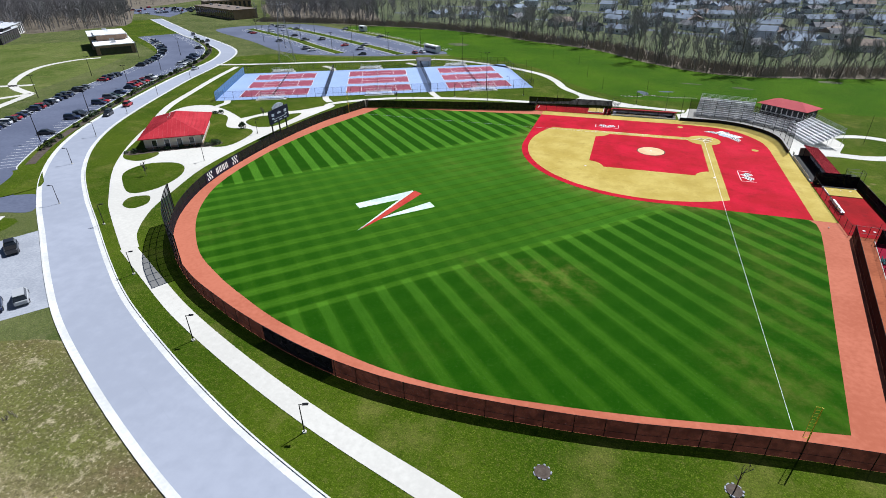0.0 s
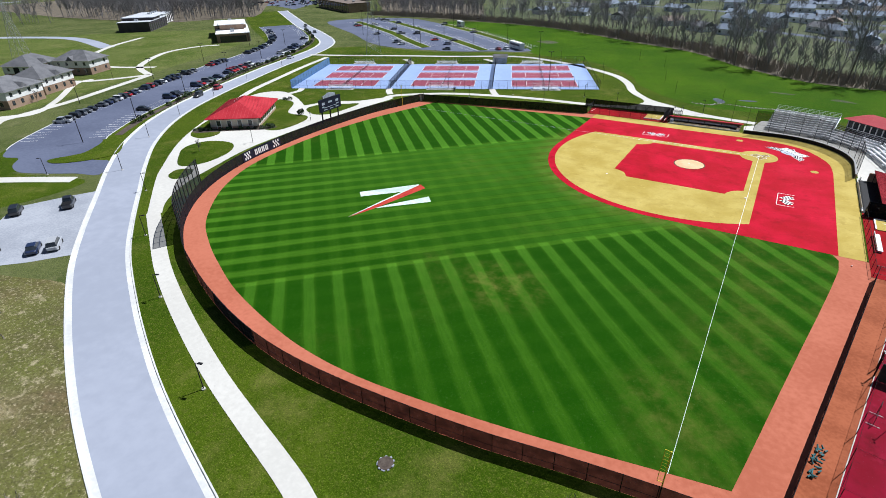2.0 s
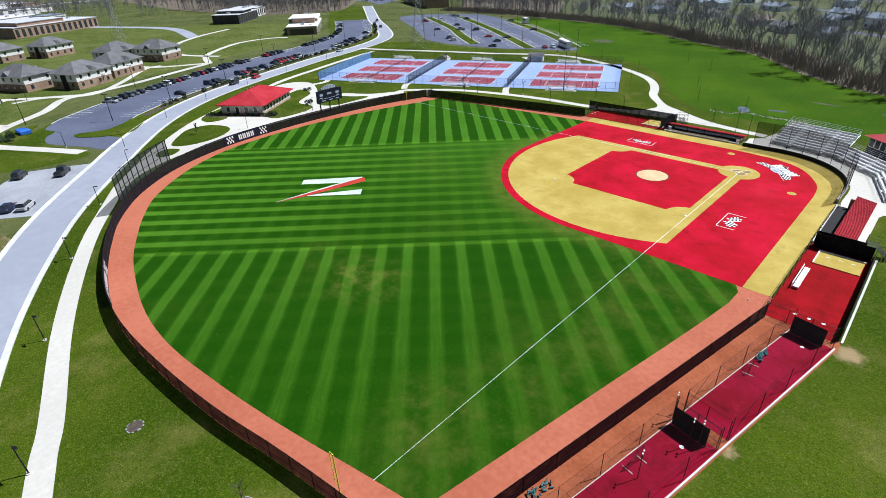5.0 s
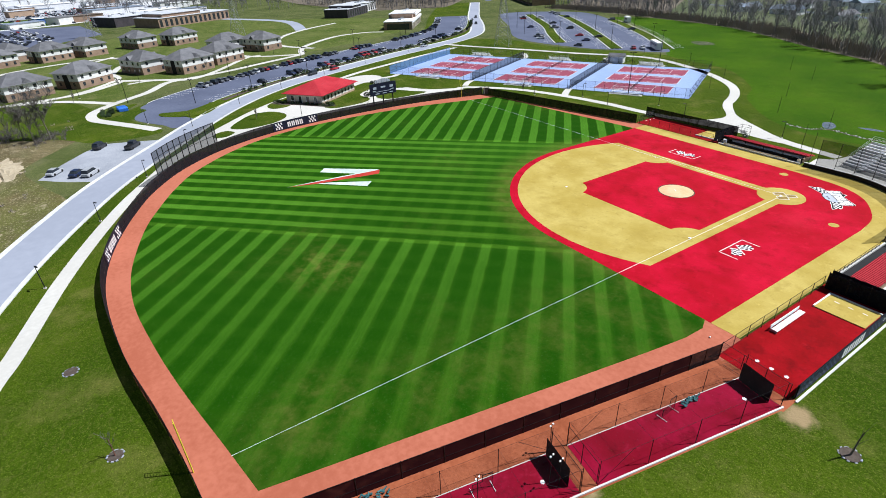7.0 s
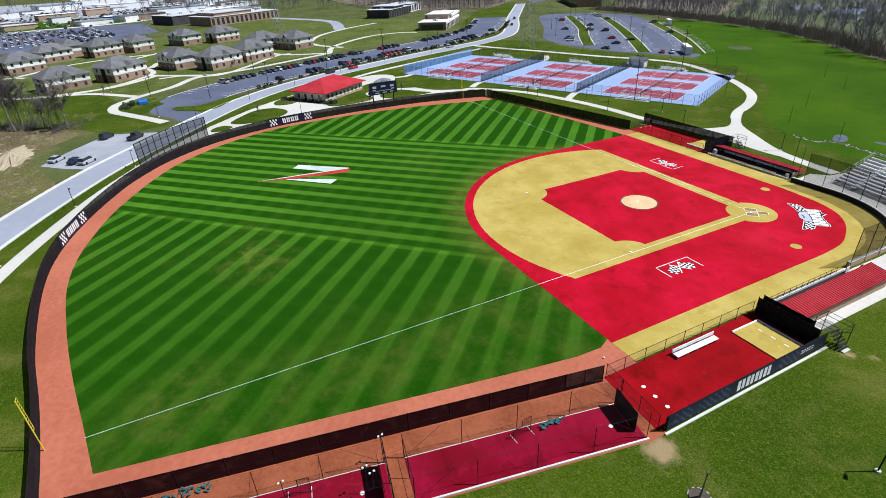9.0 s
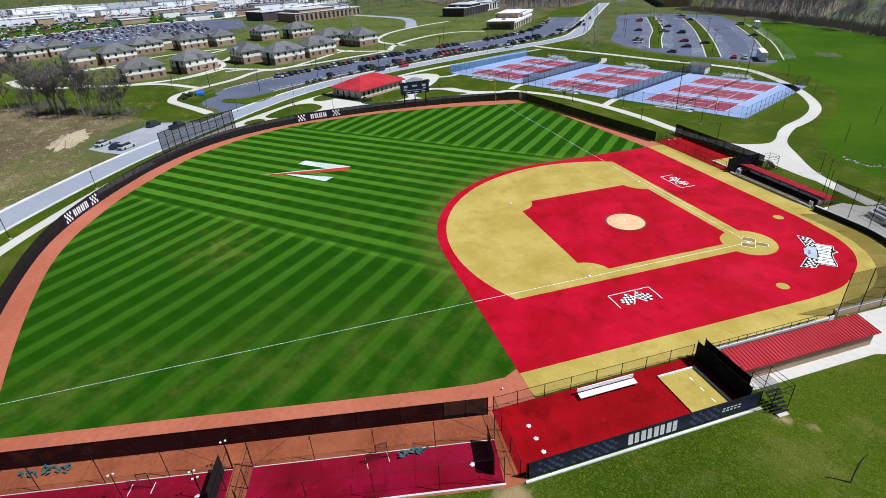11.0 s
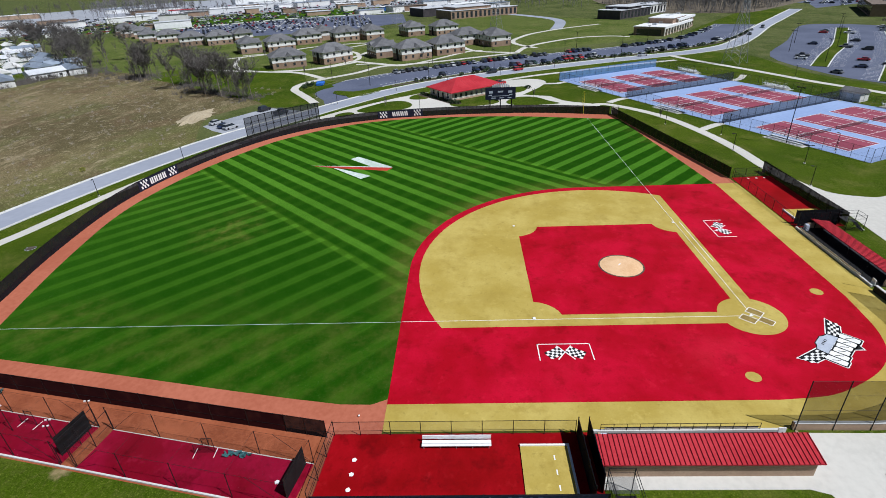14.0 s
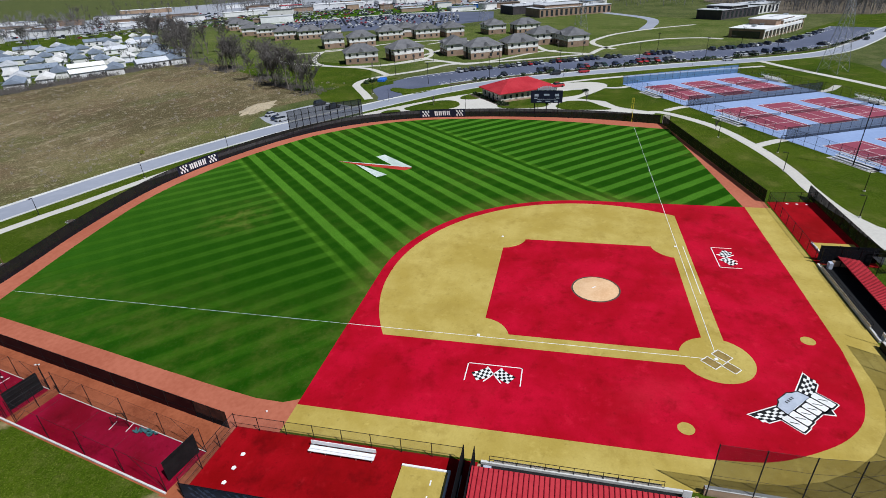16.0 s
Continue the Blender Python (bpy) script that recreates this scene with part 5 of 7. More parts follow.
def bleacher(ang, radius, width, rows, label, lift=0.55):
    a = radians(ang)
    cx, cy = -2.5 + radius * math.cos(a), -2.5 + radius * math.sin(a)
    root = empty("bleacher", cx, cy, 0, ang - 90, label, "bleacher", "bleachers")
    w = width / 2
    for i in range(rows):
        y, z = i * 0.75, lift + i * 0.36
        part("seat_plank", boxes((-w, w, y + 0.3, y + 0.58, z + 0.4, z + 0.45)), "alu", root)
        # Foot planks get a darker grey than the seats: gap shade in the colour.
        part("foot_plank", boxes((-w, w, y - 0.08, y + 0.16, z, z + 0.04)), "tower", root)
        # Riser boards are added so that the gaps between rows read dark.
        part("riser", boxes((-w, w, y + 0.17, y + 0.2, z - 0.02, z + 0.36)), "galv", root, "added grey board that darkens the gap between rows")
    top, zt = rows * 0.75, lift + rows * 0.36
    n = max(3, int(width / 3.5))
    for k in range(n + 1):
        x = -w + width * k / n
        bm = tubes(((x, 0, 0), (x, 0, lift), 0.04), ((x, top, 0), (x, top, zt), 0.04), ((x, top / 2, 0), (x, top / 2, zt / 2 + 0.2), 0.04), ((x, 0, lift - 0.05), (x, top, zt - 0.05), 0.05), ((x, 0, 0.1), (x, top, 0.1), 0.03), n=5)
        part("frame", bm, "galv", root)
    for k in (0.27, 0.73):
        x = -w + width * k
        part("aisle_rail", tubes(*(((x, i * 0.75, lift + i * 0.36 + 1.0), (x, (i + 1) * 0.75, lift + (i + 1) * 0.36 + 1.0), 0.025) for i in range(rows)), n=4), "galv", root)
        for i in range(rows):
            part("aisle_step", boxes((x - 0.45, x + 0.45, i * 0.75 - 0.14, i * 0.75 + 0.25, lift + i * 0.36 + 0.045, lift + i * 0.36 + 0.2)), "alu", root)
    for s in (-1, 1):
        bars = [((s * w, 0, lift + 1.05), (s * w, top, zt + 1.05), 0.03), ((s * w, 0, lift + 0.6), (s * w, top, zt + 0.6), 0.025)]
        bars += [((s * w, top * j / 4, lift + (zt - lift) * j / 4), (s * w, top * j / 4, lift + (zt - lift) * j / 4 + 1.05), 0.025) for j in range(5)]
        part("side_rail", tubes(*bars, n=4), "galv", root)
    part("back_rail", tubes(*([((-w, top, zt + h), (w, top, zt + h), 0.03) for h in (0.4, 0.75, 1.1)] + [((-w + width * j / 6, top, zt - 0.2), (-w + width * j / 6, top, zt + 1.1), 0.025) for j in range(7)]), n=4), "galv", root)
    part("front_rail", tubes(*([((-w, -0.7, z), (w, -0.7, z), 0.025) for z in (0.6, 1.1)] + [((-w + width * j / 8, -0.7, 0), (-w + width * j / 8, -0.7, 1.1), 0.025) for j in range(9)]), n=4), "galv", root)
    return root


bleacher(258, 20.3, 14.5, 10, "tall aluminium bleacher with open railings behind the plate")
bleacher(228, 20.6, 13.0, 5, "low aluminium bleacher in front of the press box")
bleacher(195, 20.8, 14.5, 9, "aluminium bleacher with open railings behind third base")

# press box
pb = empty("press_box", -2.5 + 32.5 * math.cos(radians(229)), -2.5 + 32.5 * math.sin(radians(229)), 0, 229 - 90, "dark-walled press box with a low red hipped roof", "press box")
part("wall", boxes((-6.2, 6.2, -3.0, 3.4, 0, 4.1)), "darkwall", pb, "dark maroon-grey walls")
bm = bmesh.new()
e = [(-7.1, -4.0), (7.1, -4.0), (7.1, 4.2), (-7.1, 4.2)]
lo = [bm.verts.new((*p, 4.1)) for p in e]
hi = [bm.verts.new(p) for p in ((-3, 0.1, 5.6), (3, 0.1, 5.6))]
for f in ((lo[0], lo[1], hi[1], hi[0]), (lo[1], lo[2], hi[1]), (lo[2], lo[3], hi[0], hi[1]), (lo[3], lo[0], hi[0])):
    bm.faces.new(f)
bm.faces.new(lo[::-1])
part("roof", bm, "maroonroof", pb, "faded red metal roof")
for k in range(8):
    x = -5.3 + k * 1.5
    win = part("window", boxes((x - 0.6, x + 0.6, -3.05, -2.98, 2.0, 3.5)), "glass", pb)
    part("window_frame", boxes((x - 0.72, x - 0.6, -3.08, -2.97, 1.9, 3.6), (x + 0.6, x + 0.72, -3.08, -2.97, 1.9, 3.6), (x - 0.72, x + 0.72, -3.08, -2.97, 1.86, 2.0)), "white", win)
for s in (-6.24, 6.18):
    for y in (-1.5, 1.0):
        part("window", boxes((s, s + 0.06, y - 0.6, y + 0.6, 2.0, 3.4)), "glass", pb)

# ---- tennis courts ----
slab("court_surround", [tennis(-7.0, -3.9), tennis(105.8, -3.9), tennis(105.8, 44.2), tennis(-7.0, 44.2)], -0.2, 0.05, "court", "pale blue hard court surround", "court surface")
for k in range(3):
    for j in range(3):
        s0, t0 = 37.55 * k, 14.63 * j
        root = empty("tennis_court", *tennis(s0, t0), 0, 0, "red tennis court with white lines and a dark net", "tennis court", "tennis courts")
        off = Vector(tennis(s0, t0))
        L = lambda s, t: tuple(Vector(tennis(s0 + s, t0 + t)) - off)
        part("playing_surface", prism(bmesh.new(), [L(0, 0), L(23.77, 0), L(23.77, 10.97), L(0, 10.97)], 0.0, 0.062), "courtred", root, "brick red playing surface")
        for p, q in (((0, 0), (23.77, 0)), ((0, 10.97), (23.77, 10.97)), ((0, 0), (0, 10.97)), ((23.77, 0), (23.77, 10.97)), ((0, 1.37), (23.77, 1.37)), ((0, 9.6), (23.77, 9.6)), ((5.48, 1.37), (5.48, 9.6)), ((18.29, 1.37), (18.29, 9.6)), ((5.48, 5.48), (18.29, 5.48))):
            part("court_line", line_bar(bmesh.new(), L(*p), L(*q), 0.13, 0.05, 0.07), "chalk", root)
        net = bmesh.new()
        a, b = L(11.885, -0.9), L(11.885, 11.87)
        net.faces.new([net.verts.new(v) for v in ((*a, 0.05), (*b, 0.05), (*b, 0.98), (*a, 0.98))])
        part("net", net, "tnet", root)
        part("net_tape", tubes(((*a, 1.0), (*b, 1.0), 0.03), n=4), "white", root)
        for p in (a, b):
            part("net_post", tubes(((*p, 0), (*p, 1.07), 0.05)), "black", root)
for p, q in (((-7.0, -3.9), (105.8, -3.9)), ((105.8, -3.9), (105.8, 44.2)), ((105.8, 44.2), (-7.0, 44.2))):
    fence("court_fence", [tennis(*p), tennis(*q)], 3.05, "link", "tall black chain-link tennis fence", 3.1, "tennis fences")
fence("court_fence", [tennis(-7.0, 44.2), tennis(-7.0, -3.9)], 3.05, "screen_blue", "tall chain-link fence with pale blue windscreen", 3.1, "tennis fences")
for s in (30.66, 68.2):
    fence("court_fence", [tennis(s, -3.9), tennis(s, 44.2)], 3.05, "screen_open", "tall chain-link fence with dark mesh between the courts", 3.1, "tennis fences")


def small_bleacher(s, t, rz, label):
    x, y = tennis(s, t)
    root = empty("small_bleacher", x, y, 0, rz, label, "bleacher", "court bleachers")
    part("slab", boxes((-5.2, 5.2, -0.6, 2.6, 0, 0.05)), "concrete", root, "pale concrete slab")
    for i in range(4):
        part("seat_plank", boxes((-4.5, 4.5, i * 0.62, i * 0.62 + 0.27, 0.42 + i * 0.3, 0.47 + i * 0.3)), "alu", root)
        part("foot_plank", boxes((-4.5, 4.5, i * 0.62 - 0.35, i * 0.62 - 0.06, 0.15 + i * 0.3, 0.19 + i * 0.3)), "alu", root)
    for x in (-4.3, -1.5, 1.5, 4.3):
        part("frame", tubes(((x, 0, 0), (x, 0, 0.4), 0.03), ((x, 2.0, 0), (x, 2.0, 1.6), 0.03), ((x, -0.3, 0.1), (x, 2.1, 1.3), 0.035), n=5), "galv", root)
    part("back_rail", tubes(*[((-4.5, 2.2, z), (4.5, 2.2, z), 0.025) for z in (1.7, 2.1)], ((-4.5, 2.2, 1.2), (-4.5, 2.2, 2.1), 0.025), ((4.5, 2.2, 1.2), (4.5, 2.2, 2.1), 0.025), n=4), "galv", root)


ta = math.degrees(math.atan2(TE.y, TE.x))
for s in (12, 49.5, 87):
    small_bleacher(s, -5.2, ta + 0, "low aluminium bleacher beside the tennis courts")
    small_bleacher(s - 3, 46.5, ta + 180, "low aluminium bleacher behind the tennis courts")
# shed behind the courts
x, y = tennis(70, 47.5)
shed = empty("storage_shed", x, y, 0, ta, "small grey shed with a pitched roof", "shed")
part("wall", boxes((-3, 3, -2, 2, 0, 2.5)), "siding", shed)
bm = bmesh.new()
v = [bm.verts.new(p) for p in ((-3.3, -2.3, 2.4), (3.3, -2.3, 2.4), (3.3, 2.3, 2.4), (-3.3, 2.3, 2.4), (-3.3, 0, 3.7), (3.3, 0, 3.7))]
for f in ((0, 1, 5, 4), (2, 3, 4, 5), (1, 2, 5), (3, 0, 4), (3, 2, 1, 0)):
    bm.faces.new([v[i] for i in f])
part("roof", bm, "shingle", shed)
part("door", boxes((-0.9, 0.9, -2.06, -1.98, 0, 2.1)), "white", shed)

# ---- the red-roofed building ----
rb = empty("field_house", 136.9, 35.1, 0, -55.0, "single-storey cream building with a red hipped metal roof", "building")
bx, by = 10.4, 6.9
part("wall", boxes((-bx, bx, -by, by, 0, 3.0)), "stucco", rb, "cream stucco walls")
part("base_course", boxes((-bx - 0.04, bx + 0.04, -by - 0.04, by + 0.04, 0, 0.6)), "tanwall", rb)
bm = bmesh.new()
ex, ey = bx + 1.1, by + 1.1
lo = [bm.verts.new((*p, 2.95)) for p in ((-ex, -ey), (ex, -ey), (ex, ey), (-ex, ey))]
ed = [bm.verts.new((*p, 3.12)) for p in ((-ex, -ey), (ex, -ey), (ex, ey), (-ex, ey))]
hi = [bm.verts.new(p) for p in ((-3.6, 0, 6.2), (3.6, 0, 6.2))]
for f in ((ed[0], ed[1], hi[1], hi[0]), (ed[1], ed[2], hi[1]), (ed[2], ed[3], hi[0], hi[1]), (ed[3], ed[0], hi[0])):
    bm.faces.new(f)
for i in range(4):
    bm.faces.new((lo[i], lo[(i + 1) % 4], ed[(i + 1) % 4], ed[i]))
bm.faces.new(lo[::-1])
roof = part("roof", bm, "redroof", rb, "red standing-seam hipped roof")
for k in range(-11, 12):
    x = k * 1.0
    ytop = 0.0 if abs(x) < 3.6 else ey * (abs(x) - 3.6) / (ex - 3.6)
    for s in (-1, 1):
        zt = 6.2 - 3.08 * ytop / ey
        part("seam", tubes(((x, s * ey, 3.15), (x, s * ytop, zt + 0.03), 0.03), n=4), "maroonroof", roof)
for k in range(-7, 8):
    y = k * 1.05
    xt = 3.6 + (ex - 3.6) * abs(y) / ey
    for s in (-1, 1):
        part("seam", tubes(((s * ex, y, 3.15), (s * xt, y, 6.2 - 3.08 * abs(y) / ey + 0.03), 0.03), n=4), "maroonroof", roof)
for x in (-1.6, 0.6, 2.2):
    part("vent", tubes(((x, 1.6, 5.2), (x, 1.6, 5.95), 0.12)), "white", roof)
for k in range(9):
    x = -8.8 + k * 2.2
    for s in (-1, 1):
        w = part("window", boxes((x - 0.45, x + 0.45, s * by - 0.05 * s - 0.05, s * by + 0.06, 1.0, 2.3)) if s > 0 else boxes((x - 0.45, x + 0.45, -by - 0.06, -by + 0.05, 1.0, 2.3)), "glass", rb)
        part("window_sill", boxes((x - 0.6, x + 0.6, s * (by + 0.02) - 0.1, s * (by + 0.02) + 0.1, 0.9, 1.0)), "white", w)
for k in range(4):
    y = -4.5 + k * 3.0
    door = part("door" if k in (1, 2) else "window", boxes((-bx - 0.06, -bx + 0.05, y - 0.55, y + 0.55, 0.05 if k in (1, 2) else 0.9, 2.3)), "glass", rb)
    part("door_frame" if k in (1, 2) else "window_frame", boxes((-bx - 0.1, -bx + 0.02, y - 0.68, y - 0.55, 0, 2.4), (-bx - 0.1, -bx + 0.02, y + 0.55, y + 0.68, 0, 2.4)), "white", door)

# ---- scoreboard ----
sb = empty("scoreboard", 111.6, 24.2, 0, -88.0, "dark scoreboard on three black posts with a curved top sign", "scoreboard")
for x in (-3.5, 0, 3.5):
    part("post", boxes((x - 0.14, x + 0.14, -0.14, 0.14, 0, 7.0)), "black", sb)
part("panel", boxes((-4.7, 4.7, -0.45, -0.15, 3.3, 6.9)), "navy", sb, "black scoreboard face")
for x, z, w, h in ((-3, 5.6, 1.2, 0.7), (3, 5.6, 1.2, 0.7), (0, 5.7, 1.6, 0.5), (0, 4.4, 5.6, 0.12), (-2.2, 3.8, 1.4, 0.25), (0.4, 3.8, 1.4, 0.25), (2.8, 3.8, 1.2, 0.25), (-3.2, 4.7, 1.0, 0.3), (3.2, 4.7, 1.0, 0.3)):
    part("white_bar", boxes((x - w / 2, x + w / 2, -0.49, -0.45, z - h / 2, z + h / 2)), "greyv", sb)
bm = bmesh.new()
for i in range(9):
    x = -2.4 + i * 0.6
    box(bm, x - 0.22, x + 0.22, -0.42, -0.18, 7.05, 7.5 + 0.75 * math.cos((i - 4) / 4 * 1.3))
part("top_sign", bm, "greyv", sb, "arched row of pale plain shapes")
part("top_frame", tubes(((-2.8, -0.3, 6.9), (-2.8, -0.3, 7.5), 0.05), ((2.8, -0.3, 6.9), (2.8, -0.3, 7.5), 0.05), ((-2.8, -0.3, 7.0), (2.8, -0.3, 7.0), 0.05)), "black", sb)


# ---- lamps and poles ----
def street_lamp(h=4.0):
    root = empty("street_lamp", 0, 0, 0, 0, "dark steel street lamp with a small arm", "street lamp", "street lamps")
    part("footing", tubes(((0, 0, 0), (0, 0, 0.16), 0.24), n=10), "concrete", root, "round concrete footing")
    bm = bmesh.new()
    tube(bm, (0, 0, 0.1), (0, 0, h), 0.075, 0.05, 8)
    part("pole", bm, "black", root)
    part("arm", tubes(((0, 0, h - 0.05), (0.5, 0, h), 0.035)), "black", root)
    bm = boxes((0.35, 0.95, -0.16, 0.16, h - 0.06, h + 0.06))
    bmesh.ops.bevel(bm, geom=bm.edges[:], offset=0.03, segments=1, affect="EDGES")
    part("lamp_head", bm, "black", root)
    return root


lamp = street_lamp()
lamp.matrix_basis = pose(47.7, 115.2, 0, 0, 0, 200)
for x, y, rz in ((69.5, 106.6, 205), (90.2, 96.2, 210), (25.0, 121.5, 195), (110, 84, 215), (2, 127.6, 190), (64.6, -26.6, 80), (88.6, -19.3, 80), (42, -31.2, 80), (54.4, -37, 250), (101.5, -26.9, 250), (17.2, -33.4, 60), (116, 50, 180), (117.3, 27, 180),
                 (127, 79.5, 30), (146, 61, 30), (160, 42, 30), (172, 20, 30), (183, -4, 30), (193, -32, 30), (140, 90, 30), (77, -29.2, 250), (197, 106, 0), (214, 84, 0), (238, 20, 0), (206, 140, 0), (62, -48, 0), (86, -98, 0), (110, -101, 0), (144, -84, 0), (-38.8, 36.9, 120)):
    copy_thing(lamp, pose(x, y, 0, 0, 0, rz))


def tall_pole(x, y, h, label, heads=2, wood=False, group="tall poles"):
    root = empty("light_pole", x, y, 0, 30, label, "light pole", group)
    bm = bmesh.new()
    tube(bm, (0, 0, 0), (0, 0, h), 0.12 if heads else 0.05, 0.07 if heads else 0.04, 8)
    part("pole", bm, "bark" if wood else "black", root)
    if heads:
        part("cross_arm", tubes(((-0.7, 0, h - 0.1), (0.7, 0, h - 0.1), 0.05)), "black", root)
        for k in range(heads):
            xx = -0.7 + 1.4 * k / max(1, heads - 1)
            part("lamp_head", boxes((xx - 0.25, xx + 0.25, -0.2, 0.2, h - 0.15, h + 0.08)), "black", root)
    return root


for s in (88, 87):
    x, y = tennis(s, -5.6 if s == 88 else 45.6)
    tall_pole(x, y, 13, "tall dark light pole beside the tennis courts")
for x, y, h in ((158, 72.8, 8), (171, 50, 8), (186, 22, 8), (205, -12, 8), (218, -42, 8), (240, -78, 8), (176, 92, 8), (205, 50, 8), (222, 12, 8), (238, -24, 8), (255, -66, 8)):
    tall_pole(x, y, h, "dark car park light pole with two heads", group="car park lights")
for x, y in ((170, -110), (205, -136), (245, -162), (140, -115), (175, -142), (215, -168), (128, -130), (160, -156), (190, -178), (225, -128), (262, -172), (200, -112)):
    tall_pole(x, y, 9, "dark car park light pole with two heads", group="car park lights")
for x, y in ((8.8, -24.2), (4.8, -19.6), (-37.7, -8.4), (29, -54), (36, -72), (62, -82), (57, -66), (14, -49), (42, -100), (55, -112)):
    tall_pole(x, y, 7 if y > -30 else 4.5, "slim dark pole standing on the grass", 0, group="slim poles")


def lattice_tower(x, y, h, rz):
    root = empty("lattice_tower", x, y, 0, rz, "tall galvanised lattice power tower", "power tower", "power towers")
    b, t = h * 0.11, h * 0.02
    cor = [(-1, -1), (1, -1), (1, 1), (-1, 1)]
    r = lambda z: b + (t - b) * min(z / (h * 0.75), 1)
    for c in cor:
        part("leg", tubes(((c[0] * b, c[1] * b, 0), (c[0] * t, c[1] * t, h * 0.75), 0.09), ((c[0] * t, c[1] * t, h * 0.75), (c[0] * t * 0.6, c[1] * t * 0.6, h), 0.07), n=4), "tower", root)
    bm = bmesh.new()
    zs = [h * f for f in (0, 0.14, 0.27, 0.39, 0.5, 0.6, 0.68, 0.75, 0.83, 0.91, 1.0)]
    for z0, z1 in zip(zs, zs[1:]):
        for i in range(4):
            c, d = cor[i], cor[(i + 1) % 4]
            tube(bm, (c[0] * r(z0), c[1] * r(z0), z0), (d[0] * r(z1), d[1] * r(z1), z1), 0.04, n=3)
            tube(bm, (d[0] * r(z0), d[1] * r(z0), z0), (c[0] * r(z1), c[1] * r(z1), z1), 0.04, n=3)
            tube(bm, (c[0] * r(z1), c[1] * r(z1), z1), (d[0] * r(z1), d[1] * r(z1), z1), 0.035, n=3)
    part("bracing", bm, "tower", root)
    for z in (h * 0.74, h * 0.85, h * 0.95):
        part("cross_arm", tubes(((-h * 0.12, 0, z), (h * 0.12, 0, z), 0.07), ((-h * 0.12, 0, z), (0, 0, z + 1.2), 0.04), ((h * 0.12, 0, z), (0, 0, z + 1.2), 0.04), n=4), "tower", root)


lattice_tower(176, -77, 33, 40)
lattice_tower(338, 12, 30, 40)
lattice_tower(420, 90, 30, 40)
lattice_tower(470, 190, 30, 40)
lattice_tower(520, 300, 30, 40)

# ---- vehicles ----
def paint(name, colour):
    m = Nodes(name)
    c = m.mix(m.math("MULTIPLY", m.noise(1.2, 2), 0.25), colour, tuple(v * 0.7 for v in colour))
    m.bsdf.inputs["Coat Weight"].default_value = 0.6
    return m.finish(c, 0.35, 0.0, 0.5)


PAINTS = dict(black=paint("black_paint", (0.012, 0.012, 0.015)), navy=paint("navy_paint", (0.015, 0.025, 0.07)), silver=paint("silver_paint", (0.42, 0.43, 0.45)), white=paint("white_car_paint", (0.75, 0.75, 0.75)),
              red=paint("red_paint", (0.40, 0.012, 0.015)), grey=paint("grey_paint", (0.14, 0.145, 0.155)), maroon=paint("maroon_paint", (0.12, 0.012, 0.02)), green=paint("dark_green_paint", (0.02, 0.05, 0.035)))


def loft(sections, caps=True):
    """A skin through closed outlines."""
    bm = bmesh.new()
    rows = [[bm.verts.new(p) for p in s] for s in sections]
    n = len(rows[0])
    for a, b in zip(rows, rows[1:]):
        for i in range(n):
            bm.faces.new((a[i], a[(i + 1) % n], b[(i + 1) % n], b[i]))
    if caps:
        bm.faces.new(rows[0][::-1])
        bm.faces.new(rows[-1])
    bmesh.ops.recalc_face_normals(bm, faces=bm.faces)
    return bm


WHEEL = None


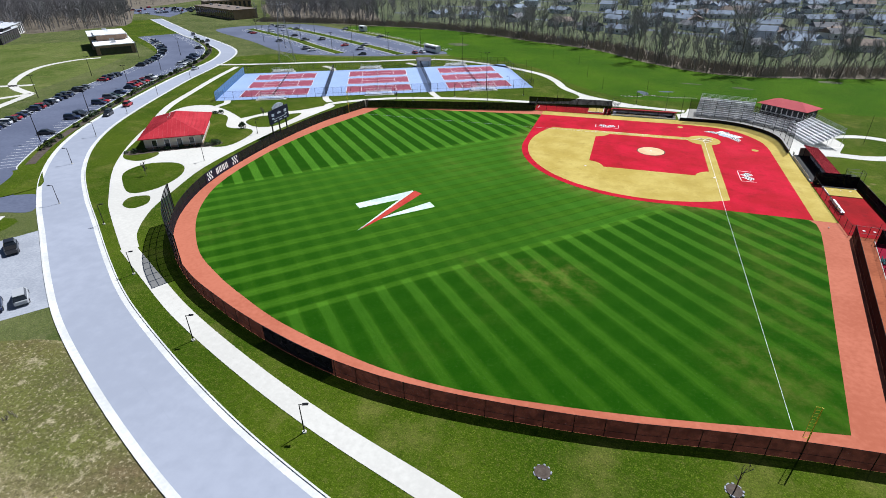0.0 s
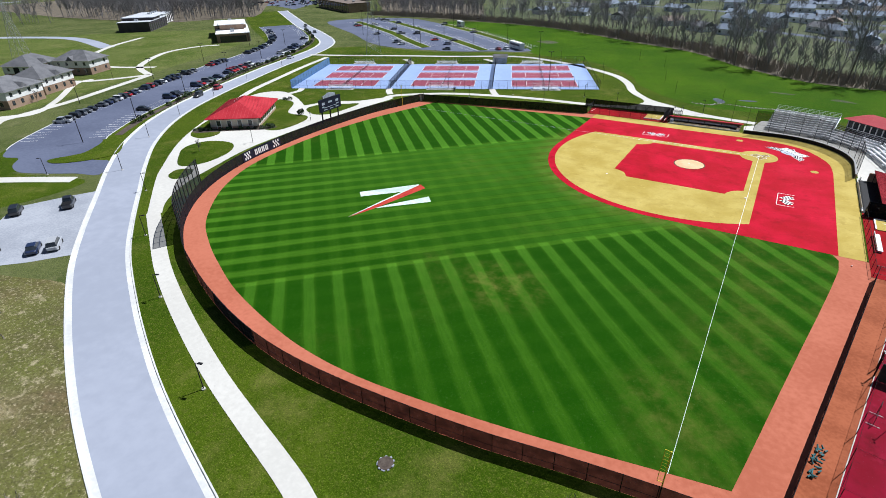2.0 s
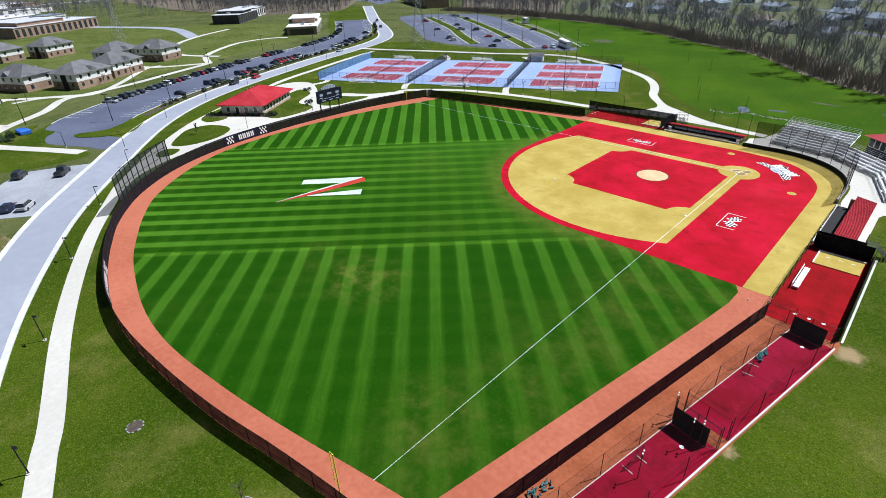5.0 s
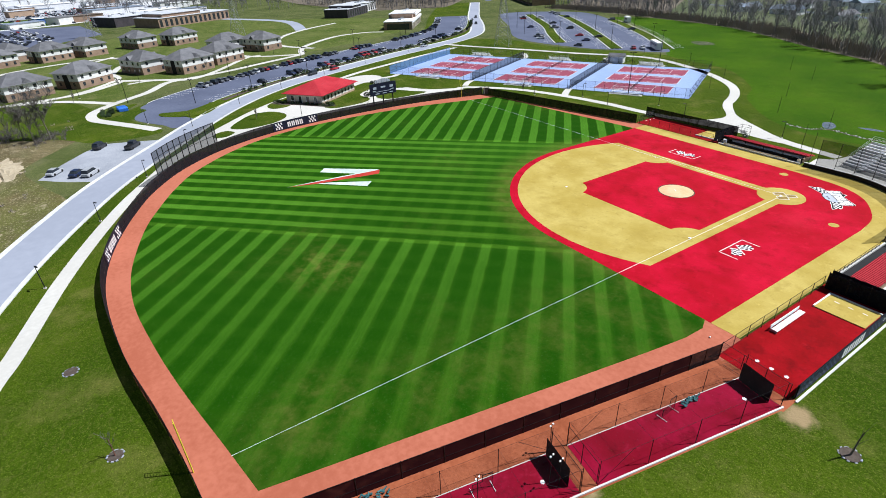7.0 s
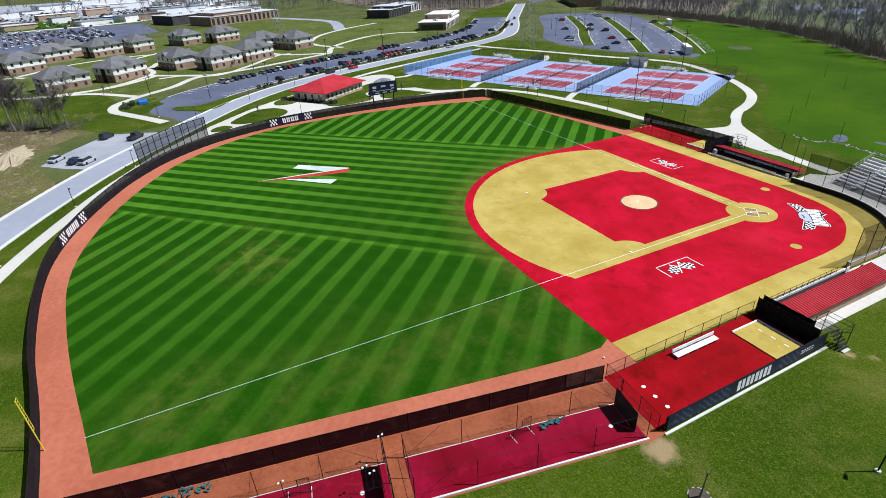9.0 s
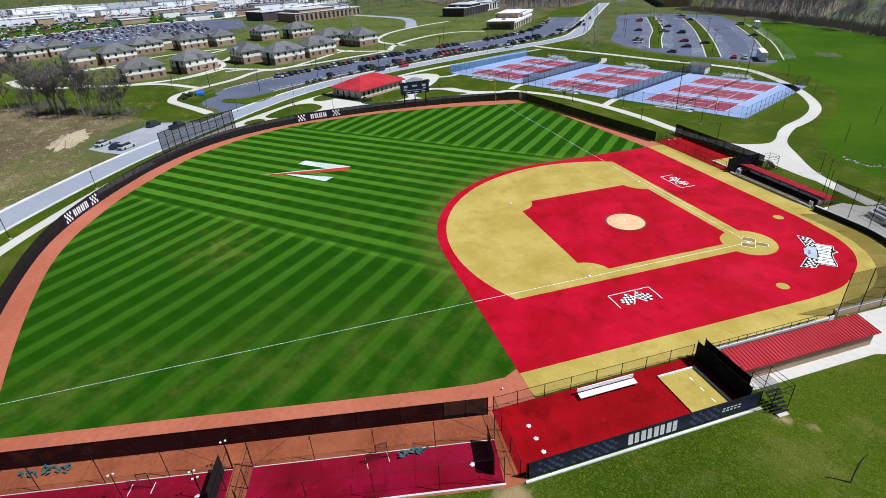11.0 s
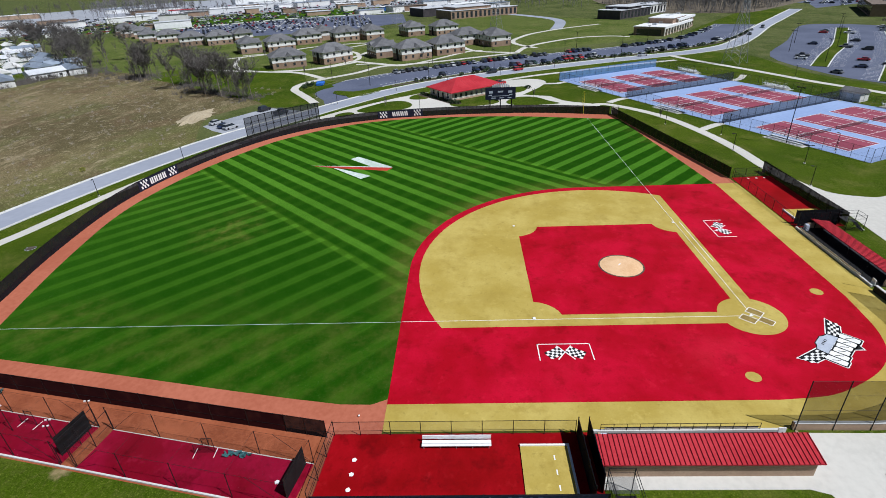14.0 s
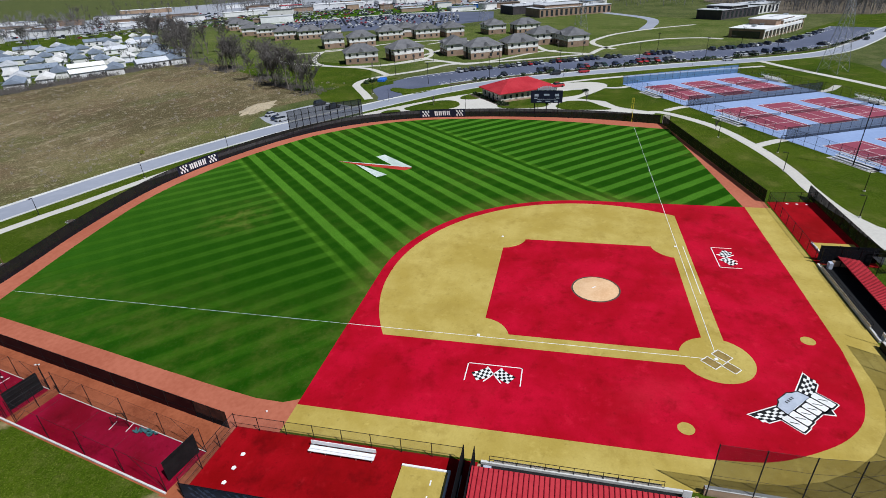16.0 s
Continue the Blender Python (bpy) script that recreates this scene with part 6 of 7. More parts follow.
def car(colour, kind="sedan"):
    """A parked car, nose towards +x."""
    words = dict(black="black", navy="dark blue", silver="silver", white="white", red="bright red", grey="grey", maroon="maroon", green="dark green")
    global WHEEL
    L, W, H, belt = dict(sedan=(4.6, 1.8, 1.42, 0.92), suv=(4.7, 1.86, 1.72, 1.05), pickup=(5.5, 1.95, 1.8, 1.1))[kind]
    root = empty("car" if kind != "pickup" else "pickup_truck", 0, 0, 0, 0, f"{words[colour]} parked {kind if kind != 'suv' else 'sport utility car'} with dark windows", "car" if kind != "pickup" else "pickup truck", "parked cars")
    h = L / 2
    body = []
    for x, w, z0, z1 in ((-h, 0.78, 0.42, belt * 0.86), (-h + 0.25, 0.95, 0.28, belt), (-h * 0.4, 1.0, 0.22, belt), (h * 0.35, 1.0, 0.22, belt * 0.98), (h - 0.7, 0.97, 0.25, belt * 0.88), (h - 0.15, 0.86, 0.34, belt * 0.72), (h, 0.72, 0.42, belt * 0.6)):
        y = W / 2 * w
        body.append([(x, -y, z0), (x, y, z0), (x, y * 1.0, z1 - 0.1), (x, y * 0.86, z1), (x, -y * 0.86, z1), (x, -y * 1.0, z1 - 0.1)])
    part("body", loft(body), PAINTS[colour], root)
    span = dict(sedan=(-h + 0.35, -h + 1.15, 0.35, h - 1.25), suv=(-h + 0.12, -h + 0.45, 0.45, h - 1.25), pickup=(-0.75, -0.55, 0.9, h - 1.3))[kind]
    y0, y1 = W / 2 * 0.9, W / 2 * 0.72
    bm = bmesh.new()
    lo = [bm.verts.new(p) for p in ((span[0], -y0, belt - 0.05), (span[3], -y0, belt - 0.05), (span[3], y0, belt - 0.05), (span[0], y0, belt - 0.05))]
    hi = [bm.verts.new(p) for p in ((span[1], -y1, H - 0.05), (span[2], -y1, H - 0.05), (span[2], y1, H - 0.05), (span[1], y1, H - 0.05))]
    for i in range(4):
        bm.faces.new((lo[i], lo[(i + 1) % 4], hi[(i + 1) % 4], hi[i]))
    bm.faces.new(hi)
    part("cabin_glass", bm, "glass", root, "dark tinted glass")
    part("roof_panel", boxes((span[1] - 0.05, span[2] + 0.05, -y1 - 0.02, y1 + 0.02, H - 0.06, H)), PAINTS[colour], root)
    if kind == "pickup":
        part("bed_liner", boxes((-h + 0.2, -0.9, -W * 0.4, W * 0.4, belt - 0.01, belt + 0.015)), "blackv", root, "black open load bed")
    if WHEEL is None:
        bm = bmesh.new()
        tube(bm, (0, -0.11, 0), (0, 0.11, 0), 0.33, n=14)
        WHEEL = bpy.data.meshes.new("wheel")
        bm.to_mesh(WHEEL)
        WHEEL.materials.append(M["rubber"])
    for x in (-h * 0.6, h * 0.62):
        for y in (-W / 2 + 0.1, W / 2 - 0.1):
            w = mesh_part("wheel", WHEEL, None, root)
            w.location = (x, y, 0.33)
    for y in (-W * 0.33, W * 0.33):
        part("headlight", boxes((h - 0.2, h - 0.06, y - 0.14, y + 0.14, belt * 0.55, belt * 0.66)), "alu", root)
    return root


CARS = {}
rnd = random.Random(5)


def park(x, y, rz, colour=None, kind=None):
    colour = colour or rnd.choice(("black", "black", "navy", "silver", "white", "grey", "grey", "black", "navy", "silver", "white", "navy", "red", "green"))
    kind = kind or rnd.choice(("sedan", "sedan", "suv", "sedan", "suv", "pickup"))
    m = pose(x, y, 0.035, 0, 0, rz)
    if (colour, kind) not in CARS:
        CARS[colour, kind] = car(colour, kind)
        CARS[colour, kind].matrix_basis = m
        return CARS[colour, kind]
    return copy_thing(CARS[colour, kind], m)


park(122.2, 103.6, -31, "black", "suv")
park(116.8, 96.3, -33, "black", "pickup")
park(106.4, 113.8, -31, "silver", "sedan")
park(101.9, 109.3, -33, "navy", "sedan")
park(100.2, 106.7, -34, "silver", "suv")
park(176, 23.5, 117, "black", "suv")
park(180, 12, -65, "red", "suv")
park(204.5, -48, -72, "silver", "sedan")
park(262, -124, -35, "black", "sedan")
park(292, -146, -35, "grey", "suv")
park(151, 22, 120, "red", "pickup")
for i, (x, y, h) in enumerate(along(LOTLINE, 2.75, 7.4)):
    n = Vector((-math.sin(radians(h)), math.cos(radians(h))))
    if i > 86:
        break
    if rnd.random() < ((0.9 if i % 13 < 9 else 0.35) if 7 < i < 44 else 0.5 if i >= 44 else 0.2):
        park(x + n.x * 5.1, y + n.y * 5.1, h + 90 + rnd.uniform(-3, 3), "red" if i in (18, 39) else None)
    if 9 < i < 70 and rnd.random() < (0.7 if i % 17 < 9 else 0.15):
        park(x - n.x * 13.2, y - n.y * 13.2, h - 90 + rnd.uniform(-3, 3))
for line, off in (((165, -100), 4.6), ((133, -104), 4.8), ((113, -117), -5.2)):
    for k in range(3 if off > 0 else 2):
        s = rnd.uniform(10, 120)
        d = Vector((0.81, -0.585))
        n = Vector((0.585, 0.81))
        p = Vector(line) + d * s + n * off
        park(p.x, p.y, 54 + rnd.uniform(-4, 4))
for x, y, rz in ((121, -114, -40), (124, -111.5, -40), (180, -106, 54), (186, -110, 54), (148, -101, 20), (205, -140, 54), (160, -128, 54), (262, -196, 54), (256, -192, 54), (270, -200, 54), (240, -185, 54), (250, -170, 54), (222, -155, 54)):
    park(x, y, rz)


def coach(x, y, rz, L, label, mat="white"):
    root = empty("coach_bus", x, y, 0.03, rz, label, "bus", "large vehicles")
    h = L / 2
    sec = [[(x0, -1.25 * s, 0.4), (x0, 1.25 * s, 0.4), (x0, 1.25 * s, 3.1), (x0, 1.05 * s, 3.35), (x0, -1.05 * s, 3.35), (x0, -1.25 * s, 3.1)] for x0, s in ((-h, 0.96), (-h + 0.2, 1), (h - 0.5, 1), (h, 0.92))]
    part("body", loft(sec), mat, root)
    for s in (-1, 1):
        part("side_window", boxes((-h + 0.6, h - 1.2, s * 1.25 - 0.02, s * 1.25 + 0.02, 1.75, 2.75)), "glass", root)
    part("windscreen", boxes((h - 0.02, h + 0.03, -1.05, 1.05, 1.5, 2.9)), "glass", root)
    for xx in (-h * 0.6, h * 0.62):
        for s in (-1, 1):
            w = mesh_part("wheel", WHEEL, None, root)
            w.location, w.scale = (xx, s * 1.1, 0.5), (1.5, 1.2, 1.5)


coach(117, -118, -38, 12, "long white coach parked in the lot")
coach(190, -187, -38, 8, "white and blue shuttle bus in the lot")


# ---- campus houses ----
def dorm():
    root = empty("dorm_house", 0, 0, 0, 0, "two-storey brick and pale siding house with a grey hipped roof", "house", "campus houses")
    a, b = 8.2, 6.2
    part("brick_base", boxes((-a, a, -b, b, 0, 2.7)), "brick", root, "tan brick lower storey")
    part("upper_wall", boxes((-a - 0.06, a + 0.06, -b - 0.06, b + 0.06, 2.7, 5.4)), "siding", root, "pale siding upper storey")
    ex, ey = a + 0.9, b + 0.9
    bm = bmesh.new()
    lo = [bm.verts.new((*p, 5.3)) for p in ((-ex, -ey), (ex, -ey), (ex, ey), (-ex, ey))]
    hi = [bm.verts.new(p) for p in ((-2.6, 0, 8.6), (2.6, 0, 8.6))]
    for f in ((lo[0], lo[1], hi[1], hi[0]), (lo[1], lo[2], hi[1]), (lo[2], lo[3], hi[0], hi[1]), (lo[3], lo[0], hi[0])):
        bm.faces.new(f)
    bm.faces.new(lo[::-1])
    roof = part("roof", bm, "shingle", root, "grey shingle hipped roof")
    for s in (-1, 1):
        bm = bmesh.new()
        v = [bm.verts.new(p) for p in ((-1.6, s * ey * 0.95, 5.5), (1.6, s * ey * 0.95, 5.5), (0, s * ey * 0.95, 6.9), (0, s * 2.2, 7.0), (-1.6, s * 4.9, 5.9), (1.6, s * 4.9, 5.9))]
        for f in ((0, 1, 2), (0, 2, 3, 4), (1, 5, 3, 2)):
            bm.faces.new([v[i] for i in f])
        bmesh.ops.recalc_face_normals(bm, faces=bm.faces)
        part("gable", bm, "shingle", roof)
    # Black slab set on the wall: paints the shade inside the stair entry.
    part("entry_recess", boxes((a - 0.1, a + 0.12, -1.3, 1.3, 0, 4.9)), "blackv", root, "black slab painting the shade in the stair entry")
    for s in (-1, 1):
        for x in (-6, -2.2, 2.2, 6):
            for z in (1.0, 3.5):
                part("window", boxes((x - 0.55, x + 0.55, s * b - 0.1, s * b + 0.1, z, z + 1.25)), "glass", root)
        for y in (-3.6, 3.6):
            for z in (1.0, 3.5):
                part("window", boxes((s * a - 0.1, s * a + 0.1, y - 0.55, y + 0.55, z, z + 1.25)), "glass", root)
    return root


house = dorm()
house.matrix_basis = pose(217.5, 123.5, 0, 0, 0, 116) @ Matrix.Diagonal((1.0, 1.0, 1.05, 1))
for x, y, rz in ((228, 105, 130), (242, 81, 26), (229, 64, 118), (242, 47, 118), (267, 20, 26), (276, 36, 116), (333, 51, 118), (336, 73, 28), (326, 100, 30), (320, 117, 120), (334, 135, 30), (314, 141, 120), (284, 150, 120), (281, 168, 30),
                 (344, 196, 30), (332, 208, 120), (333, 228, 120), (358, 257, 120), (369, 279, 30), (418, 320, 120), (404, 303, 30), (440, 338, 120)):
    copy_thing(house, pose(x - 1.5, y - 2.5, 0, 0, 0, rz) @ Matrix.Diagonal((1.0, 1.0, 1.05, 1)))


# ---- larger buildings ----
def hall(x, y, rz, a, b, h, label, wall, roof="metalroof", glazing=True, upper=None, name="campus_hall", group="campus halls", units=4, piers=False):
    root = empty(name, x, y, 0, rz, label, "building", group)
    part("wall", boxes((-a, a, -b, b, 0, h)), wall, root)
    part("roof", boxes((-a - 0.4, a + 0.4, -b - 0.4, b + 0.4, h, h + 0.35)), roof, root)
    if upper:
        ua, ub, uh, ux = upper
        part("upper_wall", boxes((ux - ua, ux + ua, -ub, ub, h + 0.35, h + uh)), wall, root)
        part("upper_roof", boxes((ux - ua - 0.6, ux + ua + 0.6, -ub - 0.6, ub + 0.6, h + uh, h + uh + 0.35)), roof, root)
    for k in range(units):
        part("roof_unit", boxes((-a * 0.7 + k * a * 0.45, -a * 0.7 + k * a * 0.45 + 2.2, -1.2, 1.0, h + 0.35, h + 1.4)), "galv", root)
    if glazing:
        n = max(3, int(a / 2.2))
        for k in range(n):
            x0 = -a + (2 * a) * (k + 0.25) / n
            for s in (-1, 1):
                part("window", boxes((x0, x0 + a / n, s * b - 0.12, s * b + 0.12, 0.8, h - 1.0)), "glass", root)
            if piers:
                part("pier", boxes((x0 - a / n * 0.75, x0 - a / n * 0.2, -b - 0.45, -b, 0, h)), "stucco", root, "pale rendered pier")
    if piers:
        part("end_glazing", boxes((-a - 0.15, -a, -b * 0.8, b * 0.8, 0.3, h - 1.1)), "glass", root, "dark glazed end wall")
        part("parapet", boxes((-a - 0.45, a + 0.45, -b - 0.5, -b - 0.41, h - 0.9, h + 0.4)), "white", root, "white fascia band")
    return root


hall(296, -88, -38, 24, 9, 4.6, "long flat-roofed campus building with brick walls and pale piers", "brick", "white", upper=(12, 7, 3.2, 6), piers=True)
hall(309, -97, -38, 15, 9, 6.8, "flat-roofed campus wing with pale piers", "tanwall", "white", piers=True)
hall(398, -92, -48, 21, 10, 6.0, "low dark campus building with a grey roof", "darkwall", upper=(9, 10, 2.0, -2))
hall(428, -118, -48, 12, 11, 6.5, "pale end wing of a campus building", "siding")
hall(470, 22, 118, 34, 15, 6.5, "wide brick and metal workshop building", "brick", upper=(18, 12, 2.5, 10))
hall(505, 58, 118, 24, 16, 7.0, "long dark workshop building with pale roof", "darkwall", glazing=False)
for x, y, a, b, h, w, r in ((560, 30, 22, 9, 6, "siding", "white"), (640, 60, 26, 11, 6, "white", "shingleb"), (610, 432, 24, 8, 5, "white", "white"), (560, 474, 18, 7, 5, "siding", "shingle"), (505, 515, 22, 6, 4, "white", "white"), (700, 335, 34, 12, 6, "white", "white"),
                            (770, 480, 30, 11, 6, "siding", "shingle"), (690, 180, 18, 8, 5, "tanwall", "white"), (760, 250, 24, 10, 6, "siding", "shingleb"), (800, 120, 30, 12, 7, "white", "white"), (860, 330, 42, 14, 6, "white", "white"), (640, 640, 36, 10, 5, "white", "shingle"),
                            (760, 700, 38, 11, 6, "tanwall", "white"), (560, 760, 30, 9, 5, "white", "white"), (700, -10, 24, 10, 5, "siding", "shingle"), (900, 60, 32, 12, 7, "siding", "white"), (880, 200, 26, 15, 7, "white", "shingleb"), (1000, 150, 42, 14, 7, "white", "white"),
                            (960, 400, 40, 13, 7, "white", "white"), (600, 120, 9, 5, 4, "tarp", "white"), (655, 370, 14, 8, 5, "brick", "shingle"), (720, 420, 16, 8, 5, "white", "redroof"), (610, 520, 20, 8, 5, "tanwall", "shingle2"), (820, 560, 26, 10, 6, "white", "shingleb")):
    hall(x, y, 118 + ((x * 7) % 25 - 12), a, b, h, "far pale industrial building with a flat roof", w, r, glazing=False, name="warehouse", group="warehouses", units=2)
hall(356, -258, -28, 40, 10, 7, "long low brown brick building by the woods", "brick", "shingle2", name="brick_hall")
hall(412, -330, 50, 22, 10, 7, "low brown brick building by the woods", "brick", "shingle2", name="brick_hall")

# far car park, strip of grass and the road beyond
slab("parking_lot", [(384, 128), (436, 84), (530, 96), (548, 150), (528, 215), (498, 262), (440, 330), (405, 300), (372, 220)], -0.2, 0.02, "asphalt", "large far asphalt car park full of cars", "parking lot")
slab("far_meadow", [(555, 108), (650, 132), (660, 200), (645, 280), (560, 375), (470, 420), (450, 335), (505, 268), (552, 165)], -0.2, 0.02, "meadow", "far green grass strip beyond the car park", "meadow")
path("road", smooth([(330, -28), (395, -40), (450, -20), (500, 10), (560, 60), (640, 110)], 6), -4, 4, -0.2, 0.03, "road", "pale grey far campus road", "road")
path("road", smooth([(440, 345), (500, 275), (545, 200), (555, 120), (600, 80), (760, 60)], 6), -5, 5, -0.2, 0.03, "kerb", "pale far road beside the grass strip", "road")
path("road", smooth([(480, 900), (620, 600), (740, 330), (800, 150), (830, 0), (850, -200)], 6), -9, 9, -0.2, 0.03, "road", "far pale highway", "road")
slab("parking_lot", [(570, 20), (640, 0), (720, 40), (760, 120), (740, 200), (680, 140), (600, 70)], -0.2, 0.018, "gravel", "far pale yard with many vehicles", "parking lot")
slab("parking_lot", [(660, 250), (740, 200), (820, 300), (760, 420), (680, 400)], -0.2, 0.018, "gravel", "far pale yard with many vehicles", "parking lot")
slab("parking_lot", [(400, -240), (450, -262), (480, -240), (520, -300), (470, -330), (430, -300)], -0.2, 0.018, "asphalt", "far car park by the brown building", "parking lot")

slab("parking_lot", [(645, 40), (900, -60), (1150, -20), (1180, 640), (860, 820), (690, 660), (600, 450), (672, 300), (682, 200)], -0.2, 0.016, "gravel", "wide pale industrial yards full of vehicles", "parking lot")
slab("parking_lot", [(330, 560), (430, 500), (520, 440), (600, 460), (680, 660), (560, 760), (400, 700)], -0.2, 0.0165, "gravel", "pale yards round long white sheds", "parking lot")
town_rng = random.Random(77)
for i in range(70):
    r, a = town_rng.uniform(600, 900), radians(town_rng.uniform(-6, 66))
    x, y = -50 + r * math.cos(a), 50 + r * math.sin(a)
    w, roof = town_rng.choice((("white", "white"), ("white", "metalroof"), ("siding", "shingleb"), ("tanwall", "metalroof"), ("siding", "shingle"), ("brick", "shingle2")))
    hall(x, y, 118 + town_rng.uniform(-14, 14), town_rng.uniform(7, 19), town_rng.uniform(4, 9), town_rng.uniform(3.5, 6.5), "far pale shed with a low flat roof", w, roof, glazing=False, name="shed", group="far sheds", units=0)

# the many far vehicles, too small to pick apart
bm = bmesh.new()
cols = ("glass", "alu", "white", "navy", "blackv", "redroof")
verts, faces, mats = [], [], []


def far_car(x, y, rz):
    c, s = math.cos(rz), math.sin(rz)
    k = len(verts)
    top = rnd.choice((0, 1, 1, 2, 2, 2, 3, 3, 4, 4, 5))
    for px, py, pz in ((-2.2, -0.9, 0.3), (2.2, -0.9, 0.3), (2.2, 0.9, 0.3), (-2.2, 0.9, 0.3), (-2.2, -0.9, 0.9), (2.2, -0.9, 0.8), (2.2, 0.9, 0.8), (-2.2, 0.9, 0.9), (-1.3, -0.75, 1.45), (0.7, -0.75, 1.45), (0.7, 0.75, 1.45), (-1.3, 0.75, 1.45)):
        verts.append((x + px * c - py * s, y + px * s + py * c, pz))
    for f, m in (((0, 1, 5, 4), top), ((1, 2, 6, 5), top), ((2, 3, 7, 6), top), ((3, 0, 4, 7), top), ((4, 5, 9, 8), 0), ((5, 6, 10, 9), 0), ((6, 7, 11, 10), 0), ((7, 4, 8, 11), 0), ((8, 9, 10, 11), top)):
        faces.append([k + i for i in f])
        mats.append(m)


for i in range(9):
    for j in range(46):
        u, v = i / 8, j / 45
        x = 392 + 118 * u + 20 * v
        y = 285 - 175 * v + 20 * u
        if rnd.random() < 0.72:
            far_car(x - 20 * v * u, y, 0.3 + rnd.uniform(-0.06, 0.06))
for i in range(260):
    far_car(rnd.uniform(600, 730), rnd.uniform(30, 130), rnd.choice((0.3, 1.87)))
for i in range(200):
    far_car(rnd.uniform(680, 790), rnd.uniform(255, 400), rnd.choice((0.3, 1.87)))
for i in range(900):
    r, a = rnd.uniform(590, 880), radians(rnd.uniform(-4, 62))
    far_car(-50 + r * math.cos(a), 50 + r * math.sin(a), rnd.choice((0.3, 1.87)))
for i in range(70):
    far_car(rnd.uniform(410, 500), rnd.uniform(-318, -255), rnd.choice((0.9, -0.7)))
for i in range(40):
    t = rnd.random()
    far_car(620 + 200 * t + rnd.uniform(-6, 6), 600 - 450 * t, -1.15)
for i in range(420):
    far_car(rnd.uniform(590, 900), rnd.uniform(60, 520), rnd.choice((0.3, 1.87)))
for i in range(150):
    t = rnd.random()
    far_car(455 + 150 * t + rnd.uniform(-10, 10), 380 - 250 * t * t + rnd.uniform(-14, 14) + 60, rnd.choice((0.3, 1.87)))
me = bpy.data.meshes.new("far_vehicles")
me.from_pydata(verts, [], faces)
for c in cols:
    me.materials.append(M[c])
me.polygons.foreach_set("material_index", mats)
tagged(new("far_vehicles", me), "many small far parked cars and trucks", "vehicles", kind="stuff")

# ---- bare trees ----
def grow(seed, height, levels, spread, sides=(5, 4, 3, 3), kids=(5, 4, 4), lean=0.5, girth=0.016):
    """Trunk and branches as tapered bars: two lists of (p, q, r0, r1, sides)."""
    r = random.Random(seed)
    trunk, crown = [], []

    def branch(p, d, length, rad, lev):
        steps = 3 if lev == 0 else (1 if lev == levels else 2)
        for s in range(steps):
            e = d + Vector((r.uniform(-1, 1), r.uniform(-1, 1), r.uniform(-0.2, 0.6))) * (0.08 if lev == 0 else 0.22)
            d = e.normalized()
            q = p + d * length / steps
            r2 = rad * (1 - 0.55 / steps)
            (trunk if lev == 0 else crown).append((p.copy(), q.copy(), rad, r2, 0 if lev == levels else sides[min(lev, 3)]))
            if lev < levels and (lev > 0 or s >= 1):
                for k in range(kids[min(lev, 2)] if s == steps - 1 else max(2, kids[min(lev, 2)] - 2)):
                    a = r.uniform(0, 6.283)
                    out = Vector((math.cos(a), math.sin(a), 0)) * spread + Vector((0, 0, r.uniform(0.35, 1.0)))
                    branch(p + (q - p) * r.uniform(0.3, 1.0), (out + d * lean).normalized(), length * r.uniform(0.42, 0.62), r2 * 0.5, lev + 1)
            p, rad = q, r2
    branch(Vector((0, 0, -0.1)), Vector((0, 0, 1)), height * 0.55, height * girth, 0)
    return trunk, crown


def bars_mesh(bars, least=0.022):
    """Tapered bars as arrays of verts and faces."""
    vs, fs = [], []
    for p, q, r0, r1, n in bars:
        a = (q - p).to_track_quat("Z", "Y")
        k, tip, n = len(vs), n == 0, n or 3
        for c, r in ((p, max(r0, least)), (q, max(r1, least * 0.7)))[:1 if tip else 2]:
            for i in range(n):
                v = c + a @ Vector((r * math.cos(6.2832 * i / n), r * math.sin(6.2832 * i / n), 0))
                vs.append(tuple(v))
        if tip:
            vs.append(tuple(q))
            fs += [(k, k + 1, k + 3), (k + 1, k + 2, k + 3), (k + 2, k, k + 3)]
            continue
        for i in range(n):
            fs.append((k + i, k + (i + 1) % n, k + n + (i + 1) % n, k + n + i))
    return vs, fs


def pydata(name, vs, fs, material):
    me = bpy.data.meshes.new(name)
    me.from_pydata(vs, [], fs)
    me.materials.append(M[material])
    return me


def tree_thing(x, y, seed, height, spread, label, levels=3, group="bare trees", kids=(5, 5, 5), least=0.055, twigs="stem", girth=0.016):
    root = empty("tree", x, y, 0, (seed * 47) % 360, label, "tree", group)
    trunk, crown = grow(seed, height, levels, spread, kids=kids, girth=girth)
    mesh_part("trunk", pydata("trunk", *bars_mesh(trunk), "bark"), None, root)
    mesh_part("crown", pydata("crown", *bars_mesh(crown, least), twigs), None, root)
    return root


tree_rng = random.Random(11)
BIG = []
for i in range(5):
    BIG.append(tree_thing(0, 0, 20 + i, 15 + i, 1.15 + 0.15 * (i % 3), "tall bare deciduous tree with fine twigs", 3, kids=(5, 6, 6), least=0.05, girth=0.012))
spots = [(141.5, 114.8), (153, 128), (160, 141), (174, 153), (199, 187)]
for ob, (x, y) in zip(BIG, spots):
    ob.matrix_basis = pose(x, y, 0, 0, 0, tree_rng.uniform(0, 360)) @ Matrix.Diagonal((1.15, 1.15, 1.15, 1))


